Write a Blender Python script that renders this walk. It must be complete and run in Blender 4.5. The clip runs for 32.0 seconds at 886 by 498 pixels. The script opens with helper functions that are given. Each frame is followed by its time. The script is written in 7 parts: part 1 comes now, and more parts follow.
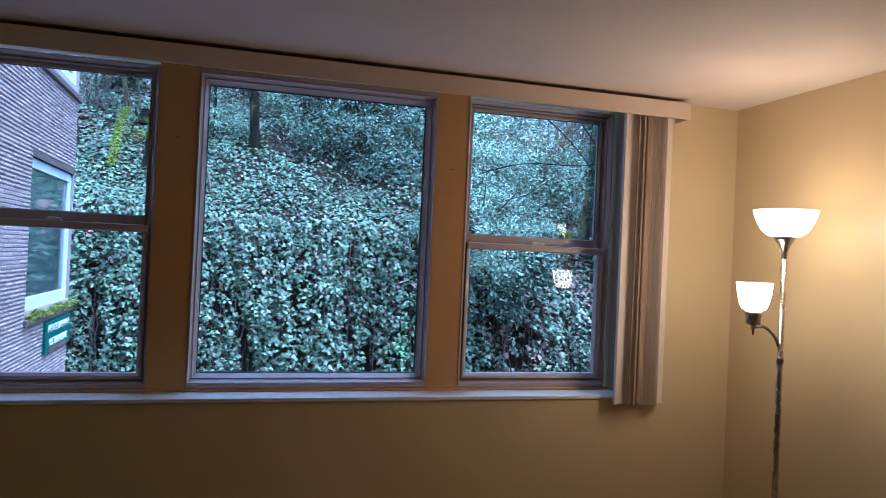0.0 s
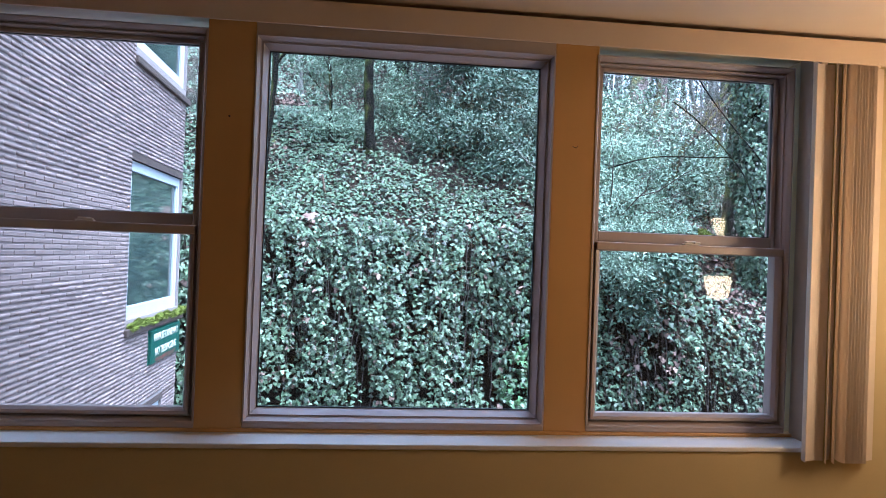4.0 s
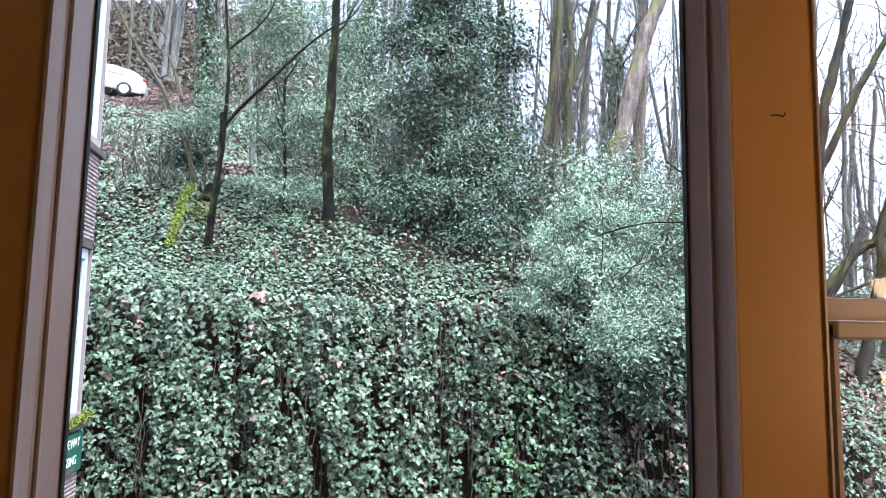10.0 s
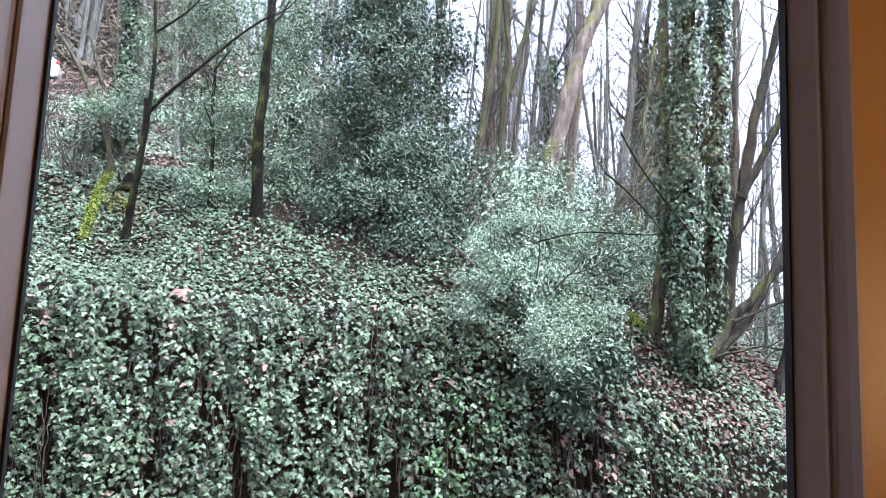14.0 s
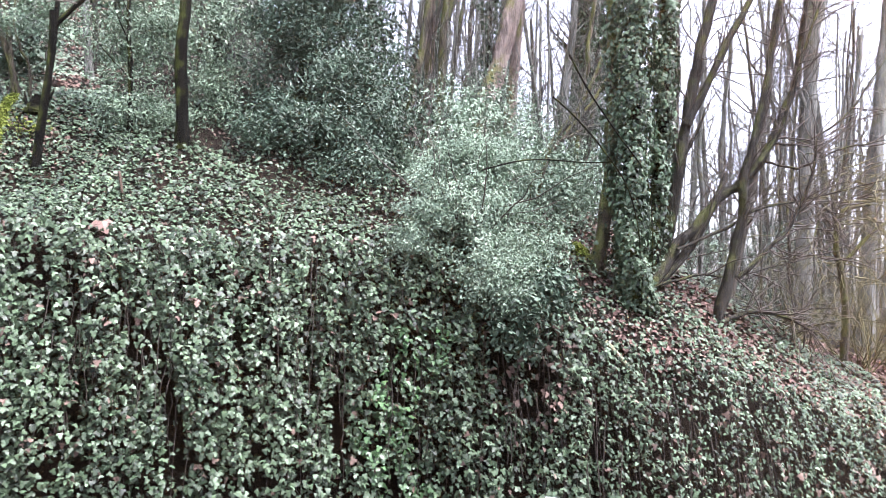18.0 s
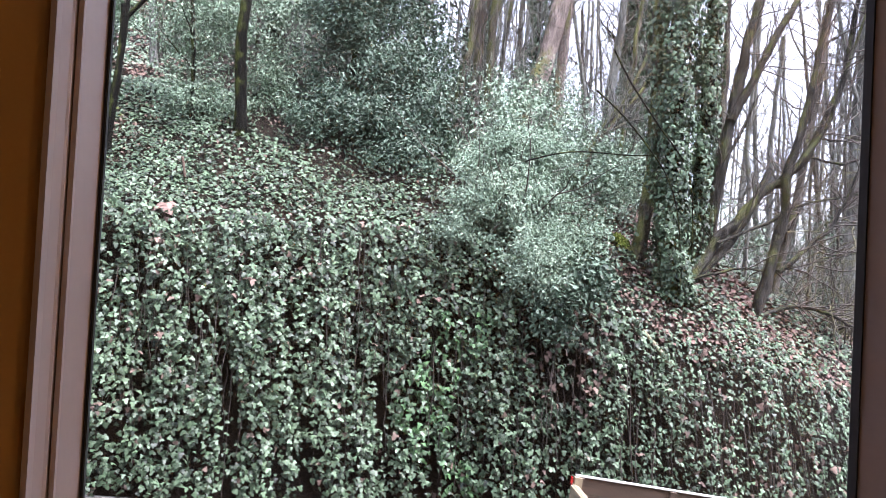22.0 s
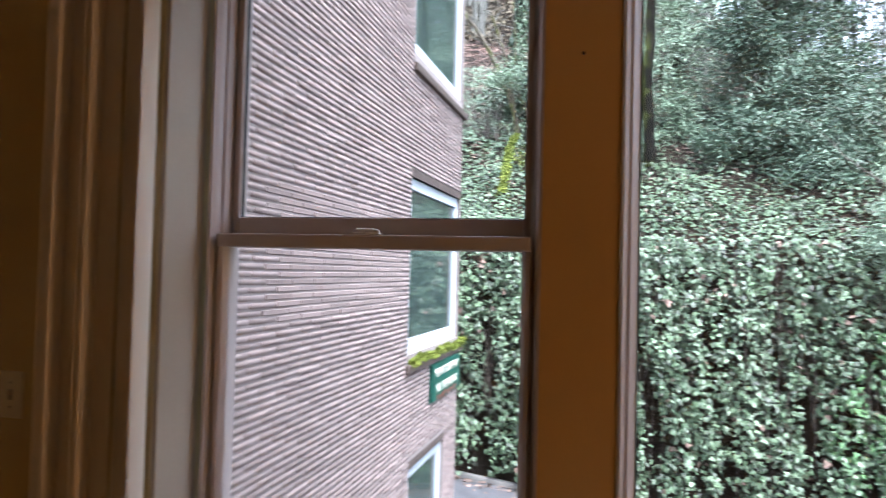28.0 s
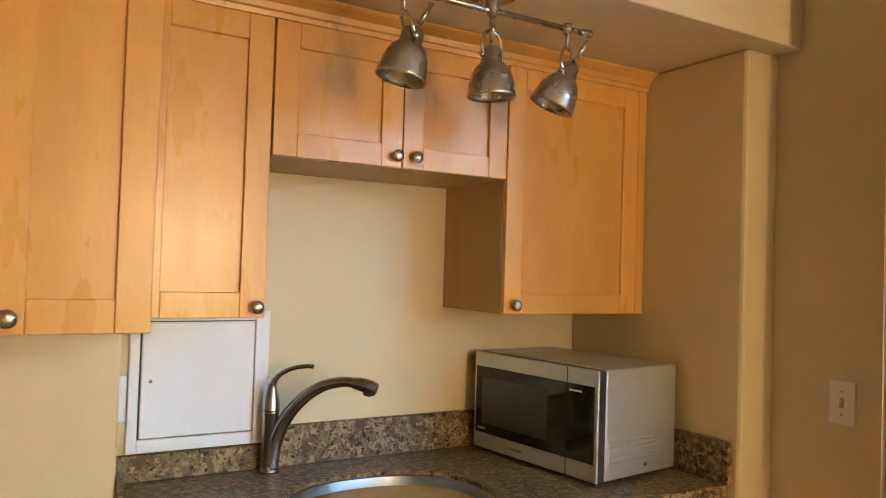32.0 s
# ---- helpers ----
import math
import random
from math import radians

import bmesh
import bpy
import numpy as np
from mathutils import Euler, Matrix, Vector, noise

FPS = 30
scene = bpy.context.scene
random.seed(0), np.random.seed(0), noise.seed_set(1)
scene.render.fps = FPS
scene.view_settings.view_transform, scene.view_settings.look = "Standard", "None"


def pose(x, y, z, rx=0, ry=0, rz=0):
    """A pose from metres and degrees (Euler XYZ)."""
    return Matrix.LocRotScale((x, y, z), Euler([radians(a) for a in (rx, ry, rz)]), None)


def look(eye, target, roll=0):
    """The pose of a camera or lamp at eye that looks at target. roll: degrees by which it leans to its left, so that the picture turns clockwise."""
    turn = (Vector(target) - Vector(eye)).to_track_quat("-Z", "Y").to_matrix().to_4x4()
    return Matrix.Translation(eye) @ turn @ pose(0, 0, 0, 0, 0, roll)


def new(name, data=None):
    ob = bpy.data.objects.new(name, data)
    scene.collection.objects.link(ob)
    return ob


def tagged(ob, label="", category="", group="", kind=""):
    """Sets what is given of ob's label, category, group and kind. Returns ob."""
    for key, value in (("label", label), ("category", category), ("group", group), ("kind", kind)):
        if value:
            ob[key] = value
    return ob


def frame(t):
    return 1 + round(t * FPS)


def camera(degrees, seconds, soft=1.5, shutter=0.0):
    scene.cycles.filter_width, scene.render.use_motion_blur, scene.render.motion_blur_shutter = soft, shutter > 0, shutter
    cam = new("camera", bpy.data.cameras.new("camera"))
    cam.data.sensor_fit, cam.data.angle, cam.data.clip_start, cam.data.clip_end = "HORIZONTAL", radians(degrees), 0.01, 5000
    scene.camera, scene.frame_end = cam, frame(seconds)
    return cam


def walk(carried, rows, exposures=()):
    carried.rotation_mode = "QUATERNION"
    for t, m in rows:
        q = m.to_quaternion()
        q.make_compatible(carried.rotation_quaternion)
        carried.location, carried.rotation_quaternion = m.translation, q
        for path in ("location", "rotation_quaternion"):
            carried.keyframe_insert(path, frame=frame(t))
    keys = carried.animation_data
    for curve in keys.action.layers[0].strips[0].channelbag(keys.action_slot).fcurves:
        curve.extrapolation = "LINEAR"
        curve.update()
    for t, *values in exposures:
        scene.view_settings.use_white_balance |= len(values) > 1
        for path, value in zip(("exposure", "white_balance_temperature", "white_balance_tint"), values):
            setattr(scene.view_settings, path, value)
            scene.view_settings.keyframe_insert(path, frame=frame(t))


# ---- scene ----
cam = camera(62.1, 32.0, 0.5, 0.35)
PATH = [
    (0, (-0.412, -3.708, 1.517), (0.14, -1.786, 1.54), 2.6),
    (0.5, (-0.298, -3.644, 1.512), (0.141, -1.693, 1.54), 2.7),
    (1, (-0.185, -3.58, 1.508), (0.178, -1.613, 1.539), 2.9),
    (1.5, (-0.141, -3.477, 1.503), (0.155, -1.499, 1.52), 3.1),
    (2, (-0.144, -3.349, 1.499), (0.125, -1.368, 1.513), 3.0),
    (2.5, (-0.182, -3.223, 1.509), (0.08, -1.24, 1.527), 2.7),
    (3, (-0.194, -3.115, 1.518), (0.059, -1.131, 1.533), 2.3),
    (3.5, (-0.168, -3.031, 1.526), (0.065, -1.045, 1.539), 1.9),
    (5.5, (-0.177, -2.322, 1.521), (0.032, -0.333, 1.563), 2.9),
    (6, (-0.164, -2.172, 1.515), (0.044, -0.183, 1.561), 3.0),
    (6.5, (-0.145, -2.015, 1.518), (0.069, -0.028, 1.575), 2.9),
    (7, (-0.125, -1.853, 1.519), (0.1, 0.133, 1.578), 2.7),
    (7.5, (-0.165, -1.678, 1.523), (0.101, 0.302, 1.602), 2.5),
    (8, (-0.232, -1.542, 1.534), (0.081, 0.431, 1.641), 2.3),
    (8.5, (-0.255, -1.487, 1.543), (0.093, 0.478, 1.677), 1.8),
    (9, (-0.234, -1.424, 1.544), (0.121, 0.537, 1.712), 1.3),
    (9.5, (-0.194, -1.32, 1.556), (0.152, 0.639, 1.761), 1.0),
    (10, (-0.149, -1.219, 1.565), (0.179, 0.741, 1.799), 1.0),
    (10.5, (-0.128, -1.188, 1.568), (0.187, 0.77, 1.823), 1.1),
    (11, (-0.141, -1.156, 1.569), (0.187, 0.798, 1.842), 1.3),
    (11.5, (-0.176, -1.092, 1.573), (0.188, 0.854, 1.859), 1.6),
    (12, (-0.211, -1.028, 1.58), (0.203, 0.907, 1.876), 1.7),
    (12.5, (-0.236, -0.978, 1.586), (0.228, 0.945, 1.885), 1.9),
    (13, (-0.251, -0.942, 1.587), (0.253, 0.972, 1.879), 2.1),
    (13.5, (-0.278, -0.91, 1.579), (0.251, 1.0, 1.853), 2.2),
    (14, (-0.304, -0.889, 1.559), (0.23, 1.021, 1.813), 2.3),
    (14.5, (-0.306, -0.842, 1.53), (0.21, 1.077, 1.759), 2.4),
    (16.5, (-0.331, -0.412, 1.537), (0.234, 1.503, 1.647), 1.6),
    (17, (-0.333, -0.376, 1.536), (0.289, 1.522, 1.628), 1.6),
    (17.5, (-0.331, -0.356, 1.535), (0.354, 1.521, 1.617), 1.6),
    (18, (-0.333, -0.372, 1.532), (0.387, 1.492, 1.612), 1.5),
    (18.5, (-0.33, -0.408, 1.529), (0.394, 1.454, 1.616), 1.4),
    (19, (-0.316, -0.443, 1.527), (0.378, 1.43, 1.628), 1.2),
    (19.5, (-0.29, -0.456, 1.526), (0.357, 1.433, 1.641), 1.2),
    (20, (-0.273, -0.485, 1.523), (0.322, 1.421, 1.638), 1.4),
    (20.5, (-0.274, -0.521, 1.518), (0.29, 1.395, 1.626), 1.7),
    (21, (-0.303, -0.601, 1.509), (0.251, 1.318, 1.599), 2.1),
    (21.5, (-0.363, -0.746, 1.497), (0.209, 1.169, 1.563), 2.6),
    (22, (-0.428, -0.81, 1.489), (0.174, 1.097, 1.534), 3.0),
    (22.5, (-0.43, -0.845, 1.487), (0.185, 1.059, 1.509), 3.3),
    (23, (-0.409, -0.963, 1.49), (0.197, 0.943, 1.494), 3.1),
    (23.5, (-0.409, -1.12, 1.496), (0.183, 0.791, 1.485), 2.9),
    (24, (-0.44, -1.206, 1.503), (0.163, 0.701, 1.485), 2.6),
    (24.5, (-0.522, -1.282, 1.512), (0.12, 0.612, 1.496), 2.4),
    (26.5, (-0.653, -1.457, 1.523), (-0.161, 0.481, 1.55), 2.4),
    (27, (-0.619, -1.532, 1.524), (-0.383, 0.453, 1.566), 1.9),
    (28, (-0.596, -1.703, 1.521), (-1.06, 0.241, 1.582), 1.4),
    (28.5, (-0.653, -1.754, 1.529), (-1.463, 0.073, 1.59), 0.3),
    (29, (-0.731, -1.779, 1.519), (-1.862, -0.131, 1.598), 0.1),
    (29.5, (-0.849, -1.859, 1.525), (-2.153, -0.345, 1.606), 0.0),
    (30, (-0.88, -1.884, 1.518), (-2.355, -0.536, 1.596), 0.1),
    (30.5, (-0.895, -1.927, 1.526), (-2.471, -0.697, 1.589), 0.5),
    (31, (-0.895, -1.957, 1.528), (-2.542, -0.824, 1.583), 1.0),
    (31.5, (-0.904, -2.016, 1.52), (-2.6, -0.957, 1.572), 1.5),
    (32, (-0.908, -2.061, 1.512), (-2.636, -1.056, 1.564), 1.8),
]
EXPOSURES = [(0, 2.5, 3950, 8), (1.5, 2.75, 4200, 9), (3.5, 2.8, 4550, 9), (6, 2.74, 5200, 4), (10, 2.64, 5400, 9), (14, 2.6, 5550, 13), (17, 2.57, 5950, 20), (21, 2.57, 5950, 20), (24.5, 2.8, 5300, 13), (27.5, 2.87, 5500, 10), (28.4, 3.4, 5600, 8), (29, 4.2, 5600, 5), (29.5, 4.85, 5600, 1), (30, 5.2, 5750, -3), (30.5, 5.45, 4950, -6), (31, 5.57, 4680, -7), (32, 5.6, 4560, -7)]
walk(cam, [(t, look(eye, target, roll)) for t, eye, target, roll in PATH], EXPOSURES)

# ---------------------------------------------------------------- world and lights
world = bpy.data.worlds.new("overcast_sky")
scene.world = world
world.use_nodes = True
wn, wl = world.node_tree.nodes, world.node_tree.links
wn.clear()
w_out, w_bg = wn.new("ShaderNodeOutputWorld"), wn.new("ShaderNodeBackground")
w_sky, w_hsv = wn.new("ShaderNodeTexSky"), wn.new("ShaderNodeHueSaturation")
w_sky.sky_type, w_sky.sun_disc = "NISHITA", False
w_sky.sun_elevation, w_sky.sun_rotation = radians(67), radians(135)
w_sky.air_density, w_sky.dust_density, w_sky.ozone_density = 1.0, 3.0, 1.0
w_hsv.inputs["Saturation"].default_value = 0.4
w_bg.inputs["Strength"].default_value = 0.15
wl.new(w_sky.outputs[0], w_hsv.inputs["Color"])
wl.new(w_hsv.outputs[0], w_bg.inputs["Color"])
wl.new(w_bg.outputs[0], w_out.inputs["Surface"])

sun_data = bpy.data.lights.new("overcast_sun", "SUN")
sun_data.energy, sun_data.angle, sun_data.color = 1.5, radians(40), (1.0, 0.97, 0.93)
sun = new("overcast_sun", sun_data)
sun.matrix_world = look((6, -6, 20), (0, 0, 0))


def lamp(name, place, watts, colour, radius):
    data = bpy.data.lights.new(name, "POINT")
    data.energy, data.color, data.shadow_soft_size = watts, colour, radius
    ob = new(name, data)
    ob.location = place
    return ob


LAMP_X, LAMP_Y = 1.977, -0.95
lamp("torchiere_bulb", (LAMP_X, LAMP_Y, 1.775), 0.35, (1.0, 0.37, 0.058), 0.04)
lamp("reading_bulb", (LAMP_X - 0.15, -0.95, 1.43), 0.225, (1.0, 0.37, 0.058), 0.03)

# ---------------------------------------------------------------- materials


def material(name, a, b=None, rough=0.5, metal=0.0, scale=8.0, fine=60.0, bump=0.1, rough_var=0.1, per_object=0.0, per_island=0.0,
             stretch=(1, 1, 1), spec=0.5, wear=None, wear_amount=0.5, coat=0.0, dist=0.004):
    """A surface of two tones that mix at two scales, with fine relief."""
    m = bpy.data.materials.new(name)
    m.use_nodes = True
    n, l = m.node_tree.nodes, m.node_tree.links
    bsdf = n["Principled BSDF"]
    b = b or tuple(c * 0.75 for c in a)
    tc, mp = n.new("ShaderNodeTexCoord"), n.new("ShaderNodeMapping")
    mp.inputs["Scale"].default_value = stretch
    l.new(tc.outputs["Object"], mp.inputs["Vector"])
    coarse, grain = n.new("ShaderNodeTexNoise"), n.new("ShaderNodeTexNoise")
    for node, s, d in ((coarse, scale, 4), (grain, fine, 5)):
        node.inputs["Scale"].default_value, node.inputs["Detail"].default_value = s, d
        l.new(mp.outputs[0], node.inputs["Vector"])
    add = n.new("ShaderNodeMath")
    add.operation = "ADD"
    half = n.new("ShaderNodeMath")
    half.operation = "MULTIPLY"
    half.inputs[1].default_value = 0.5
    l.new(grain.outputs["Fac"], half.inputs[0])
    l.new(coarse.outputs["Fac"], add.inputs[0])
    l.new(half.outputs[0], add.inputs[1])
    ramp = n.new("ShaderNodeMapRange")
    ramp.inputs["From Min"].default_value, ramp.inputs["From Max"].default_value = 0.5, 1.0
    l.new(add.outputs[0], ramp.inputs["Value"])
    mix = n.new("ShaderNodeMix")
    mix.data_type = "RGBA"
    mix.inputs["A"].default_value, mix.inputs["B"].default_value = (*a, 1), (*b, 1)
    l.new(ramp.outputs[0], mix.inputs["Factor"])
    colour = mix.outputs["Result"]
    if wear:
        spots, edge, wmix = n.new("ShaderNodeTexNoise"), n.new("ShaderNodeMapRange"), n.new("ShaderNodeMix")
        spots.inputs["Scale"].default_value, spots.inputs["Detail"].default_value = scale * 0.45, 6
        l.new(mp.outputs[0], spots.inputs["Vector"])
        edge.inputs["From Min"].default_value, edge.inputs["From Max"].default_value = 0.55, 0.7
        edge.inputs["To Max"].default_value = wear_amount
        l.new(spots.outputs["Fac"], edge.inputs["Value"])
        wmix.data_type = "RGBA"
        l.new(edge.outputs[0], wmix.inputs["Factor"])
        l.new(colour, wmix.inputs["A"])
        wmix.inputs["B"].default_value = (*wear, 1)
        colour = wmix.outputs["Result"]
    if per_object or per_island:
        source = n.new("ShaderNodeObjectInfo") if per_object else n.new("ShaderNodeNewGeometry")
        pick = source.outputs["Random"] if per_object else source.outputs["Random Per Island"]
        amount = per_object or per_island
        spread, hsv = n.new("ShaderNodeMapRange"), n.new("ShaderNodeHueSaturation")
        spread.inputs["To Min"].default_value, spread.inputs["To Max"].default_value = 1 - amount, 1 + amount
        l.new(pick, spread.inputs["Value"])
        l.new(spread.outputs[0], hsv.inputs["Value"])
        l.new(colour, hsv.inputs["Color"])
        colour = hsv.outputs[0]
    l.new(colour, bsdf.inputs["Base Color"])
    rr = n.new("ShaderNodeMapRange")
    rr.inputs["To Min"].default_value, rr.inputs["To Max"].default_value = max(0.02, rough - rough_var), min(1, rough + rough_var)
    l.new(coarse.outputs["Fac"], rr.inputs["Value"])
    l.new(rr.outputs[0], bsdf.inputs["Roughness"])
    bsdf.inputs["Metallic"].default_value = metal
    bsdf.inputs["Specular IOR Level"].default_value = spec
    bsdf.inputs["Coat Weight"].default_value = coat
    bsdf.inputs["Coat Roughness"].default_value = 0.3
    if bump:
        bp = n.new("ShaderNodeBump")
        bp.inputs["Strength"].default_value, bp.inputs["Distance"].default_value = bump, dist
        l.new(add.outputs[0], bp.inputs["Height"])
        l.new(bp.outputs[0], bsdf.inputs["Normal"])
    return m


def bark_material(name, ridge, furrow, moss=(0.12, 0.128, 0.042), moss_from=0.61, scale=9.0, tint=None):
    """Furrowed bark, stretched along the stem, with moss in patches on its weather side."""
    m = bpy.data.materials.new(name)
    m.use_nodes = True
    n, l = m.node_tree.nodes, m.node_tree.links
    bsdf = n["Principled BSDF"]
    tc, mp, geo = n.new("ShaderNodeTexCoord"), n.new("ShaderNodeMapping"), n.new("ShaderNodeNewGeometry")
    mp.inputs["Scale"].default_value = (1, 1, 0.16)
    l.new(tc.outputs["Object"], mp.inputs["Vector"])
    cracks, grain, patch = n.new("ShaderNodeTexNoise"), n.new("ShaderNodeTexNoise"), n.new("ShaderNodeTexNoise")
    for node, k, d, source in ((cracks, scale, 6, mp.outputs[0]), (grain, scale * 7, 5, mp.outputs[0]), (patch, 2.3, 6, tc.outputs["Object"])):
        node.inputs["Scale"].default_value, node.inputs["Detail"].default_value, node.inputs["Roughness"].default_value = k, d, 0.65
        l.new(source, node.inputs["Vector"])
    both = n.new("ShaderNodeMath")
    both.operation = "ADD"
    l.new(cracks.outputs["Fac"], both.inputs[0])
    l.new(grain.outputs["Fac"], both.inputs[1])
    ramp = n.new("ShaderNodeMapRange")
    ramp.inputs["From Min"].default_value, ramp.inputs["From Max"].default_value = 0.86, 1.12
    l.new(both.outputs[0], ramp.inputs["Value"])
    mix = n.new("ShaderNodeMix")
    mix.data_type = "RGBA"
    mix.inputs["A"].default_value, mix.inputs["B"].default_value = (*furrow, 1), (*ridge, 1)
    l.new(ramp.outputs[0], mix.inputs["Factor"])
    side = n.new("ShaderNodeVectorMath")
    side.operation = "DOT_PRODUCT"
    side.inputs[1].default_value = (-0.75, -0.35, 0.45)
    l.new(geo.outputs["Normal"], side.inputs[0])
    mass = n.new("ShaderNodeMath")
    mass.operation, mass.inputs[1].default_value = "MULTIPLY_ADD", 0.16
    l.new(side.outputs["Value"], mass.inputs[0])
    l.new(patch.outputs["Fac"], mass.inputs[2])
    edge = n.new("ShaderNodeMapRange")
    edge.inputs["From Min"].default_value, edge.inputs["From Max"].default_value, edge.inputs["To Max"].default_value = moss_from, moss_from + 0.14, 0.7
    l.new(mass.outputs[0], edge.inputs["Value"])
    green = n.new("ShaderNodeMix")
    green.data_type = "RGBA"
    green.inputs["B"].default_value = (*moss, 1)
    l.new(edge.outputs[0], green.inputs["Factor"])
    l.new(mix.outputs["Result"], green.inputs["A"])
    l.new(green.outputs["Result"], bsdf.inputs["Base Color"])
    bsdf.inputs["Roughness"].default_value = 0.95
    bsdf.inputs["Specular IOR Level"].default_value = 0.12
    bump = n.new("ShaderNodeBump")
    bump.inputs["Strength"].default_value, bump.inputs["Distance"].default_value = 1.0, 0.035
    l.new(both.outputs[0], bump.inputs["Height"])
    l.new(bump.outputs[0], bsdf.inputs["Normal"])
    return m


def granite_material(name):
    """A laminate that mimics granite: dark and mid brown grains with tan flecks."""
    m = bpy.data.materials.new(name)
    m.use_nodes = True
    n, l = m.node_tree.nodes, m.node_tree.links
    bsdf = n["Principled BSDF"]
    tc = n.new("ShaderNodeTexCoord")
    colour = None
    layers = ((22.0, (0.17, 0.115, 0.050), 0.40, 0.52), (48.0, (0.30, 0.215, 0.105), 0.50, 0.56), (90.0, (0.085, 0.052, 0.022), 0.55, 0.60), (60.0, (0.020, 0.013, 0.008), 0.58, 0.62))
    for k, (scale, tone, lo, hi) in enumerate(layers):
        noise, edge, mix = n.new("ShaderNodeTexNoise"), n.new("ShaderNodeMapRange"), n.new("ShaderNodeMix")
        shift = n.new("ShaderNodeMapping")
        shift.inputs["Location"].default_value = (3.1 * k, 1.7 * k, 5.3 * k)
        l.new(tc.outputs["Object"], shift.inputs["Vector"])
        noise.inputs["Scale"].default_value, noise.inputs["Detail"].default_value, noise.inputs["Roughness"].default_value = scale, 4, 0.6
        l.new(shift.outputs[0], noise.inputs["Vector"])
        edge.inputs["From Min"].default_value, edge.inputs["From Max"].default_value = lo, hi
        l.new(noise.outputs["Fac"], edge.inputs["Value"])
        mix.data_type = "RGBA"
        l.new(edge.outputs[0], mix.inputs["Factor"])
        if colour is None:
            mix.inputs["A"].default_value = (0.075, 0.048, 0.022, 1)
        else:
            l.new(colour, mix.inputs["A"])
        mix.inputs["B"].default_value = (*tone, 1)
        colour = mix.outputs["Result"]
    l.new(colour, bsdf.inputs["Base Color"])
    bsdf.inputs["Roughness"].default_value = 0.32
    bsdf.inputs["Specular IOR Level"].default_value = 0.28
    return m


def glass_material(name, tint=(1, 1, 1)):
    """A thin clear pane: it lets the view straight through and mirrors a little, more at a glancing angle."""
    m = bpy.data.materials.new(name)
    m.use_nodes = True
    n, l = m.node_tree.nodes, m.node_tree.links
    n.remove(n["Principled BSDF"])
    clear, gloss, mix, facing, power, scale_, lift = (n.new("ShaderNode" + k) for k in ("BsdfTransparent", "BsdfGlossy", "MixShader", "LayerWeight", "Math", "Math", "Math"))
    clear.inputs["Color"].default_value = (*tint, 1)
    gloss.inputs["Roughness"].default_value = 0.0
    power.operation, power.inputs[1].default_value = "POWER", 5.0
    scale_.operation, scale_.inputs[1].default_value = "MULTIPLY", 0.9
    lift.operation, lift.inputs[1].default_value = "ADD", 0.05
    facing.inputs["Blend"].default_value = 0.5
    l.new(facing.outputs["Facing"], power.inputs[0])
    l.new(power.outputs[0], scale_.inputs[0])
    l.new(scale_.outputs[0], lift.inputs[0])
    l.new(lift.outputs[0], mix.inputs[0])
    l.new(clear.outputs[0], mix.inputs[1])
    l.new(gloss.outputs[0], mix.inputs[2])
    l.new(mix.outputs[0], n["Material Output"].inputs["Surface"])
    return m


def glow_material(name, colour, strength):
    m = bpy.data.materials.new(name)
    m.use_nodes = True
    p = m.node_tree.nodes["Principled BSDF"]
    p.inputs["Base Color"].default_value = (0.85, 0.8, 0.7, 1)
    p.inputs["Roughness"].default_value = 0.35
    p.inputs["Emission Color"].default_value = (*colour, 1)
    p.inputs["Emission Strength"].default_value = strength
    return m


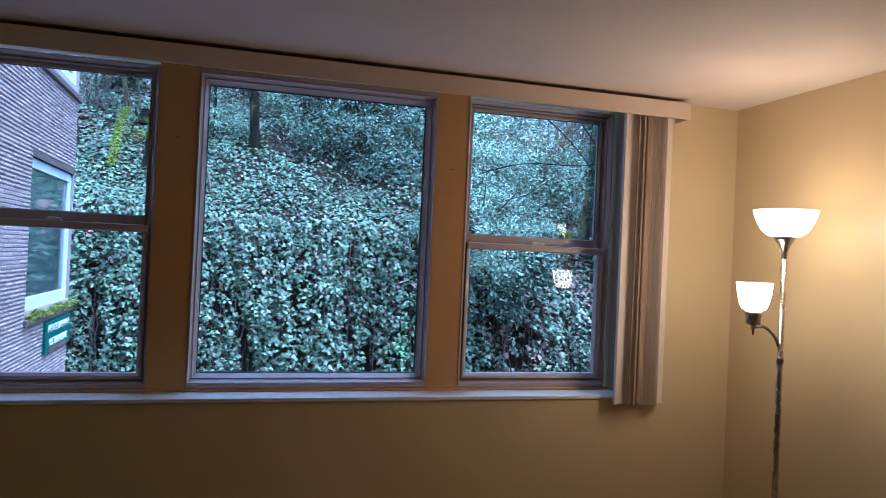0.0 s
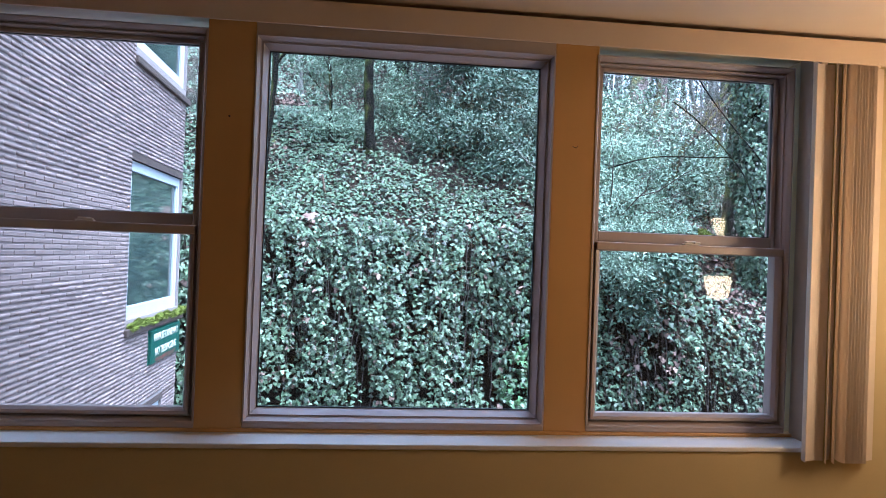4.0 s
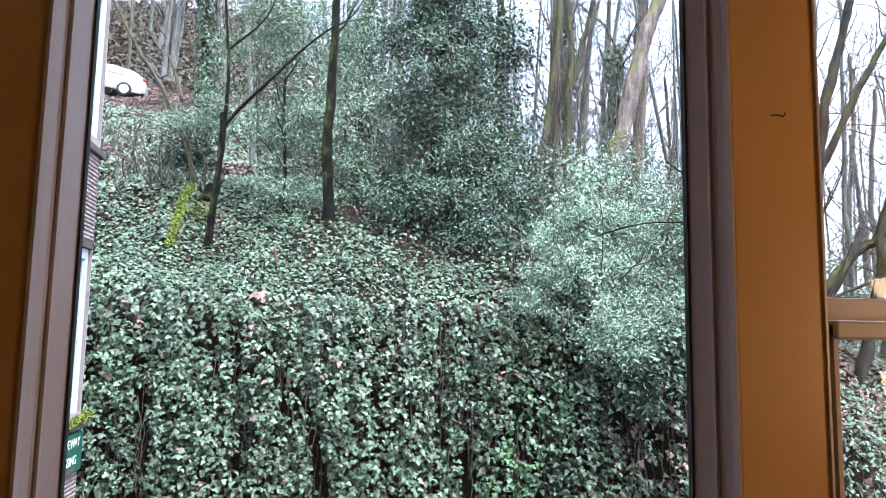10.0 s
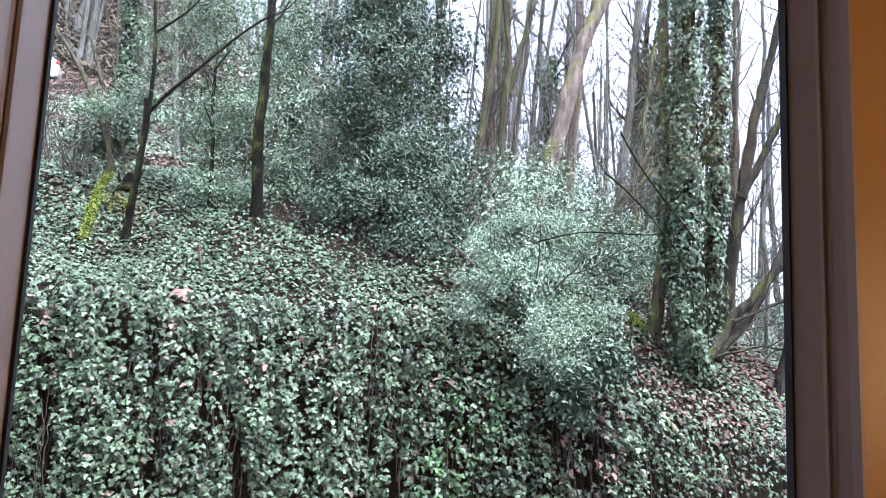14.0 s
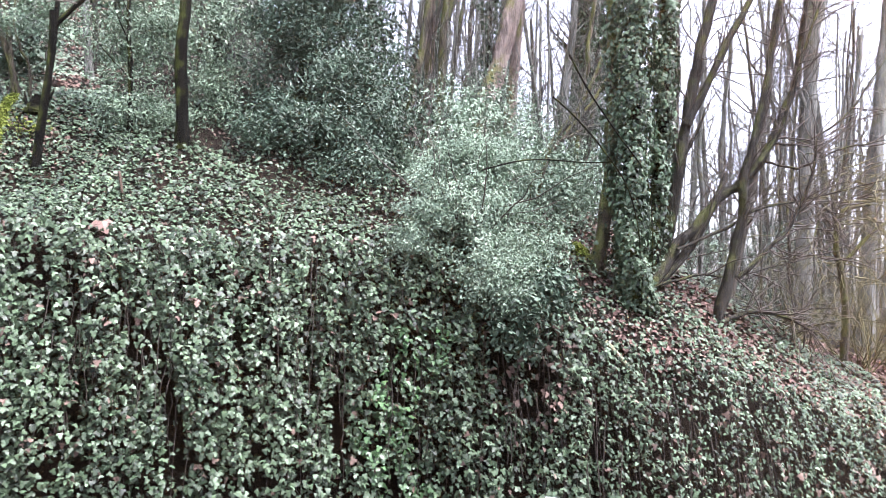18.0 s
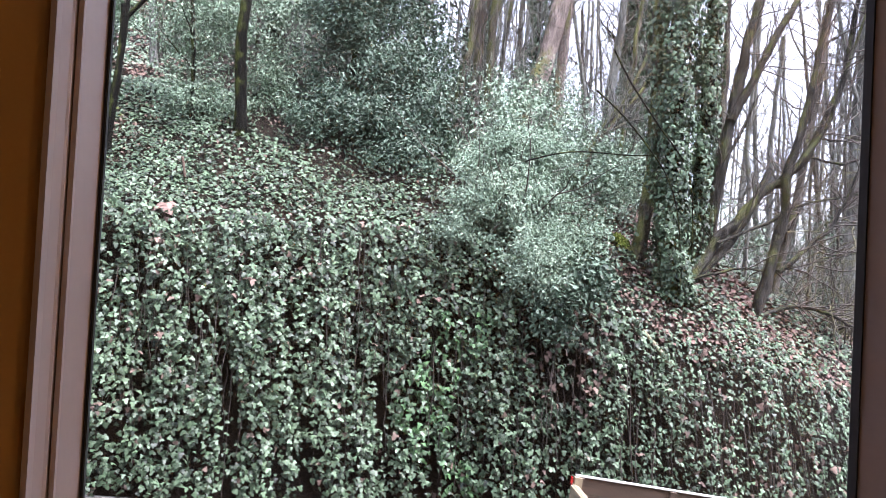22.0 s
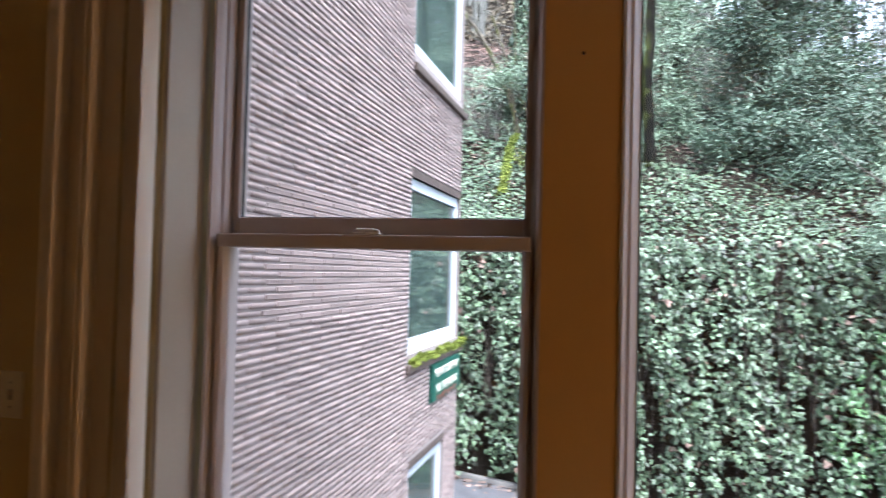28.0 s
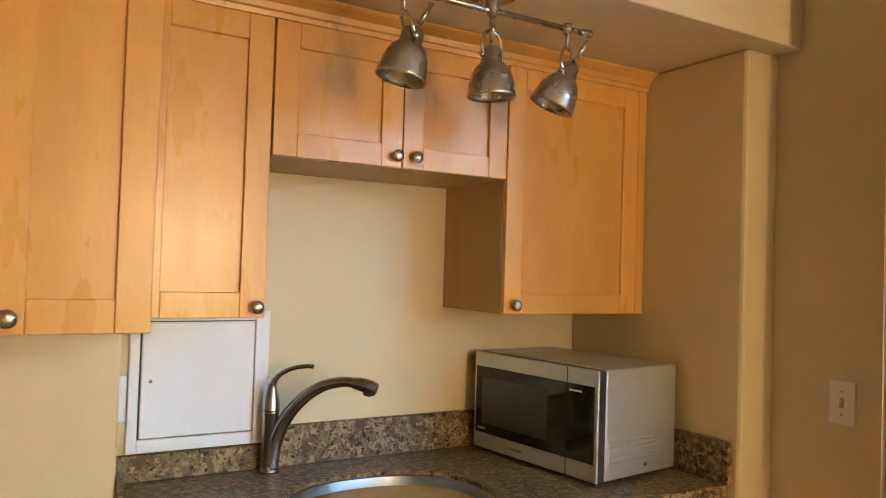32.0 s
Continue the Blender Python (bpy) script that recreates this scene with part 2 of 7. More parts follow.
M = dict(
    paint=material("tan_wall_paint", (0.59, 0.475, 0.245), (0.545, 0.44, 0.225), 0.36, scale=2.2, fine=190, bump=0.05, dist=0.002),
    # post and stool paint pushed to orange to imitate the lamp's warm light
    post=material("lamp_tinted_post_paint", (0.56, 0.325, 0.105), (0.51, 0.295, 0.092), 0.36, scale=2.2, fine=190, bump=0.05, dist=0.002),
    cream=material("cream_wall_paint", (0.64, 0.54, 0.325), (0.59, 0.495, 0.295), 0.5, scale=2.5, fine=170, bump=0.05, dist=0.002),
    ceiling=material("ceiling_paint", (0.70, 0.62, 0.525), (0.66, 0.58, 0.485), 0.8, scale=3, fine=240, bump=0.12, dist=0.002),
    sill=material("sill_paint", (0.74, 0.73, 0.70), (0.66, 0.65, 0.62), 0.35, scale=5, fine=80, bump=0.04),
    vinyl=material("almond_vinyl", (0.44, 0.372, 0.348), (0.40, 0.338, 0.316), 0.38, scale=6, fine=90, bump=0.03),
    # brown-grey leaf tone that carries the haze of the far hillside
    far_leaf=material("hazy_undergrowth_leaf", (0.16, 0.135, 0.095), (0.10, 0.082, 0.06), 0.8, scale=0.6, fine=8, bump=0.1, per_island=0.5, spec=0.1),
    jamb=material("jamb_paint", (0.40, 0.34, 0.27), (0.36, 0.305, 0.24), 0.4, scale=4, fine=120, bump=0.04),
    seal=material("black_gasket", (0.02, 0.02, 0.022), rough=0.6, bump=0.05),
    blind=material("blind_vinyl", (0.84, 0.74, 0.62), (0.79, 0.69, 0.57), 0.42, scale=3, fine=220, bump=0.06, stretch=(1, 1, 0.1), per_object=0.05),
    valance=material("valance_vinyl", (0.66, 0.545, 0.42), (0.62, 0.505, 0.385), 0.4, scale=4, fine=120, bump=0.04),
    carpet=material("beige_carpet", (0.40, 0.285, 0.165), (0.32, 0.225, 0.13), 0.95, scale=6, fine=400, bump=0.6),
    maple=material("honey_maple", (0.62, 0.345, 0.060), (0.555, 0.285, 0.042), 0.30, scale=2.6, fine=30, bump=0.03, stretch=(4, 4, 0.9), wear=(0.42, 0.19, 0.03), wear_amount=0.4, coat=0.14, per_object=0.06),
    maple_side=material("pale_maple", (0.46, 0.29, 0.085), (0.40, 0.24, 0.068), 0.5, scale=1.5, fine=20, bump=0.04, stretch=(9, 9, 0.8)),
    granite=granite_material("brown_speckled_laminate"),
    steel=material("brushed_steel", (0.29, 0.305, 0.335), (0.235, 0.248, 0.275), 0.34, metal=1.0, scale=6, fine=160, bump=0.04, stretch=(1, 1, 12)),
    nickel=material("brushed_nickel", (0.50, 0.47, 0.42), (0.42, 0.39, 0.35), 0.27, metal=1.0, scale=20, fine=200, bump=0.02),
    gunmetal=material("dark_brushed_nickel", (0.36, 0.35, 0.335), (0.29, 0.28, 0.27), 0.24, metal=1.0, scale=20, fine=200, bump=0.015),
    chrome=material("chrome", (0.62, 0.62, 0.63), (0.55, 0.55, 0.56), 0.12, metal=1.0, scale=20, fine=200, bump=0.0, rough_var=0.04),
    silver=material("silver_paint", (0.56, 0.56, 0.56), (0.51, 0.51, 0.51), 0.38, metal=0.65, scale=5, fine=260, bump=0.03),
    black_gloss=material("black_glass", (0.008, 0.008, 0.009), (0.012, 0.012, 0.012), 0.06, scale=4, bump=0, rough_var=0.03),
    oven_window=material("dim_oven_window", (0.045, 0.043, 0.04), (0.035, 0.033, 0.031), 0.16, scale=9, bump=0),
    black=material("black_plastic", (0.015, 0.015, 0.016), (0.025, 0.025, 0.026), 0.4, scale=9, bump=0.05),
    white=material("white_enamel", (0.76, 0.785, 0.82), (0.72, 0.745, 0.78), 0.3, scale=4, fine=90, bump=0.03),
    ivory=material("ivory_plastic", (0.72, 0.68, 0.58), (0.69, 0.65, 0.55), 0.3, scale=9, bump=0.0),
    grey_mark=material("grey_print", (0.35, 0.35, 0.36), rough=0.4, bump=0),
    red_mark=material("red_print", (0.30, 0.06, 0.05), rough=0.4, bump=0),
    bowl=glow_material("lit_frosted_bowl", (1.0, 0.62, 0.30), 1.9),
    cup=glow_material("lit_frosted_cup", (1.0, 0.62, 0.30), 2.4),
    pane=glass_material("window_pane"),
    brick=material("roman_brick", (0.255, 0.196, 0.18), (0.20, 0.152, 0.14), 0.85, scale=9, fine=90, bump=0.5, per_object=0.2, wear=(0.15, 0.11, 0.10), wear_amount=0.3),
    brick_many=material("roman_brick_joined", (0.255, 0.196, 0.18), (0.20, 0.152, 0.14), 0.85, scale=9, fine=90, bump=0.5, per_island=0.2, wear=(0.15, 0.11, 0.10), wear_amount=0.3),
    mortar=material("mortar", (0.295, 0.25, 0.235), (0.24, 0.205, 0.195), 0.95, scale=14, fine=120, bump=0.4),
    stone_sill=material("dark_sill_brick", (0.085, 0.06, 0.05), (0.05, 0.036, 0.03), 0.85, scale=10, fine=80, bump=0.4),
    moss=material("yellow_green_moss", (0.22, 0.26, 0.035), (0.10, 0.13, 0.018), 0.95, scale=14, fine=90, bump=0.8, per_island=0.3),
    white_frame=material("white_vinyl_frame", (0.54, 0.59, 0.64), (0.49, 0.535, 0.585), 0.4, scale=5, bump=0.03),
    # near-black tone that paints the shade of the wing's unlit rooms
    room_shade=material("interior_shade", (0.06, 0.065, 0.06), (0.04, 0.045, 0.04), 0.9),
    sign=material("green_sign_enamel", (0.012, 0.085, 0.06), (0.01, 0.07, 0.05), 0.45, scale=8, bump=0.05),
    sign_text=material("sign_lettering", (0.75, 0.74, 0.62), (0.68, 0.66, 0.55), 0.5, bump=0),
    asphalt=material("wet_asphalt", (0.082, 0.082, 0.088), (0.055, 0.055, 0.06), 0.55, scale=3, fine=180, bump=0.5),
    # soil darkened in colour so gaps in the ivy look deeply shaded
    soil=material("shade_darkened_soil", (0.020, 0.015, 0.011), (0.009, 0.007, 0.0055), 0.95, scale=2, fine=40, bump=1.0, dist=0.05, wear=(0.035, 0.022, 0.016), wear_amount=0.6, spec=0.1),
    concrete=material("old_concrete", (0.16, 0.15, 0.14), (0.10, 0.095, 0.09), 0.9, scale=5, fine=60, bump=0.4),
    ivy=material("ivy_leaf", (0.112, 0.16, 0.092), (0.046, 0.074, 0.040), 0.42, scale=1.3, fine=30, bump=0.1, per_island=0.8, spec=0.36),
    ivy_bright=material("young_ivy_leaf", (0.10, 0.19, 0.075), (0.07, 0.145, 0.055), 0.36, scale=1.3, fine=30, bump=0.1, per_island=0.35, spec=0.6),
    holly=material("holly_leaf", (0.098, 0.14, 0.094), (0.05, 0.082, 0.052), 0.45, scale=1.3, fine=30, bump=0.1, per_island=0.6, spec=0.3),
    privet=material("privet_leaf", (0.225, 0.30, 0.20), (0.13, 0.185, 0.115), 0.48, scale=1.3, fine=30, bump=0.1, per_island=0.6, spec=0.35),
    shrub=material("shrub_leaf", (0.29, 0.37, 0.265), (0.185, 0.25, 0.17), 0.55, scale=1.3, fine=30, bump=0.1, per_island=0.55, spec=0.25),
    litter=material("fallen_leaf", (0.21, 0.142, 0.112), (0.11, 0.072, 0.056), 0.8, scale=3, fine=30, bump=0.2, per_island=0.5),
    pink_litter=material("pinkish_fallen_leaf", (0.20, 0.115, 0.093), (0.095, 0.054, 0.044), 0.8, scale=3, fine=30, bump=0.2, per_island=0.5),
    pink_leaf=material("dry_pink_leaf", (0.23, 0.14, 0.11), (0.15, 0.092, 0.072), 0.8, scale=3, bump=0.2),
    bark=bark_material("grey_brown_bark", (0.115, 0.102, 0.087), (0.028, 0.025, 0.021)),
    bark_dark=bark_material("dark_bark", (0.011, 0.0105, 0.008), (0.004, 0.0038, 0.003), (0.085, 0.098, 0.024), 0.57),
    bark_red=bark_material("reddish_bark", (0.37, 0.29, 0.255), (0.11, 0.086, 0.076), (0.19, 0.195, 0.05), 0.57),
    bark_wet=bark_material("damp_dark_bark", (0.06, 0.055, 0.048), (0.016, 0.015, 0.013), (0.10, 0.11, 0.035), 0.6),
    bark_mossy=bark_material("mossy_bark", (0.16, 0.135, 0.105), (0.05, 0.043, 0.034), (0.15, 0.16, 0.045), 0.53),
    # bark lightened in its colour to imitate haze over distant wood
    bark_hazed=bark_material("haze_paled_bark", (0.225, 0.222, 0.198), (0.09, 0.088, 0.078), (0.17, 0.175, 0.08), 0.65, 5.0),
    mossy_twig=material("mossy_twig", (0.17, 0.155, 0.068), (0.085, 0.075, 0.038), 0.95, scale=6, bump=0.2),
    twig=material("bare_twig", (0.10, 0.080, 0.066), (0.055, 0.044, 0.036), 0.9, scale=6, bump=0.2),
    board=material("weathered_board", (0.105, 0.068, 0.046), (0.055, 0.036, 0.025), 0.85, scale=2, fine=30, bump=0.4, stretch=(1, 8, 10), per_object=0.2),
    new_board=material("pale_new_board", (0.30, 0.24, 0.155), (0.23, 0.18, 0.115), 0.75, scale=2, fine=30, bump=0.2, stretch=(8, 1, 8), per_object=0.1),
    reflector=material("red_reflector", (0.55, 0.02, 0.02), (0.45, 0.015, 0.015), 0.25, bump=0),
    straw=material("straw", (0.48, 0.40, 0.25), (0.36, 0.29, 0.17), 0.8, bump=0, per_island=0.3),
    car_white=material("white_car_paint", (0.74, 0.75, 0.76), (0.72, 0.73, 0.74), 0.2, bump=0, coat=0.6),
    # opaque glass: the dim interior is in the base colour, reflections are real
    wing_glass=material("reflecting_window_glass", (0.05, 0.075, 0.07), (0.035, 0.055, 0.05), 0.05, bump=0, rough_var=0.02, spec=1.0),
    car_glass=material("dark_car_glass", (0.02, 0.022, 0.025), rough=0.08, bump=0),
    tyre=material("tyre_rubber", (0.02, 0.02, 0.02), rough=0.85, bump=0.2),
    facade=material("own_facade_brick", (0.26, 0.17, 0.15), (0.20, 0.13, 0.11), 0.9, scale=6, fine=60, bump=0.4),
)


def translucent(m, share, colour):
    """Lets part of the light through a thin sheet."""
    n, l = m.node_tree.nodes, m.node_tree.links
    thin, mix = n.new("ShaderNodeBsdfTranslucent"), n.new("ShaderNodeMixShader")
    thin.inputs["Color"].default_value = (*colour, 1)
    mix.inputs[0].default_value = share
    l.new(n["Principled BSDF"].outputs[0], mix.inputs[1])
    l.new(thin.outputs[0], mix.inputs[2])
    l.new(mix.outputs[0], n["Material Output"].inputs["Surface"])


translucent(M["blind"], 0.2, (0.72, 0.62, 0.48))

# ---------------------------------------------------------------- mesh tools


def thing(name, label, category, place=(0, 0, 0), turn=0.0, group="", kind=""):
    ob = new(name)
    ob.empty_display_size = 0.1
    ob.location, ob.rotation_euler = place, (0, 0, radians(turn))
    return tagged(ob, label, category, group, kind)


def mesh_object(name, bm, mat, parent=None, label="", smooth=False):
    me = bpy.data.meshes.new(name)
    bm.to_mesh(me)
    bm.free()
    me.materials.append(mat)
    if smooth:
        me.polygons.foreach_set("use_smooth", [True] * len(me.polygons))
    ob = new(name, me)
    ob.parent = parent
    if label:
        ob["label"] = label
    return ob


def part(name, bm, mat, parent, label="", smooth=False):
    return mesh_object(name, bm, mat, parent, label, smooth)


def box(lo, hi, bevel=0.0, bm=None, segments=2):
    """A box between two corners, its edges rounded by bevel."""
    one = bmesh.new()
    bmesh.ops.create_cube(one, size=1.0)
    size = [max(h - l, 1e-4) for l, h in zip(lo, hi)]
    for v in one.verts:
        v.co = Vector((l + h) / 2 + c * s for l, h, c, s in zip(lo, hi, v.co, size))
    if bevel:
        bmesh.ops.bevel(one, geom=list(one.edges), offset=min(bevel, min(size) * 0.45), segments=segments, affect="EDGES", profile=0.5)
    return one if bm is None else merge(bm, one)


def merge(bm, other, m=None):
    """Adds other to bm, moved by m."""
    if m is not None:
        other.transform(m)
    me = bpy.data.meshes.new("merge")
    other.to_mesh(me)
    other.free()
    bm.from_mesh(me)
    bpy.data.meshes.remove(me)
    return bm


def lathe(profile, steps=32, axis_at=(0, 0, 0)):
    """A turned body from (radius, height) pairs."""
    bm = bmesh.new()
    rings = []
    for r, z in profile:
        if r < 1e-5:
            rings.append([bm.verts.new((axis_at[0], axis_at[1], axis_at[2] + z))])
        else:
            rings.append([bm.verts.new((axis_at[0] + r * math.cos(2 * math.pi * k / steps), axis_at[1] + r * math.sin(2 * math.pi * k / steps), axis_at[2] + z)) for k in range(steps)])
    for a, b in zip(rings, rings[1:]):
        for k in range(steps):
            k2 = (k + 1) % steps
            if len(a) == 1 and len(b) == 1:
                continue
            if len(a) == 1:
                bm.faces.new((a[0], b[k2], b[k]))
            elif len(b) == 1:
                bm.faces.new((a[k], a[k2], b[0]))
            else:
                bm.faces.new((a[k], a[k2], b[k2], b[k]))
    return bm


def tube(points, radii, sides=8, bm=None, caps=True):
    """A tapered pipe along points."""
    bm = bm or bmesh.new()
    pts = [Vector(p) for p in points]
    side = None
    rings = []
    for k, p in enumerate(pts):
        d = (pts[min(k + 1, len(pts) - 1)] - pts[max(k - 1, 0)]).normalized()
        if side is None:
            side = d.cross((0, 0, 1) if abs(d.z) < 0.9 else (1, 0, 0)).normalized()
        side = (side - d * side.dot(d)).normalized()
        up = d.cross(side)
        r = radii[k] if hasattr(radii, "__len__") else radii
        rings.append([bm.verts.new(p + r * (math.cos(2 * math.pi * j / sides) * side + math.sin(2 * math.pi * j / sides) * up)) for j in range(sides)])
    for a, b in zip(rings, rings[1:]):
        for j in range(sides):
            bm.faces.new((a[j], a[(j + 1) % sides], b[(j + 1) % sides], b[j]))
    if caps:
        bm.faces.new(rings[0][::-1])
        bm.faces.new(rings[-1])
    return bm


def soft(points, steps=8):
    """Catmull-Rom through points."""
    pts = [Vector(p) for p in points]
    out = []
    for k in range(len(pts) - 1):
        p0, p1, p2, p3 = pts[max(k - 1, 0)], pts[k], pts[k + 1], pts[min(k + 2, len(pts) - 1)]
        for s in range(steps):
            t = s / steps
            out.append(0.5 * (2 * p1 + (p2 - p0) * t + (2 * p0 - 5 * p1 + 4 * p2 - p3) * t**2 + (3 * p1 - p0 - 3 * p2 + p3) * t**3))
    return out + [pts[-1]]


def setting(name, bm, mat, label, category, smooth=False):
    return tagged(mesh_object(name, bm, mat, None, label, smooth), label, category, kind="structure")


def sm(a, b, x):
    t = np.clip((x - a) / (b - a), 0, 1)
    return t * t * (3 - 2 * t)


# ---------------------------------------------------------------- the room
WY = -0.16          # inner face of the window wall
WO = 0.15           # its outer face
RX, BACK = 2.31, -5.2
CEIL = 2.425
KX = -2.985          # wall behind the cabinets
SOFF_X, SOFF_Z = -2.19, 2.16
OPEN_L, OPEN_R, SILL_Z, HEAD_Z = -1.66, 1.66, 0.822, 2.40

wall = box((OPEN_R, WY, 0), (RX + 0.2, WO, CEIL + 0.1))
box((KX - 0.2, WY, 0), (OPEN_L, WO, CEIL + 0.1), bm=wall)
box((OPEN_L, WY, 0), (OPEN_R, WO, SILL_Z - 0.02), bm=wall)
box((OPEN_L, WY, HEAD_Z), (OPEN_R, WO, CEIL + 0.1), bm=wall)
setting("wall_north", wall, M["paint"], "tan painted wall with a wide triple window opening", "wall")
setting("wall_east", box((RX, BACK, 0), (RX + 0.15, WY, CEIL)), M["paint"], "tan painted plaster wall behind the floor lamp", "wall")
setting("wall_south", box((KX - 0.2, BACK - 0.15, 0), (RX + 0.15, BACK, CEIL)), M["paint"], "tan painted back wall of the room", "wall")
setting("wall_west", box((KX - 0.15, BACK, 0), (KX, WY, CEIL)), M["cream"], "cream painted wall behind the kitchen cabinets", "wall")
setting("floor", box((KX - 0.2, BACK, -0.1), (RX + 0.15, WY, 0)), M["carpet"], "beige carpet floor of the room", "floor")
setting("ceiling", box((KX - 0.2, BACK, CEIL), (RX + 0.15, WY, CEIL + 0.12)), M["ceiling"], "white painted ceiling with fine texture", "ceiling")
soffit = box((KX, -3.6, SOFF_Z), (SOFF_X, WY, CEIL), 0.004)
setting("kitchen_soffit", soffit, M["cream"], "lowered cream soffit over the kitchen alcove", "ceiling")
setting("alcove_side_wall", box((KX, -0.30, 0), (-2.262, WY, SOFF_Z), 0.012), M["paint"], "tan side wall of the kitchen alcove with rounded edge", "wall")
setting("alcove_end_wall", box((KX, -3.72, 0), (SOFF_X, -3.6, CEIL)), M["paint"], "tan wall that closes the kitchen alcove", "wall")
setting("pipe_chase_wall", box((KX, -3.6, 0.88), (-2.58, -1.86, SOFF_Z), 0.006), M["cream"], "cream boxed-in pipe chase beside the counter", "wall")

# sill board of the window
setting("window_sill", box((OPEN_L - 0.02, WY - 0.012, SILL_Z - 0.02), (OPEN_R + 0.02, 0.02, SILL_Z), 0.005), M["sill"], "white painted window sill board", "window sill")
for x in (OPEN_L, OPEN_R - 0.012):
    setting("window_jamb", box((x, WY + 0.001, SILL_Z + 0.0005), (x + 0.012, 0.012, HEAD_Z), 0.002), M["jamb"], "cream painted side jamb of the window opening", "jamb")
# mullion posts between the windows, with a painted head and stool
for k, (x0, x1) in enumerate(((-0.772, -0.5915), (0.5915, 0.772))):
    post = box((x0, 0.0, SILL_Z), (x1, 0.110, HEAD_Z), 0.004)
    setting("mullion_post", post, M["post"], "painted post between two windows, lamp warmth put into its colour", "mullion")
stool = box((OPEN_L, -0.01, SILL_Z), (OPEN_R, 0.05, SILL_Z + 0.014), 0.004)
setting("trim_stool", stool, M["post"], "painted trim strip along the window stool, lamp warmth put into its colour", "trim")
for x in (-0.681, 0.672):
    hook = tagged(mesh_object("wall_hook", tube(soft([(x, -0.002, 1.985), (x + 0.002, -0.02, 1.98), (x + 0.008, -0.026, 1.976), (x + 0.014, -0.024, 1.984)], 4), [0.0016] * 13, 6) if x > 0
                              else tube([(x, 0.002, 2.03), (x, -0.006, 2.029)], 0.004, 8), M["black"]), "small dark hook screwed into the window post" if x > 0 else "small dark nail hole plug in the post", "hook")


# ---------------------------------------------------------------- windows
def frame_ring(x0, x1, z0, z1, w, y0, y1, bevel=0.003, bottom=None):
    """Four bars round an opening; the opening is x0..x1, z0..z1 and the bars lie outside it."""
    bt = bottom or w
    bm = box((x0 - w, y0, z0 - bt), (x0, y1, z1 + w), bevel)
    box((x1, y0, z0 - bt), (x1 + w, y1, z1 + w), bevel, bm)
    box((x0, y0 + 0.001, z1), (x1, y1 - 0.001, z1 + w), bevel, bm)
    box((x0, y0 + 0.001, z0 - bt), (x1, y1 - 0.001, z0), bevel, bm)
    return bm


def pane(name, x0, x1, z0, z1, y, parent):
    ob = part(name, box((x0 - 0.006, y, z0 - 0.006), (x1 + 0.006, y + 0.004, z1 + 0.006)), M["pane"], parent, "clear window glass")
    ob.visible_shadow = False
    return ob


def moulded_ring(x0, x1, z0, z1, profile):
    """A mitred moulding round an opening; profile: closed (distance out from the opening, depth) pairs."""
    bm = bmesh.new()
    loops = [[bm.verts.new(c) for c in ((x0 - d, y, z0 - d), (x1 + d, y, z0 - d), (x1 + d, y, z1 + d), (x0 - d, y, z1 + d))] for d, y in profile]
    for a, b in zip(loops, loops[1:] + loops[:1]):
        for k in range(4):
            bm.faces.new((a[k], a[(k + 1) % 4], b[(k + 1) % 4], b[k]))
    bmesh.ops.recalc_face_normals(bm, faces=bm.faces)
    return bm


def picture_window():
    w = thing("window_2", "large fixed picture window in an almond vinyl frame", "window", (0, 0, 0), kind="structure")
    part("window_frame", moulded_ring(-0.55, 0.55, 0.90, 2.313, [(0.0245, 0.056), (0.0255, 0.034), (0.028, 0.031), (0.0335, 0.012), (0.0355, -0.004), (0.041, -0.004), (0.041, 0.108), (0.0245, 0.108)]), M["vinyl"], w)
    part("sash", moulded_ring(-0.55, 0.55, 0.90, 2.313, [(0.0, 0.10), (0.0015, 0.088), (0.0175, 0.046), (0.0185, 0.040), (0.0235, 0.040), (0.024, 0.107), (0.0, 0.107)]), M["vinyl"], w)
    part("bottom_rail", box((-0.591, -0.002, SILL_Z + 0.0145), (0.591, 0.108, 0.8585), 0.003), M["vinyl"], w)
    part("head_filler", box((-0.591, 0.0, 2.3545), (0.591, 0.108, HEAD_Z), 0.002), M["vinyl"], w)
    part("gasket", frame_ring(-0.547, 0.547, 0.903, 2.310, 0.003, 0.088, 0.104, 0), M["seal"], w)
    pane("pane", -0.547, 0.547, 0.903, 2.310, 0.098, w)


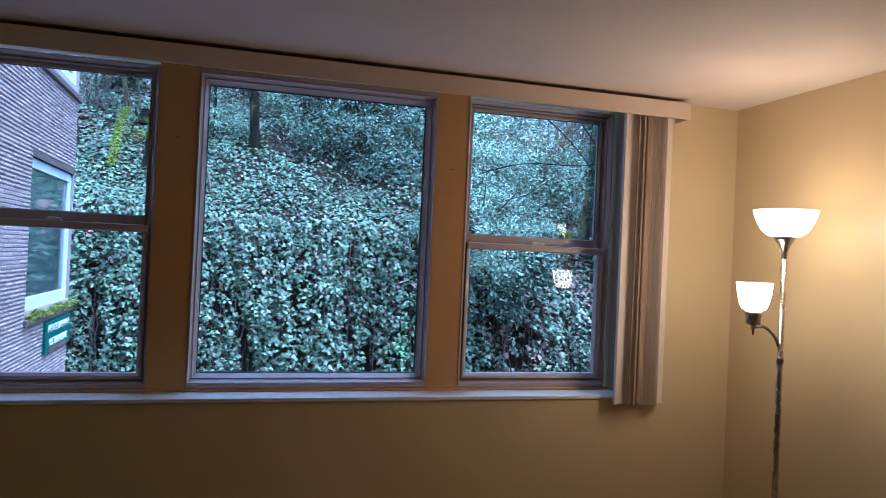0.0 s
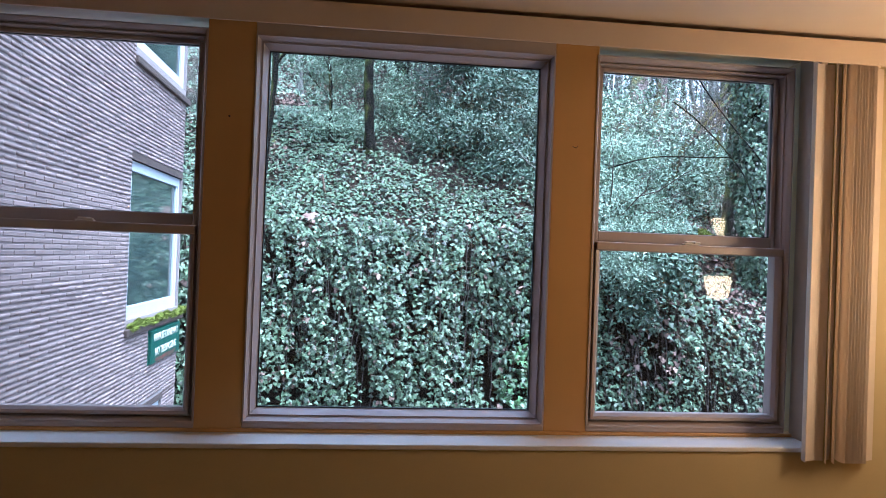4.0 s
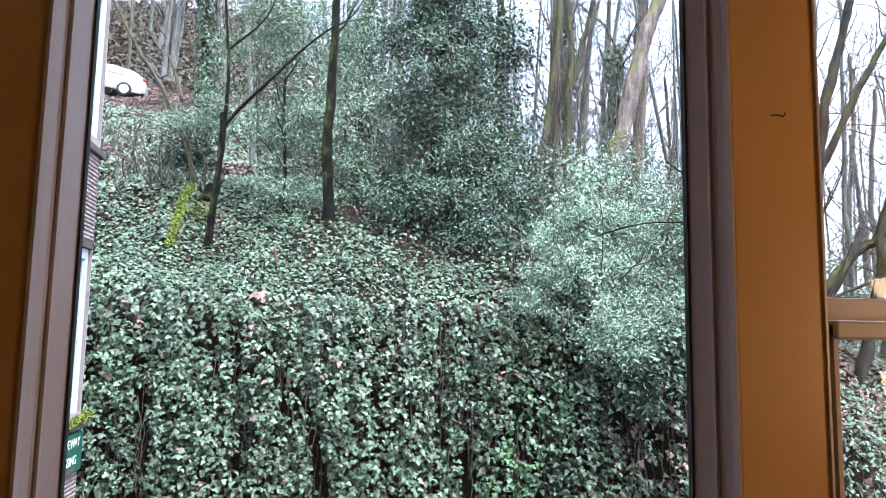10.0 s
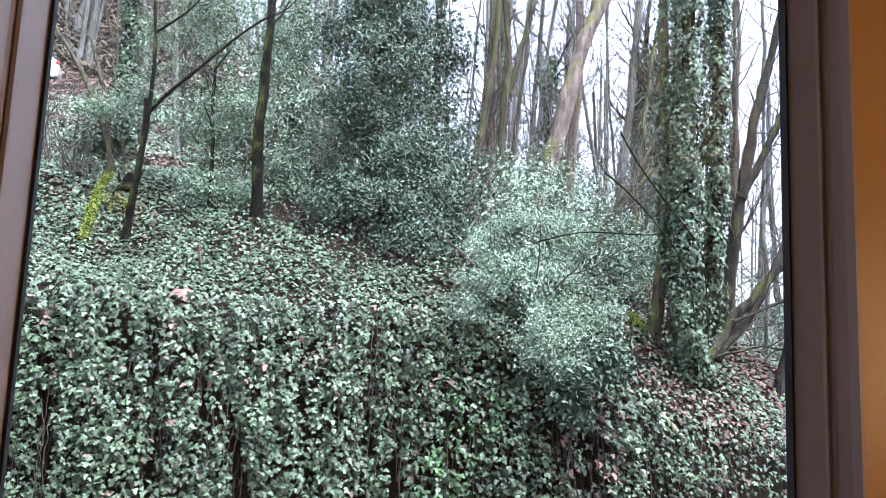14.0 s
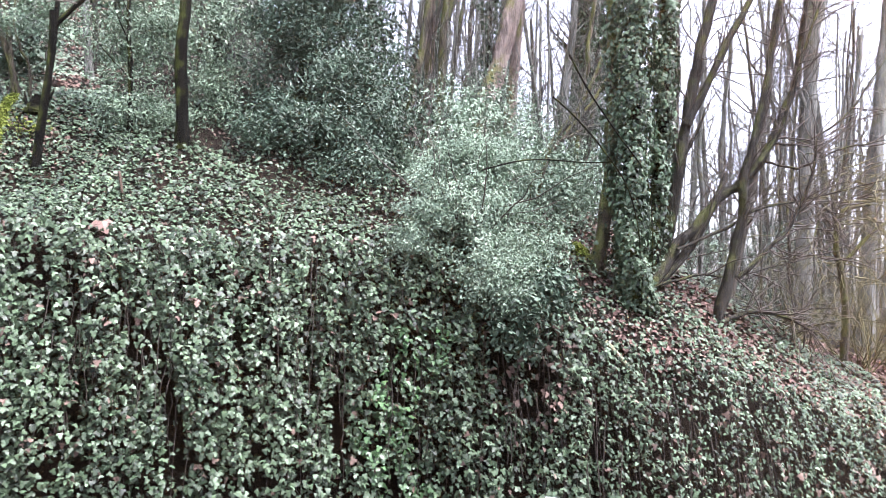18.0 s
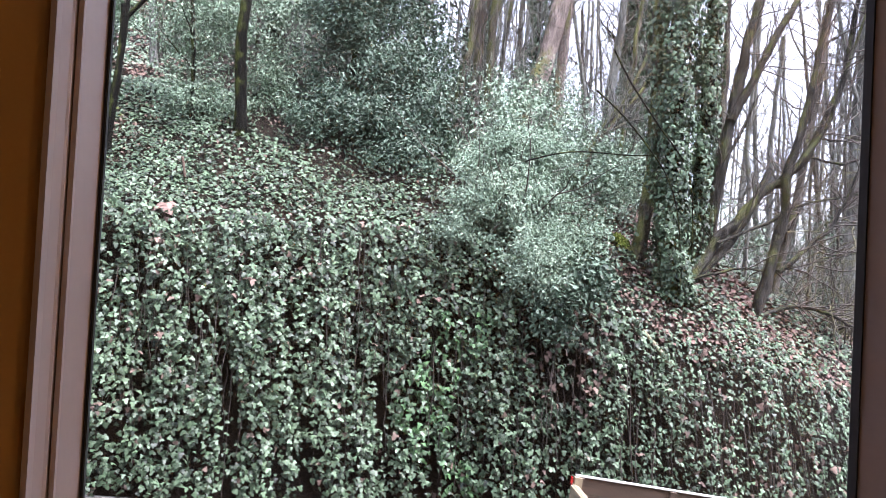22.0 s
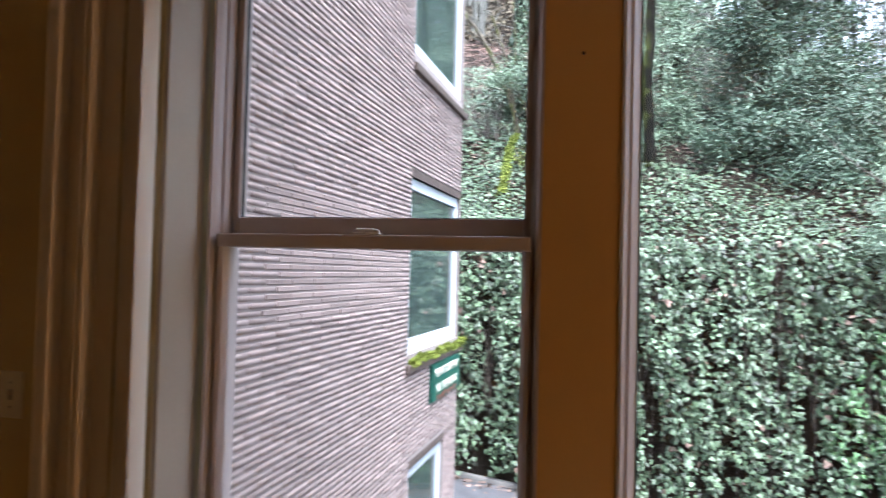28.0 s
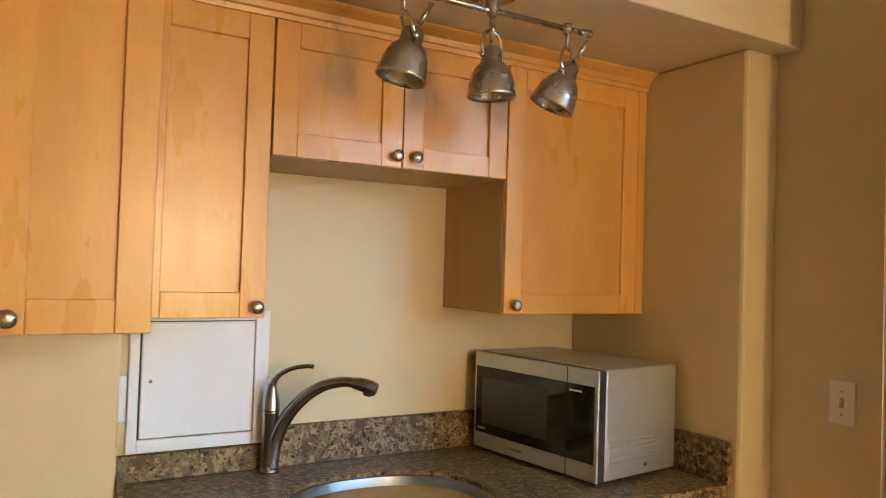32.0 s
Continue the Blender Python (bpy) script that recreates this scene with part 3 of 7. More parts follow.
def hung_window(name, x0, x1, label):
    w = thing(name, label, "window", kind="structure")
    z0, zm, z1 = 0.908, 1.612, 2.315
    part("window_frame", moulded_ring(x0 - 0.03, x1 + 0.03, z0 - 0.035, z1 + 0.03, [(0.0, 0.03), (0.004, 0.012), (0.012, -0.004), (0.018, -0.005), (0.018, 0.125), (0.0, 0.125)]), M["vinyl"], w)
    part("bottom_rail", box((x0 - 0.048, -0.003, SILL_Z + 0.0145), (x1 + 0.048, 0.125, z0 - 0.0525), 0.003), M["vinyl"], w)
    part("track", frame_ring(x0 - 0.0245, x1 + 0.0245, z0 - 0.03, z1 + 0.02, 0.006, 0.03, 0.12, 0.001), M["vinyl"], w)
    up = part("upper_sash", frame_ring(x0, x1, 1.652, z1, 0.018, 0.066, 0.112, 0.004, bottom=0.05), M["vinyl"], w)
    lo = part("lower_sash", moulded_ring(x0, x1, z0, 1.571, [(0.0, 0.034), (0.001, 0.026), (0.012, 0.012), (0.024, 0.008), (0.024, 0.056), (0.0, 0.056)]), M["vinyl"], w)
    part("meeting_rail", box((x0 - 0.024, -0.002, 1.571), (x1 + 0.024, 0.062, 1.606), 0.005), M["vinyl"], w)
    pane("pane", x0, x1, 1.652, z1, 0.086, up)
    pane("pane", x0, x1, z0, 1.571, 0.030, lo)
    xm = (x0 + x1) / 2
    lock = box((xm - 0.034, -0.001, 1.606), (xm + 0.034, 0.026, 1.613), 0.003)
    box((xm - 0.026, 0.001, 1.611), (xm + 0.02, 0.02, 1.622), 0.004, lock)
    box((xm + 0.008, -0.008, 1.611), (xm + 0.034, 0.006, 1.619), 0.003, lock)
    part("sash_lock", lock, M["sill"], w, "pale sash lock")
    part("gasket", frame_ring(x0 + 0.002, x1 - 0.002, 1.654, z1 - 0.002, 0.003, 0.078, 0.092, 0), M["seal"], w)
    return w


picture_window()
hung_window("window_1", -1.577, -0.818, "double-hung window in an almond vinyl frame beside the brick wing")
hung_window("window_3", 0.813, 1.570, "double-hung window in an almond vinyl frame near the floor lamp")

# valance over all the windows
val = thing("blind_valance", "beige vinyl valance of the vertical blinds under the ceiling", "valance")
part("front_board", box((-1.93, -0.292, 2.312), (1.914, -0.282, 2.402), 0.003), M["valance"], val)
part("end_board", box((1.906, -0.281, 2.312), (1.914, WY - 0.001, 2.402), 0.002), M["valance"], val)
part("end_board", box((-1.93, -0.281, 2.312), (-1.922, WY - 0.001, 2.402), 0.002), M["valance"], val)
part("top_board", box((-1.9215, -0.2805, 2.3965), (1.9055, WY - 0.001, 2.402)), M["valance"], val)
part("head_rail", box((-1.9, -0.255, 2.345), (1.89, -0.205, 2.39), 0.004), M["blind"], val)


def slat_mesh(width, z0, z1):
    """A curved vertical slat, its hanger end at the top."""
    bm = bmesh.new()
    rows = []
    for z in (z0, z1):
        ring = []
        for k in range(9):
            u = (k / 8 - 0.5)
            ring.append((u * width, 0.010 * (1 - (2 * u) ** 2)))
        rows.append([bm.verts.new((x, y, z)) for x, y in ring] + [bm.verts.new((x, y + 0.0012, z)) for x, y in reversed(ring)])
    n = len(rows[0])
    for k in range(n):
        bm.faces.new((rows[0][k], rows[0][(k + 1) % n], rows[1][(k + 1) % n], rows[1][k]))
    bm.faces.new(rows[0][::-1])
    bm.faces.new(rows[1])
    box((-0.012, 0.002, z1), (0.012, 0.012, z1 + 0.02), 0.002, bm)
    return bm


def blind_stack(label, rows):
    stack = thing("vertical_blind", label, "blind", group="vertical blinds beside the windows")
    for x, y, turn in rows:
        ob = part("slat", slat_mesh(0.089, 0.786, 2.322), M["blind"], stack)
        ob.matrix_basis = pose(x, y, 0, 0, 0, turn)


blind_stack("drawn-aside stack of beige vertical blind slats near the lamp corner",
            [(1.575, -0.215, 62), (1.60, -0.235, 12), (1.655, -0.24, 48), (1.685, -0.235, 55), (1.715, -0.225, 78), (1.727, -0.225, 80), (1.739, -0.225, 80),
             (1.751, -0.225, 81), (1.763, -0.225, 81), (1.775, -0.225, 82), (1.787, -0.225, 82), (1.799, -0.225, 82), (1.822, -0.24, 35)])
blind_stack("drawn-aside stack of beige vertical blind slats near the kitchen",
            [(-1.90 + 0.012 * k, -0.225, -84 + k) for k in range(3)] + [(-1.845, -0.24, -20), (-1.80, -0.225, -82), (-1.788, -0.225, -80), (-1.745, -0.24, -18),
             (-1.70, -0.225, -70), (-1.688, -0.225, -72), (-1.676, -0.225, -74), (-1.664, -0.225, -76), (-1.664 + 0.011, -0.225, -78)])

# ---------------------------------------------------------------- floor lamp
def floor_lamp():
    lampstand = thing("floor_lamp", "lit brushed-metal floor lamp with bowl shade and reading arm", "lamp", (LAMP_X, LAMP_Y, 0))
    part("base", lathe([(0, 0), (0.14, 0), (0.142, 0.012), (0.13, 0.02), (0.05, 0.032), (0.018, 0.05), (0, 0.05)], 40), M["nickel"], lampstand, smooth=True)
    part("pole", tube([(0, 0, 0.04), (0, 0, 1.58)], 0.0125, 16), M["nickel"], lampstand, smooth=True)
    part("pole_collar", lathe([(0.0126, 1.105), (0.017, 1.11), (0.017, 1.135), (0.0126, 1.14)], 20), M["nickel"], lampstand, smooth=True)
    part("neck", lathe([(0.012, 1.575), (0.014, 1.6), (0.02, 1.63), (0.038, 1.66), (0.056, 1.685), (0.05, 1.69), (0, 1.688)], 28), M["nickel"], lampstand, smooth=True)
    bowl = lathe([(0.045, 1.676), (0.075, 1.686), (0.1, 1.71), (0.121, 1.748), (0.134, 1.788), (0.137, 1.797), (0.133, 1.797), (0.117, 1.751), (0.097, 1.715), (0.073, 1.691), (0.045, 1.681)], 48)
    part("bowl_shade", bowl, M["bowl"], lampstand, "glowing frosted white bowl shade", smooth=True).visible_shadow = False
    arm = soft([(0, 0, 1.12), (-0.005, 0, 1.17), (-0.03, 0, 1.225), (-0.07, 0, 1.262), (-0.105, 0, 1.275), (-0.135, 0, 1.272), (-0.15, 0, 1.285)], 6)
    part("reading_arm", tube(arm, 0.0075, 10), M["nickel"], lampstand, smooth=True)
    part("socket", lathe([(0, 1.258), (0.008, 1.26), (0.01, 1.278), (0.03, 1.285), (0.036, 1.33), (0.034, 1.345), (0, 1.345)], 24, (-0.15, 0, 0)), M["nickel"], lampstand, smooth=True)
    part("switch_knob", tube([(-0.15, 0, 1.235), (-0.15, 0, 1.262)], [0.004, 0.005], 10), M["black"], lampstand, smooth=True)
    cup = lathe([(0.03, 1.34), (0.052, 1.353), (0.064, 1.383), (0.071, 1.423), (0.075, 1.462), (0.077, 1.468), (0.073, 1.468), (0.068, 1.425), (0.061, 1.388), (0.05, 1.358), (0.03, 1.345)], 40, (-0.15, 0, 0))
    part("cup_shade", cup, M["cup"], lampstand, "glowing frosted white cup shade", smooth=True).visible_shadow = False


floor_lamp()


# ---------------------------------------------------------------- kitchen
FACE = -2.64


def knob(parent, x, y, z):
    bm = lathe([(0.0, 0.0), (0.006, 0.0), (0.006, 0.008), (0.011, 0.012), (0.0155, 0.017), (0.016, 0.021), (0.012, 0.026), (0.005, 0.028), (0, 0.028)], 22)
    bm.transform(pose(x, y, z, 0, 90, 0))
    return part("knob", bm, M["nickel"], parent, "round brushed nickel knob", smooth=True)


def shaker_door(parent, y0, y1, z0, z1, knob_at, face=FACE, rail=0.06, top_rail=0.062):
    """A frame-and-panel door on the plane x = face."""
    g = 0.0015
    y0, y1 = y0 + g, y1 - g
    door = part("door", box((face - 0.018, y0 + 0.01, z0 + 0.01), (face - 0.010, y1 - 0.01, z1 - 0.01)), M["maple"], parent, "honey maple recessed-panel door")
    for n, (a, b, c, d) in (("stile", (y0, y0 + rail, z0, z1)), ("stile", (y1 - rail, y1, z0, z1)), ("rail", (y0 + rail, y1 - rail, z0, z0 + rail)), ("rail", (y0 + rail, y1 - rail, z1 - top_rail, z1))):
        part(n, box((face - 0.02, a, c), (face, b, d), 0.0022), M["maple"], door)
    knob(door, face, *knob_at)
    return door


def wall_cabinet(label, y0, y1, z0, z1, doors, face=FACE, back=KX):
    c = thing("wall_cabinet", label, "cabinet", group="upper kitchen cabinets")
    t = 0.016
    for y in (y0, y1 - t):
        part("side_panel", box((back, y, z0), (face - 0.021, y + t, z1), 0.001), M["maple_side"], c, "plain maple cabinet side")
    part("top_panel", box((back, y0 + t, z1 - t), (face - 0.021, y1 - t, z1)), M["maple_side"], c)
    part("bottom_panel", box((back, y0 + t, z0), (face - 0.0215, y1 - t, z0 + t)), M["maple_side"], c)
    part("back_panel", box((back, y0 + t, z0 + t), (back + 0.006, y1 - t, z1 - t)), M["maple_side"], c)
    for d in doors:
        shaker_door(c, *d, face=face)
    return c


TOP = 2.103
wall_cabinet("honey maple wall cabinet above the microwave", -0.848, -0.302, 1.385, TOP, [(-0.848, -0.336, 1.385, TOP, (-0.812, 1.412))])
wall_cabinet("short two-door honey maple wall cabinet above the sink", -1.537, -0.850, 1.772, TOP, [(-1.537, -1.186, 1.772, TOP, (-1.207, 1.802)), (-1.186, -0.850, 1.772, TOP, (-1.15, 1.803))])
wall_cabinet("honey maple wall cabinet above the white panel", -1.84, -1.539, 1.38, TOP, [(-1.84, -1.539, 1.38, TOP, (-1.563, 1.406))])
wall_cabinet("deep honey maple wall cabinet on the pipe chase", -2.36, -1.845, 1.38, TOP, [(-2.36, -2.104, 1.38, TOP, (-2.135, 1.408)), (-2.104, -1.845, 1.38, TOP, (-2.068, 1.408))], face=-2.30, back=-2.58)
filler = tagged(mesh_object("cabinet_filler", box((FACE - 0.021, -0.335, 1.385), (FACE - 0.001, -0.303, TOP), 0.001), M["maple"]), "honey maple filler strip beside the wall cabinet", "trim", kind="structure")


def crown(y0, y1, face, name):
    """A stepped crown moulding that leans out towards the ceiling."""
    prof = [(0, 0), (0.012, 0), (0.014, 0.012), (0.02, 0.016), (0.024, 0.03), (0.044, 0.044), (0.05, 0.05), (0.05, 0.056), (0, 0.056)]
    bm = bmesh.new()
    ends = [[bm.verts.new((face - 0.008 + dx, y, TOP + dz)) for dx, dz in prof] for y in (y0, y1)]
    for k in range(len(prof)):
        k2 = (k + 1) % len(prof)
        bm.faces.new((ends[0][k], ends[0][k2], ends[1][k2], ends[1][k]))
    bm.faces.new(ends[0][::-1])
    bm.faces.new(ends[1])
    bmesh.ops.recalc_face_normals(bm, faces=bm.faces)
    tagged(mesh_object(name, bm, M["maple"]), "honey maple crown moulding on the wall cabinets", "moulding", kind="structure")


crown(-1.845, -0.302, FACE, "crown_moulding")
crown(-2.37, -1.845, -2.30, "crown_moulding")

# base cabinets, counter and backsplash
CT = 0.930
FRONT = -2.30


def base_cabinet(y0, y1, label):
    c = thing("base_cabinet", label, "cabinet", group="base kitchen cabinets")
    part("body", box((KX, y0, 0.1), (FRONT - 0.045, y1, CT - 0.04), 0.001), M["maple_side"], c)
    part("toe_kick", box((KX, y0, 0), (FRONT - 0.11, y1, 0.1)), M["black"], c)
    part("drawer_front", box((FRONT - 0.044, y0 + 0.003, 0.70), (FRONT - 0.025, y1 - 0.003, CT - 0.05), 0.003), M["maple"], c)
    shaker_door(c, y0, y1, 0.12, 0.69, (y1 - 0.05, 0.64), face=FRONT - 0.025)


base_cabinet(-0.86, -0.303, "honey maple base cabinet under the microwave")
base_cabinet(-1.46, -0.862, "honey maple sink base cabinet")
base_cabinet(-2.36, -1.462, "honey maple base cabinet beside the sink")

SINK_C, SINK_R = (-2.575, -1.212), (0.235, 0.268)


def counter():
    top = thing("countertop", "brown speckled laminate countertop with a sink cut-out", "countertop")
    bm = bmesh.new()
    x0, x1, y0, y1 = KX, FRONT, -2.36, -0.303
    steps = 64
    hole, edge = [], []
    for k in range(steps):
        a = 2 * math.pi * k / steps
        c, s = math.cos(a), math.sin(a)
        e = 0.85
        hx = SINK_C[0] + SINK_R[0] * math.copysign(abs(c) ** e, c)
        hy = SINK_C[1] + SINK_R[1] * math.copysign(abs(s) ** e, s)
        hole.append((hx, hy))
        f = min((x1 - SINK_C[0]) / c if c > 1e-6 else (x0 - SINK_C[0]) / c if c < -1e-6 else 1e9, ((y1 - SINK_C[1]) / s if s > 1e-6 else (y0 - SINK_C[1]) / s if s < -1e-6 else 1e9))
        edge.append((SINK_C[0] + f * c, SINK_C[1] + f * s))
    rings = []
    for pts, z in ((edge, CT - 0.04), (edge, CT - 0.004), ([(x + (SINK_C[0] - x) * 0.006, y + (SINK_C[1] - y) * 0.004) for x, y in edge], CT), (hole, CT), (hole, CT - 0.04)):
        rings.append([bm.verts.new((x, y, z)) for x, y in pts])
    rings.append(rings[0])
    for a, b in zip(rings, rings[1:]):
        for k in range(steps):
            bm.faces.new((a[k], a[(k + 1) % steps], b[(k + 1) % steps], b[k]))
    for cx, cy in ((x0, y0), (x1, y0), (x0, y1), (x1, y1)):
        near = sorted(range(steps), key=lambda k: (edge[k][0] - cx) ** 2 + (edge[k][1] - cy) ** 2)[:2]
        a, b = near
        v = bm.verts.new((cx, cy, CT - 0.001))
        try:
            bm.faces.new((v, rings[2][a], rings[2][b]))
        except ValueError:
            pass
    bmesh.ops.recalc_face_normals(bm, faces=bm.faces)
    part("slab", bm, M["granite"], top)
    part("front_nosing", box((FRONT - 0.022, -2.36, CT - 0.042), (FRONT + 0.006, -0.304, CT + 0.001), 0.01), M["granite"], top)
    part("backsplash", box((KX, -1.421, CT), (KX + 0.02, -0.303, 1.046), 0.004), M["granite"], top)
    part("backsplash", box((KX, -1.858, CT), (KX + 0.02, -1.4215, 1.000), 0.004), M["granite"], top)
    part("side_splash", box((KX + 0.02, -0.322, CT), (-2.285, -0.302, 1.05), 0.004), M["granite"], top)
    part("chase_splash", box((-2.58, -2.36, CT), (-2.562, -1.862, 0.965), 0.004), M["granite"], top)
    part("chase_splash", box((-2.962, -1.8595, CT), (-2.564, -1.842, 1.046), 0.004), M["granite"], top)


counter()


def sink():
    s = thing("kitchen_sink", "rounded stainless steel sink bowl mounted under the counter", "sink")
    bm = bmesh.new()
    steps = 64
    rings = []
    for f, z in ((1.0, -0.039), (0.9985, -0.013), (0.990, -0.011), (0.984, -0.016), (0.972, -0.08), (0.945, -0.185), (0.91, -0.205), (0.8, -0.213), (0.4, -0.22), (0.1, -0.222), (0.1, -0.227), (0.93, -0.215), (0.985, -0.09)):
        ring = []
        for k in range(steps):
            a = 2 * math.pi * k / steps
            c, q = math.cos(a), math.sin(a)
            e = 0.85
            ring.append(bm.verts.new((SINK_C[0] + f * SINK_R[0] * math.copysign(abs(c) ** e, c), SINK_C[1] + f * SINK_R[1] * math.copysign(abs(q) ** e, q), CT + z)))
        rings.append(ring)
    for a, b in zip(rings, rings[1:]):
        for k in range(steps):
            bm.faces.new((a[k], a[(k + 1) % steps], b[(k + 1) % steps], b[k]))
    part("bowl", bm, M["steel"], s, smooth=True)
    part("drain", lathe([(0, CT - 0.216), (0.03, CT - 0.216), (0.045, CT - 0.213), (0.05, CT - 0.218), (0, CT - 0.225)], 28, (*SINK_C, 0)), M["chrome"], s, smooth=True)


sink()


def faucet():
    f = thing("kitchen_faucet", "brushed nickel single-lever faucet with an arched spout", "faucet", (-2.93, -1.425, CT))
    part("base", lathe([(0, 0), (0.029, 0), (0.029, 0.005), (0.0245, 0.009), (0.0235, 0.02), (0.0235, 0.16), (0.025, 0.165), (0.025, 0.17), (0, 0.17)], 32), M["gunmetal"], f, smooth=True)
    path = soft([(0.003, 0.004, 0.012), (0.008, 0.01, 0.07), (0.02, 0.024, 0.125), (0.042, 0.049, 0.178), (0.072, 0.083, 0.222), (0.108, 0.119, 0.251), (0.145, 0.155, 0.263), (0.172, 0.182, 0.262)], 7)
    n = len(path) - 1
    part("spout", tube(path, [0.0225 - 0.0085 * min(1, 1.15 * k / n) for k in range(n + 1)], 20), M["gunmetal"], f, smooth=True)
    head = soft([(0.165, 0.175, 0.2625), (0.182, 0.192, 0.2595), (0.198, 0.208, 0.254), (0.212, 0.222, 0.247)], 6)
    m = len(head) - 1
    part("spray_head", tube(head, [0.0148 + 0.0045 * math.sin(math.pi * min(1, 0.05 + 0.75 * k / m)) for k in range(m + 1)], 20), M["gunmetal"], f, smooth=True)
    part("spray_nozzle", tube([(0.196, 0.206, 0.242), (0.194, 0.204, 0.231)], [0.014, 0.012], 16), M["black"], f)
    part("collar", lathe([(0.0255, 0.170), (0.0265, 0.173), (0.025, 0.177), (0.0245, 0.19), (0.020, 0.212), (0.0135, 0.234), (0.010, 0.246), (0, 0.248)], 28), M["gunmetal"], f, smooth=True)
    lever = soft([(0.0, 0.0, 0.232), (0.004, 0.006, 0.252), (0.014, 0.02, 0.272), (0.034, 0.046, 0.289), (0.056, 0.074, 0.297), (0.072, 0.094, 0.298)], 6)
    part("lever", tube(lever, [0.0115 - 0.005 * min(1, k / 12) for k in range(len(lever))], 14), M["gunmetal"], f, smooth=True)


faucet()

# white access panel in the wall
panel = thing("access_panel", "white painted metal access panel above the backsplash", "panel")
ring = box((KX, -1.7930, 1.003), (KX + 0.014, -1.7675, 1.375), 0.002)
box((KX, -1.4625, 1.003), (KX + 0.014, -1.4235, 1.375), 0.002, ring)
box((KX, -1.7675, 1.003), (KX + 0.0135, -1.4625, 1.037), 0.002, ring)
box((KX, -1.7675, 1.3485), (KX + 0.0135, -1.4625, 1.375), 0.002, ring)
part("frame", ring, M["white"], panel)
part("reveal", box((KX, -1.7675, 1.037), (KX + 0.002, -1.4625, 1.3485)), M["black"], panel)
part("door", box((KX + 0.002, -1.7615, 1.0395), (KX + 0.012, -1.4650, 1.3455), 0.002), M["white"], panel)
screw = lathe([(0, 0.004), (0.004, 0.003), (0.0055, 0.0), (0, 0)], 14)
screw.transform(pose(KX + 0.012, -1.738, 1.190, 0, 90, 0))
part("latch_screw", screw, M["chrome"], panel)
outlet = thing("wall_outlet", "white outlet plate on the wall beside the access panel", "outlet")
part("plate", box((KX, -1.828, 1.087), (KX + 0.006, -1.795, 1.205), 0.002), M["white"], outlet)

# light switch
sw = thing("light_switch", "ivory toggle light switch plate on the tan wall", "switch", (-2.056, WY, 1.19))
part("plate", box((-0.036, -0.006, -0.058), (0.036, 0, 0.058), 0.003), M["ivory"], sw)
part("toggle_slot", box((-0.006, -0.0068, -0.013), (0.006, -0.005, 0.013), 0.0005), M["grey_mark"], sw)
part("toggle", box((-0.004, -0.016, 0.0), (0.004, -0.006, 0.010), 0.0015), M["ivory"], sw)
for z in (-0.03, 0.03):
    part("screw", lathe([(0, 0.0), (0.003, 0.0), (0.003, 0.0015), (0, 0.002)], 10), M["grey_mark"], sw).matrix_basis = pose(0, -0.006, z, 90)


def microwave():
    mw = thing("microwave", "silver countertop microwave with a black glass door", "microwave", (-2.928, -0.750, CT + 0.012), 7.3)
    w, d, h = 0.516, 0.350, 0.305
    part("case", box((0, 0.034, 0), (w, d, h), 0.006), M["silver"], mw)
    part("front_frame", box((0, 0.0, 0), (w, 0.007, h), 0.003), M["silver"], mw)
    part("edge_trim", box((0.001, 0.0075, 0.001), (w - 0.0015, 0.0335, h - 0.001), 0.001), M["black"], mw, "black gap behind the door frame")
    part("door_glass", box((0.012, -0.004, 0.05), (w - 0.1125, 0.001, h - 0.045), 0.001), M["black_gloss"], mw, "black glass door")
    part("door_window", box((0.042, -0.0052, 0.080), (w - 0.185, -0.0035, h - 0.078), 0.001), M["oven_window"], mw, "grey perforated door window")
    part("control_panel", box((w - 0.112, -0.004, 0.05), (w - 0.012, 0.001, h - 0.045), 0.001), M["black_gloss"], mw, "black glass control panel")
    part("display_mark", box((w - 0.1, -0.0048, h - 0.066), (w - 0.055, -0.004, h - 0.061)), M["grey_mark"], mw)
    for r in range(5):
        for c in range(3):
            part("key", box((w - 0.098 + 0.03 * c, -0.0047, 0.08 + 0.03 * r), (w - 0.080 + 0.03 * c, -0.004, 0.094 + 0.03 * r), 0.0003), M["black_gloss"], mw)
    for z0, z1 in ((0.002, 0.049), (h - 0.044, h - 0.002)):
        part("seam", box((w - 0.1145, -0.0015, z0), (w - 0.1125, 0.0005, z1)), M["black"], mw)
    part("badge", box((w * 0.33, -0.001, 0.02), (w * 0.44, 0.0, 0.028)), M["grey_mark"], mw)
    part("badge", box((0.025, -0.0048, 0.062), (0.06, -0.004, 0.068)), M["grey_mark"], mw)
    for k in range(5):
        part("vent_rib", box((w - 0.002, 0.05, 0.045 + 0.014 * k), (w + 0.0025, 0.05 + 0.24 - 0.012 * k, 0.052 + 0.014 * k), 0.002), M["silver"], mw)
    part("case_screw", lathe([(0, 0.004), (0.004, 0.003), (0.006, 0.0), (0, 0)], 14), M["chrome"], mw).matrix_basis = pose(w, 0.21, 0.028, 0, 90, 0)
    for x, y in ((0.04, 0.04), (w - 0.04, 0.04), (0.04, d - 0.04), (w - 0.04, d - 0.04)):
        part("foot", tube([(x, y, -0.012), (x, y, 0.0)], 0.012, 12), M["black"], mw)
    part("top_ridge", box((0.06, 0.05, h), (w - 0.06, 0.056, h + 0.002), 0.001), M["silver"], mw)


microwave()


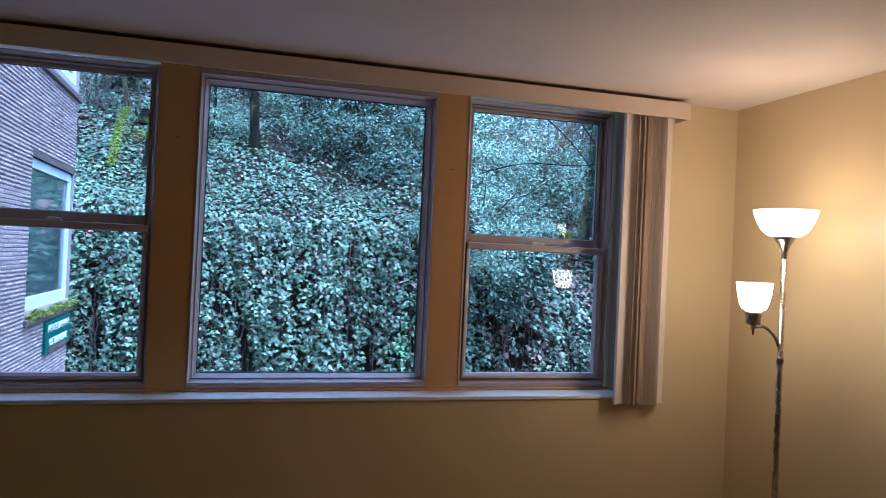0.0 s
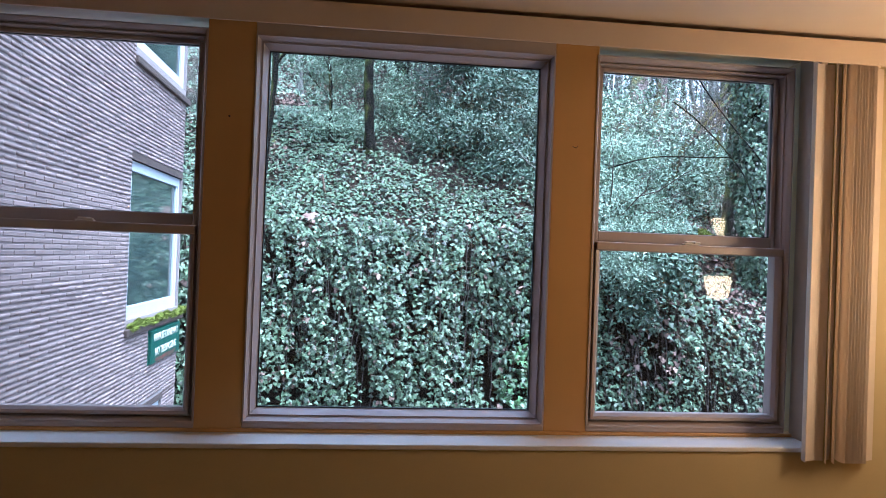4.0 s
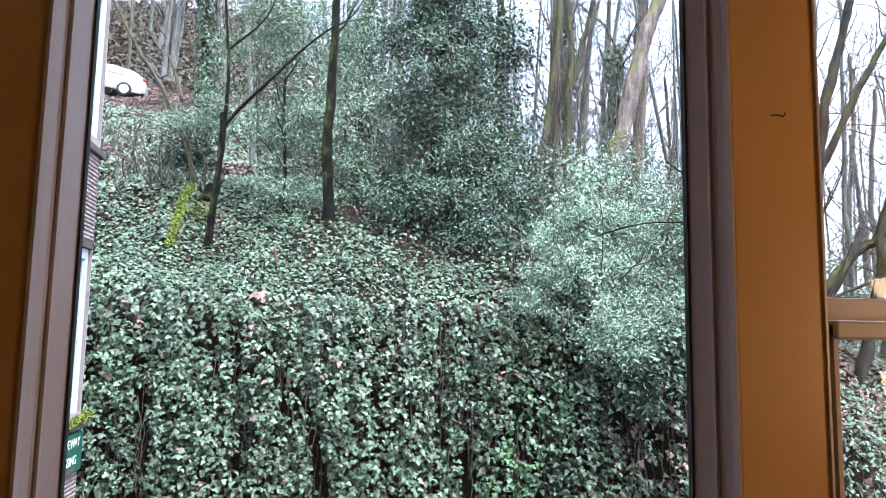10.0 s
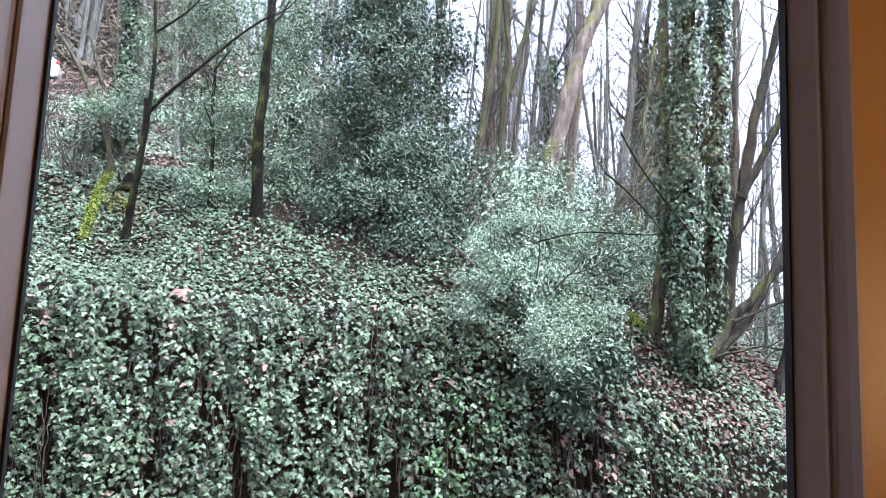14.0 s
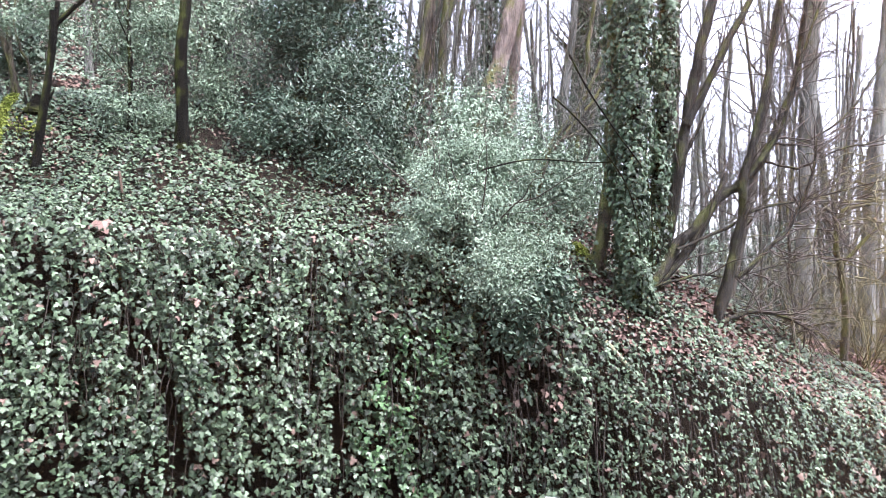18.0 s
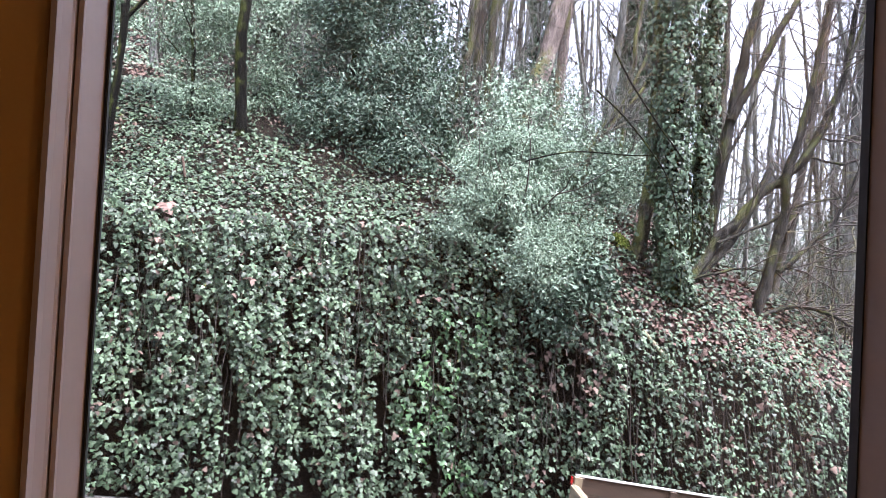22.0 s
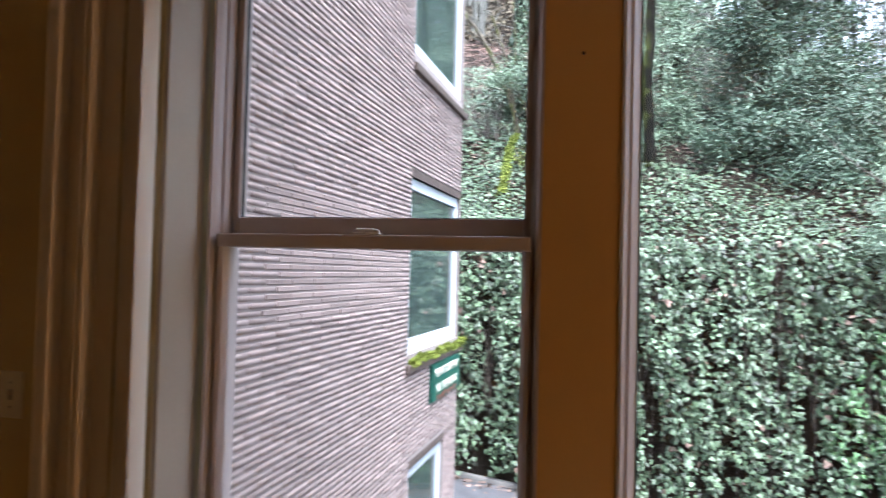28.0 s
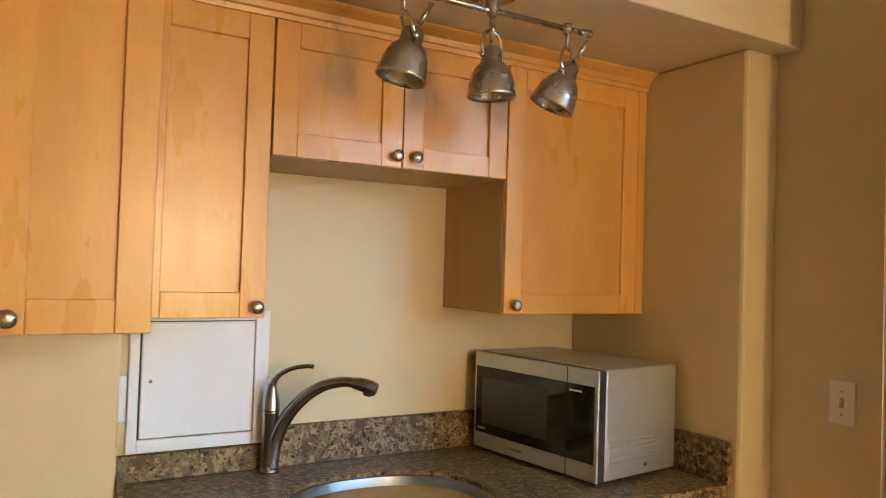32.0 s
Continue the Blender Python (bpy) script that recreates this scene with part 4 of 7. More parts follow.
def track_light():
    t = thing("track_light", "brushed nickel track light with three bell spotlights", "ceiling light", (-2.335, 0, 0))
    z = 2.118
    part("rail", tube([(0, -1.46, z), (0, -0.835, z)], 0.0075, 14), M["nickel"], t, smooth=True)
    for y in (-1.46, -0.835):
        end = lathe([(0, -0.012), (0.009, -0.012), (0.011, 0.0), (0.0075, 0.006), (0.012, 0.016), (0.009, 0.022), (0, 0.022)], 18)
        end.transform(pose(0, y, z, 90 if y < -1 else -90))
        part("rail_finial", end, M["nickel"], t, smooth=True)
    part("canopy", lathe([(0, SOFF_Z), (0.055, SOFF_Z), (0.055, SOFF_Z - 0.012), (0.02, SOFF_Z - 0.02), (0.016, z), (0, z - 0.014)], 30, (0, -1.118, 0)), M["nickel"], t, smooth=True)
    for y, yaw, swing, tilt, lean in ((-1.35, 78, 24, 3, -13), (-1.118, 8, 2, 0, 2), (-0.892, 22, 5, 14, -20)):
        part("stem", tube([(0, y, z), (0, y, z - 0.05)], 0.006, 12), M["nickel"], t, smooth=True)
        part("stem_collar", lathe([(0, 0.012), (0.011, 0.012), (0.012, -0.012), (0, -0.012)], 16, (0, y, z)), M["nickel"], t, smooth=True)
        hinge = Matrix.Translation((0, y, z - 0.052)) @ pose(0, 0, 0, swing, 0, 0) @ pose(0, 0, 0, 0, 0, yaw)
        pivot = Matrix.Translation(hinge @ Vector((0, 0, -0.056))) @ pose(0, 0, 0, lean, tilt, 0) @ pose(0, 0, 0.055, 0, 0, yaw)
        yoke = tube(soft([(0, -0.026, -0.055), (0, -0.03, -0.03), (0, -0.02, -0.004), (0, 0, 0.004), (0, 0.02, -0.004), (0, 0.03, -0.03), (0, 0.026, -0.055)], 5), 0.0045, 10)
        yoke.transform(hinge)
        part("yoke", yoke, M["chrome"], t, smooth=True)
        bell = lathe([(0, -0.035), (0.018, -0.037), (0.0245, -0.046), (0.026, -0.068), (0.031, -0.074), (0.041, -0.085), (0.048, -0.100), (0.0525, -0.118), (0.055, -0.138), (0.057, -0.144), (0.054, -0.145), (0.051, -0.136),
                      (0.047, -0.112), (0.038, -0.094), (0, -0.085)], 32)
        bell.transform(pivot @ Matrix.Translation((0, 0, 0.008)) @ Matrix.Diagonal((1.03, 1.03, 1.1, 1)))
        part("bell_shade", bell, M["nickel"], t, smooth=True)
        bulb = lathe([(0, -0.128), (0.02, -0.128), (0.03, -0.122), (0.034, -0.108), (0, -0.095)], 24)
        bulb.transform(pivot)
        part("reflector_bulb", bulb, M["white"], t, "unlit white reflector bulb", smooth=True)
        for s in (-1, 1):
            kn = lathe([(0, 0), (0.006, 0), (0.007, 0.006), (0.004, 0.01), (0, 0.01)], 12)
            kn.transform(hinge @ pose(0, s * 0.026, -0.055, -90 * s))
            part("yoke_screw", kn, M["chrome"], t, smooth=True)
        lever = tube([(0.006, -0.004, -0.03), (0.02, -0.012, 0.03)], [0.006, 0.0055], 10)
        lever.transform(pivot)
        part("aiming_lever", lever, M["nickel"], t, smooth=True)


track_light()

# ---------------------------------------------------------------- ground outside
rng = np.random.default_rng(7)


def drive_z(x):
    return -2.33 - 0.12 * np.clip(x, -14, 16)


def base_y(x):
    return 10.85 - 2.6 * sm(2.0, 8.0, x)


def face_run(x):
    return 0.4 + 0.4 * sm(3, 8, x)


def top_z(x):
    return 2.15 - 1.7 * sm(2.5, 7.5, x) - 0.28 * np.clip(x - 7.5, 0, 6) + 0.05 * np.clip(-2 - x, 0, 12)


def rough_hill(x, y, s=1.0):
    return s * (0.10 * np.sin(1.3 * x + 0.7 * y) + 0.07 * np.sin(2.9 * x - 1.7 * y + 1) + 0.04 * np.sin(6.1 * x + 4.3 * y))


def ground_z(x, y):
    x, y = np.asarray(x, float), np.asarray(y, float)
    yb, w = base_y(x), face_run(x)
    zd, zt = drive_z(x), top_z(x)
    u = y - yb - w
    a = 0.48 + 0.32 * sm(-1.5, 0.6, x) + 0.25 * sm(3, 6, x) * (1 - sm(8, 12, x)) - 0.08 * sm(8, 12, x)
    flat = 1 - sm(8, 18, x)
    left = 1 - sm(3, 5, x)
    hill = zt + a * np.clip(u, 0, 1.3) + ((0.36 + 0.35 * left) * flat + 0.04) * np.clip(u - 1.3, 0, 2.2) + (0.37 * flat + 0.04) * np.clip(u - 3.5, 0, 22) + (0.42 * (1 - sm(4, 16, x)) + 0.2 * (1 - sm(-6, 0, x))) * np.clip(u - 25.5, 0, 45) + 0.03 * np.clip(u - 25.5, 0, 200)
    hill = hill + rough_hill(x, y) * np.clip(u, 0, 1) - 0.4 * np.exp(-(((x + 10.75) / 4.5) ** 2) - ((y - 34.5) / 3.0) ** 2)
    f = np.clip((y - yb) / w, 0, 1)
    z = np.where(y < yb, zd, np.where(u < 0, zd + (zt - zd) * f**0.8, hill))
    return z


def grid_mesh(xs, ys):
    X, Y = np.meshgrid(xs, ys, indexing="ij")
    Z = ground_z(X, Y)
    nx, ny = len(xs), len(ys)
    verts = np.stack([X.ravel(), Y.ravel(), Z.ravel()], 1)
    i, j = np.meshgrid(np.arange(nx - 1), np.arange(ny - 1), indexing="ij")
    a = (i * ny + j).ravel()
    return verts, np.stack([a, a + ny, a + ny + 1, a + 1], 1)


def pydata(name, verts, faces, mat, label, category, kind="structure", smooth=False, parent=None):
    me = bpy.data.meshes.new(name)
    nv, nf = len(verts), len(faces)
    me.vertices.add(nv)
    me.vertices.foreach_set("co", np.asarray(verts, np.float32).ravel())
    k = faces.shape[1]
    me.loops.add(nf * k)
    me.loops.foreach_set("vertex_index", np.asarray(faces, np.int32).ravel())
    me.polygons.add(nf)
    me.polygons.foreach_set("loop_start", np.arange(0, nf * k, k, dtype=np.int32))
    if smooth:
        me.polygons.foreach_set("use_smooth", np.ones(nf, bool))
    me.update(calc_edges=True)
    me.materials.append(mat)
    ob = new(name, me)
    ob.parent = parent
    if category:
        tagged(ob, label, category, kind=kind)
    else:
        if label:
            ob["label"] = label
        if kind == "stuff":
            ob["kind"] = kind
    return ob


xs = np.unique(np.concatenate([np.linspace(-900, -30, 20), np.linspace(-30, 30, 161), np.linspace(30, 900, 20)]))
ys = np.unique(np.concatenate([[-600, -200, -60, -20, -8, 0, 4], np.linspace(7, 8.2, 4), np.linspace(8.2, 13.5, 60), np.linspace(13.5, 45, 50), np.linspace(45, 1000, 20)]))
gv, gf = grid_mesh(xs, ys)
pydata("ground", gv, gf, M["soil"], "hillside soil with leaf litter, rising behind the drive, darkened as shade between ivy leaves", "ground", smooth=True)

# asphalt drive laid on the ground, with a low kerb at the foot of the bank
dx = np.linspace(-12, 15, 80)
dv, df = [], []
for k, x in enumerate(dx):
    for y in (0.25, base_y(x) - 0.28):
        dv.append((x, y, drive_z(x) + 0.012))
for k in range(len(dx) - 1):
    df.append((2 * k, 2 * k + 2, 2 * k + 3, 2 * k + 1))
pydata("road", np.array(dv), np.array(df), M["asphalt"], "damp dark asphalt drive sloping along the bank", "road")
kv, kf = [], []
for x in dx:
    y, z = base_y(x) - 0.30, drive_z(x)
    for a, b in ((0, 0), (0, 0.07), (0.02, 0.09), (0.12, 0.09), (0.14, 0.0)):
        kv.append((x, y + a, z + b))
for k in range(len(dx) - 1):
    for j in range(4):
        kf.append((5 * k + j, 5 * k + j + 1, 5 * k + 5 + j + 1, 5 * k + 5 + j))
pydata("kerb", np.array(kv), np.array(kf), M["concrete"], "low worn concrete kerb at the foot of the ivy bank", "kerb")

# own building below and around the windows
own = box((-9, WO, -3.8), (9, WO + 0.07, SILL_Z - 0.05))
box((-9, WO, HEAD_Z + 0.03), (9, WO + 0.07, 6.5), bm=own)
box((-9, WO, SILL_Z - 0.05), (OPEN_L - 0.1, WO + 0.07, HEAD_Z + 0.03), bm=own)
box((OPEN_R + 0.1, WO, SILL_Z - 0.05), (9, WO + 0.07, HEAD_Z + 0.03), bm=own)
setting("facade", own, M["facade"], "brick facade of the apartment house around the windows", "facade")

# ---------------------------------------------------------------- stems and leaves
class Wood:
    """Collects tapered pipes quickly into vertices and faces."""

    def __init__(self):
        self.v, self.f, self.n = [], [], 0

    def pipe(self, pts, radii, sides=7, rough=0.0, seed=1):
        pts, radii = np.asarray(pts, float), np.asarray(radii, float)
        if rough:
            k = np.linspace(0, len(pts) - 1, len(pts) * 4)
            pts = np.stack([np.interp(k, np.arange(len(pts)), pts[:, c]) for c in range(3)], 1)
            radii = np.interp(k, np.arange(len(radii)), radii)
        d = np.gradient(pts, axis=0)
        d /= np.linalg.norm(d, axis=1)[:, None] + 1e-9
        ref = np.where(np.abs(d[:, 2:3]) < 0.9, np.array([[0, 0, 1.0]]), np.array([[1.0, 0, 0]]))
        ref[:] = ref[0]
        a = np.cross(d, ref)
        a /= np.linalg.norm(a, axis=1)[:, None] + 1e-9
        b = np.cross(d, a)
        ang = np.linspace(0, 2 * np.pi, sides, endpoint=False)
        ring = np.cos(ang)[None, :, None] * a[:, None] + np.sin(ang)[None, :, None] * b[:, None]
        if rough:
            r = np.random.default_rng(seed)
            s = np.arange(len(pts))[:, None]
            furrow = np.sin(3 * ang + r.uniform(0, 6) + 0.09 * s) + 0.7 * np.sin(5 * ang + 2 - 0.14 * s) + 0.6 * np.sin(0.45 * s + 2 * ang) + 0.8 * np.sin(0.21 * s + r.uniform(0, 6)) + r.normal(0, 0.45, (len(pts), sides))
            ring = ring * (1 + rough * furrow)[:, :, None]
        self.v.append((pts[:, None] + np.asarray(radii)[:, None, None] * ring).reshape(-1, 3))
        k = np.arange(len(pts) - 1)[:, None] * sides + np.arange(sides)[None]
        k2 = np.arange(len(pts) - 1)[:, None] * sides + (np.arange(sides)[None] + 1) % sides
        self.f.append((np.stack([k, k2, k2 + sides, k + sides], -1).reshape(-1, 4)) + self.n)
        self.n += len(pts) * sides

    def made(self):
        return np.concatenate(self.v), np.concatenate(self.f)


LEAF_IVY = np.array([(0, 0, 0), (0.34, -0.10, -0.05), (0.52, 0.16, -0.10), (0.24, 0.36, 0.0), (0.30, 0.62, -0.06), (0.0, 1.0, -0.14), (-0.30, 0.62, -0.06), (-0.24, 0.36, 0.0), (-0.52, 0.16, -0.10), (-0.34, -0.10, -0.05)])
IVY_TRIS = np.array([(0, 1, 3), (1, 2, 3), (0, 3, 7), (3, 4, 5), (3, 5, 7), (5, 6, 7), (0, 7, 9), (7, 8, 9)])
LEAF_OVAL = np.array([(0, 0, 0), (0.21, 0.3, 0.05), (0.19, 0.65, 0.04), (0, 1.0, -0.08), (-0.19, 0.65, 0.04), (-0.21, 0.3, 0.05), (0, 0.5, -0.03)])
OVAL_TRIS = np.array([(0, 1, 6), (1, 2, 6), (2, 3, 6), (3, 4, 6), (4, 5, 6), (5, 0, 6)])


def leaf_cloud(places, normals, size, spread, shape=LEAF_IVY, tris=IVY_TRIS, hang=0.6, seed=1):
    """Leaves at places, facing along normals and tipping down by hang, of sizes about size."""
    r = np.random.default_rng(seed)
    n = len(places)
    nor = normals + r.normal(0, spread, (n, 3))
    nor /= np.linalg.norm(nor, axis=1)[:, None]
    tip = r.normal(0, 0.55, (n, 3)) + np.array([0, 0, -hang])
    tip -= (tip * nor).sum(1)[:, None] * nor
    tip /= np.linalg.norm(tip, axis=1)[:, None] + 1e-9
    side = np.cross(tip, nor)
    s = size * r.uniform(0.6, 1.25, n)
    p = shape
    v = places[:, None, :] + s[:, None, None] * (p[None, :, :1] * side[:, None] + p[None, :, 1:2] * tip[:, None] + p[None, :, 2:] * nor[:, None])
    f = tris[None] + (np.arange(n) * len(p))[:, None, None]
    return v.reshape(-1, 3), f.reshape(-1, 3)


def bank_points(n, x0, x1, seed, s0=0.0, s1=1.0):
    """Points on the steep ivy face, with clumps and gaps."""
    r = np.random.default_rng(seed)
    x = r.uniform(x0, x1, n)
    f = r.uniform(s0, s1, n)
    y = base_y(x) + face_run(x) * f
    z = drive_z(x) + (top_z(x) - drive_z(x)) * f**0.8
    return x, y, z


def hang_noise(x, z):
    """How far the curtains of ivy stand out: long hanging columns, drifting a little as they fall."""
    d = x + 0.12 * np.sin(1.1 * z + 0.8 * x)
    return np.sin(5.1 * d + 0.9 * np.sin(0.9 * z)) + 0.8 * np.sin(9.7 * d + 1.3 * np.sin(1.3 * z + 2 * x)) + 0.6 * np.sin(17.0 * d + 0.8 * z + 2) + 0.55 * np.sin(2.3 * x + 1.4 * z)


def ivy_layer(n, seed, out0, out1, loose):
    """Leaf places on the face between two depths, thinned where the curtains part and under the shrub."""
    x, y, z = bank_points(n, -7, 13, seed)
    r = np.random.default_rng(seed + 1)
    c = hang_noise(x, z)
    low = np.clip((z - drive_z(x)) / 2.2, 0, 1)
    keep = c + 0.8 * np.sin(2.9 * z + 3.3 * x + np.sin(2 * x)) + r.normal(0, 0.6, n) > -1.2 - 0.5 * low
    keep &= np.sin(7.0 * x + 2.0 * np.sin(3.1 * z)) * np.sin(6.3 * z + 1.5 * np.sin(4.0 * x)) + r.normal(0, 0.45, n) > -0.62
    keep &= z > drive_z(x) + 0.03 + 0.13 * (1 + np.sin(5.1 * x) * np.sin(2.2 * x + 1)) * r.uniform(0.4, 1, n)
    keep &= r.uniform(0, 1, n) > 0.45 * sm(5.4, 7.2, x + 0.4 * np.sin(3 * z))
    hollow = ((x - 4.95) / 0.5) ** 2 + ((z - 0.45) / 1.0) ** 2
    keep &= (hollow > 1) | (r.uniform(0, 1, n) < 0.5)
    x, y, z = x[keep], y[keep], z[keep]
    out = out0 + (out1 - out0) * np.clip(0.5 + 0.22 * hang_noise(x, z), 0, 1) + r.normal(0, loose, len(x)) + 0.05 * np.sin(9 * x + 5 * z) * np.sin(7 * z - 4 * x)
    return np.stack([x, y - out, z + 0.05], 1), r


def ivy_wall():
    inner, _ = ivy_layer(22000, 3, 0.06, 0.16, 0.03)
    outer, r = ivy_layer(36000, 5, 0.20, 0.52, 0.03)
    p = np.concatenate([inner, outer])
    x, z = p[:, 0], p[:, 2]
    nrm = np.tile([0.03, -0.78, 0.62], (len(p), 1))
    pick = r.uniform(0, 1, len(p))
    young = (np.abs(x - 3.25 - 0.3 * np.sin(2 * z)) < 0.42) & (z < 0.8) & (pick < 0.5)
    patch = np.sin(1.9 * x + 2.3 * z) * np.sin(1.1 * x - 2.9 * z + 1)
    dead = (pick > 0.982 - 0.05 * sm(5.8, 7.5, x) - 0.08 * (patch > 0.7) - 0.3 * (np.hypot((x - 4.95) / 0.6, (z - 0.45) / 1.1) < 1)) & ~young
    thin = ~young & ~dead & (x > 5.6 + 0.5 * np.sin(3 * z))
    near = ~young & ~dead & ~thin
    for name, mask, size, spread, mat, label in (
            ("dead_ivy", dead, 0.10, 0.7, "litter", "scattered brown dead leaves caught in the ivy"),
            ("ivy", thin, 0.062, 0.42, "ivy", "small-leaved dark ivy at the low end of the bank"),
            ("ivy", near, 0.084, 0.38, "ivy", "dense dark green ivy hanging down the steep bank"),
            ("young_ivy", young, 0.092, 0.36, "ivy_bright", "brighter young ivy leaves amid the hanging ivy")):
        v, f = leaf_cloud(p[mask], nrm[mask], size, spread, hang=1.1, seed=6)
        pydata(name, v, f, M[mat], label, "ivy", kind="stuff")
    stems = Wood()
    for _ in range(420):
        x0 = r.uniform(-6.5, 9.5)
        z1 = float(top_z(x0)) - r.uniform(0.1, 2.4)
        run = r.uniform(0.6, 2.2)
        zs = np.linspace(z1, max(z1 - run, float(drive_z(x0)) + 0.1), 8)
        f01 = np.clip((zs - drive_z(x0)) / (top_z(x0) - drive_z(x0)), 0, 1) ** 1.25
        xs_ = x0 + np.cumsum(r.normal(0, 0.025, 8))
        ys_ = base_y(x0) + face_run(x0) * f01 - r.uniform(0.1, 0.38)
        stems.pipe(np.stack([xs_, ys_, zs], 1), np.linspace(0.009, 0.004, 8), 4)
    v, f = stems.made()
    pydata("ivy_stems", v, f, M["twig"], "thin brown ivy stems hanging down the bank", "ivy", kind="stuff")


def ground_cover(name, n, x0, x1, y0, y1, size, mat, label, category, seed, lift=0.06, mask=None, shape=LEAF_IVY, tris=IVY_TRIS, tilt=0.45):
    r = np.random.default_rng(seed)
    x = r.uniform(x0, x1, n)
    y = r.uniform(y0, y1, n)
    keep = y > base_y(x) + face_run(x) * 0.9
    if mask is not None:
        keep &= mask(x, y, r)
    x, y = x[keep], y[keep]
    z = ground_z(x, y) + lift * r.uniform(0.2, 1.6, len(x))
    v, f = leaf_cloud(np.stack([x, y, z], 1), np.tile([0.0, -0.55, 0.9], (len(x), 1)), size, tilt, shape, tris, 0.4, seed + 1)
    pydata(name, v, f, mat, label, category, kind="stuff")


def ivy_zone(x, y, r):
    u = y - base_y(x) - face_run(x)
    dense = np.where(x < 4.5, 1.6 - 0.16 * u, 0.75 - 0.2 * u)
    shade = np.where((x > -0.4) & (x < 3.9) & (u > 0.95), -0.85, 0)
    shade = shade - 0.25 * (1 - sm(-2.2, -1.2, x)) * sm(1.4, 2.4, u)
    return r.uniform(0, 1, len(x)) < np.clip(dense + shade + 0.25 * np.sin(2.1 * x + 3 * y), 0.03, 1)


ivy_wall()
ground_cover("ground_ivy", 105000, -8, 13, 8.2, 16.5, 0.066, M["ivy"], "ivy carpet creeping over the top of the bank", "ivy", 21, lift=0.09, mask=ivy_zone)
ground_cover("leaf_litter", 52000, -11, 15, 8.2, 22, 0.076, M["litter"], "brown fallen leaves scattered over the slope", "leaf litter", 31, lift=0.025,
             mask=lambda x, y, r: r.uniform(0, 1, len(x)) < np.clip(0.12 + 0.2 * ((x > -0.4) & (x < 3.9)) + 0.9 * sm(4.5, 6.5, x) + 0.45 * (1 - sm(-2.4, -1.2, x)) * sm(12.5, 13.6, y), 0, 1), shape=LEAF_OVAL * np.array([1.6, 1, 1]), tris=OVAL_TRIS)

def drive_litter():
    """Wind-blown leaves along the kerb."""
    r = np.random.default_rng(35)
    x = r.uniform(-7, 12, 1300)
    y = base_y(x) - 0.30 - np.abs(r.normal(0, 0.22, len(x))) - 0.02
    z = drive_z(x) + 0.022
    v, f = leaf_cloud(np.stack([x, y, z], 1), np.tile([0.0, 0.0, 1.0], (len(x), 1)), 0.08, 0.25, LEAF_OVAL * np.array([1.6, 1, 1]), OVAL_TRIS, 0.0, 36)
    pydata("leaf_litter", v, f, M["litter"], "brown leaves blown along the kerb of the drive", "leaf litter", kind="stuff")


drive_litter()
ground_cover("leaf_litter", 30000, 5.6, 15, 8.2, 13.5, 0.095, M["pink_litter"], "thick pinkish-brown leaf litter below the bare trees", "leaf litter", 37, lift=0.02,
             mask=lambda x, y, r: r.uniform(0, 1, len(x)) < sm(5.6, 7.5, x) * (0.55 + 0.4 * np.sin(2.3 * x + 1.9 * y)), shape=LEAF_OVAL * np.array([1.9, 1, 1]), tris=OVAL_TRIS, tilt=0.6)
ground_cover("leaf_litter", 42000, -16, -1.2, 13.2, 37.5, 0.095, M["pink_leaf"], "pinkish-brown leaf litter below the hillside road", "leaf litter", 39, lift=0.03,
             mask=lambda x, y, r: r.uniform(0, 1, len(x)) < 0.6 + 0.35 * np.sin(1.3 * x + 2.1 * y), shape=LEAF_OVAL * np.array([1.9, 1, 1]), tris=OVAL_TRIS, tilt=0.6)
ground_cover("ground_ivy", 24000, -11, -1.4, 14.5, 27, 0.085, M["privet"], "patches of low green ivy below the hillside road", "ivy", 45, lift=0.12,
             mask=lambda x, y, r: r.uniform(0, 1, len(x)) < 0.5 + 0.5 * np.sin(1.7 * x + 1.2 * np.sin(y)) * np.sin(1.1 * y + 0.6 * x))
# leaf cover added over the near-black soil, coloured like a hazy slope
ground_cover("undergrowth", 90000, -45, 16, 37, 84, 0.19, M["far_leaf"], "undergrowth and litter of the far hillside, haze put into its colour", "undergrowth", 41, lift=0.2, tilt=0.8)

# ---------------------------------------------------------------- trees and shrubs
def wander(start, way, length, steps, r, bend=0.12, lift=0.0):
    """A crooked line from start along way."""
    p, d = np.array(start, float), np.array(way, float)
    d /= np.linalg.norm(d)
    out = [p.copy()]
    for _ in range(steps):
        d = d + r.normal(0, bend, 3) + np.array([0, 0, lift])
        d /= np.linalg.norm(d)
        p = p + d * length / steps
        out.append(p.copy())
    return np.array(out)


def grow(wood, start, way, length, radius, depth, r, twigs, bend=0.12, lift=0.02, forks=4, sides=7):
    """A limb with smaller limbs; the thinnest go to twigs."""
    line = wander(start, way, length, 7, r, bend, lift)
    (wood if depth > 0 else twigs).pipe(line, np.linspace(radius, radius * 0.35, 8), sides if depth > 0 else 4)
    if depth <= 0:
        return
    for _ in range(forks):
        k = r.integers(2, 8)
        d = line[min(k, 7)] - line[max(k - 1, 0)]
        side = np.cross(d, r.normal(0, 1, 3))
        side /= np.linalg.norm(side) + 1e-9
        grow(wood, line[k], d / np.linalg.norm(d) * 0.8 + side * r.uniform(0.5, 1.1), length * r.uniform(0.4, 0.65), radius * (0.5 if k < 6 else 0.36), depth - 1, r, twigs, bend * 1.4, lift, forks, max(4, sides - 2))


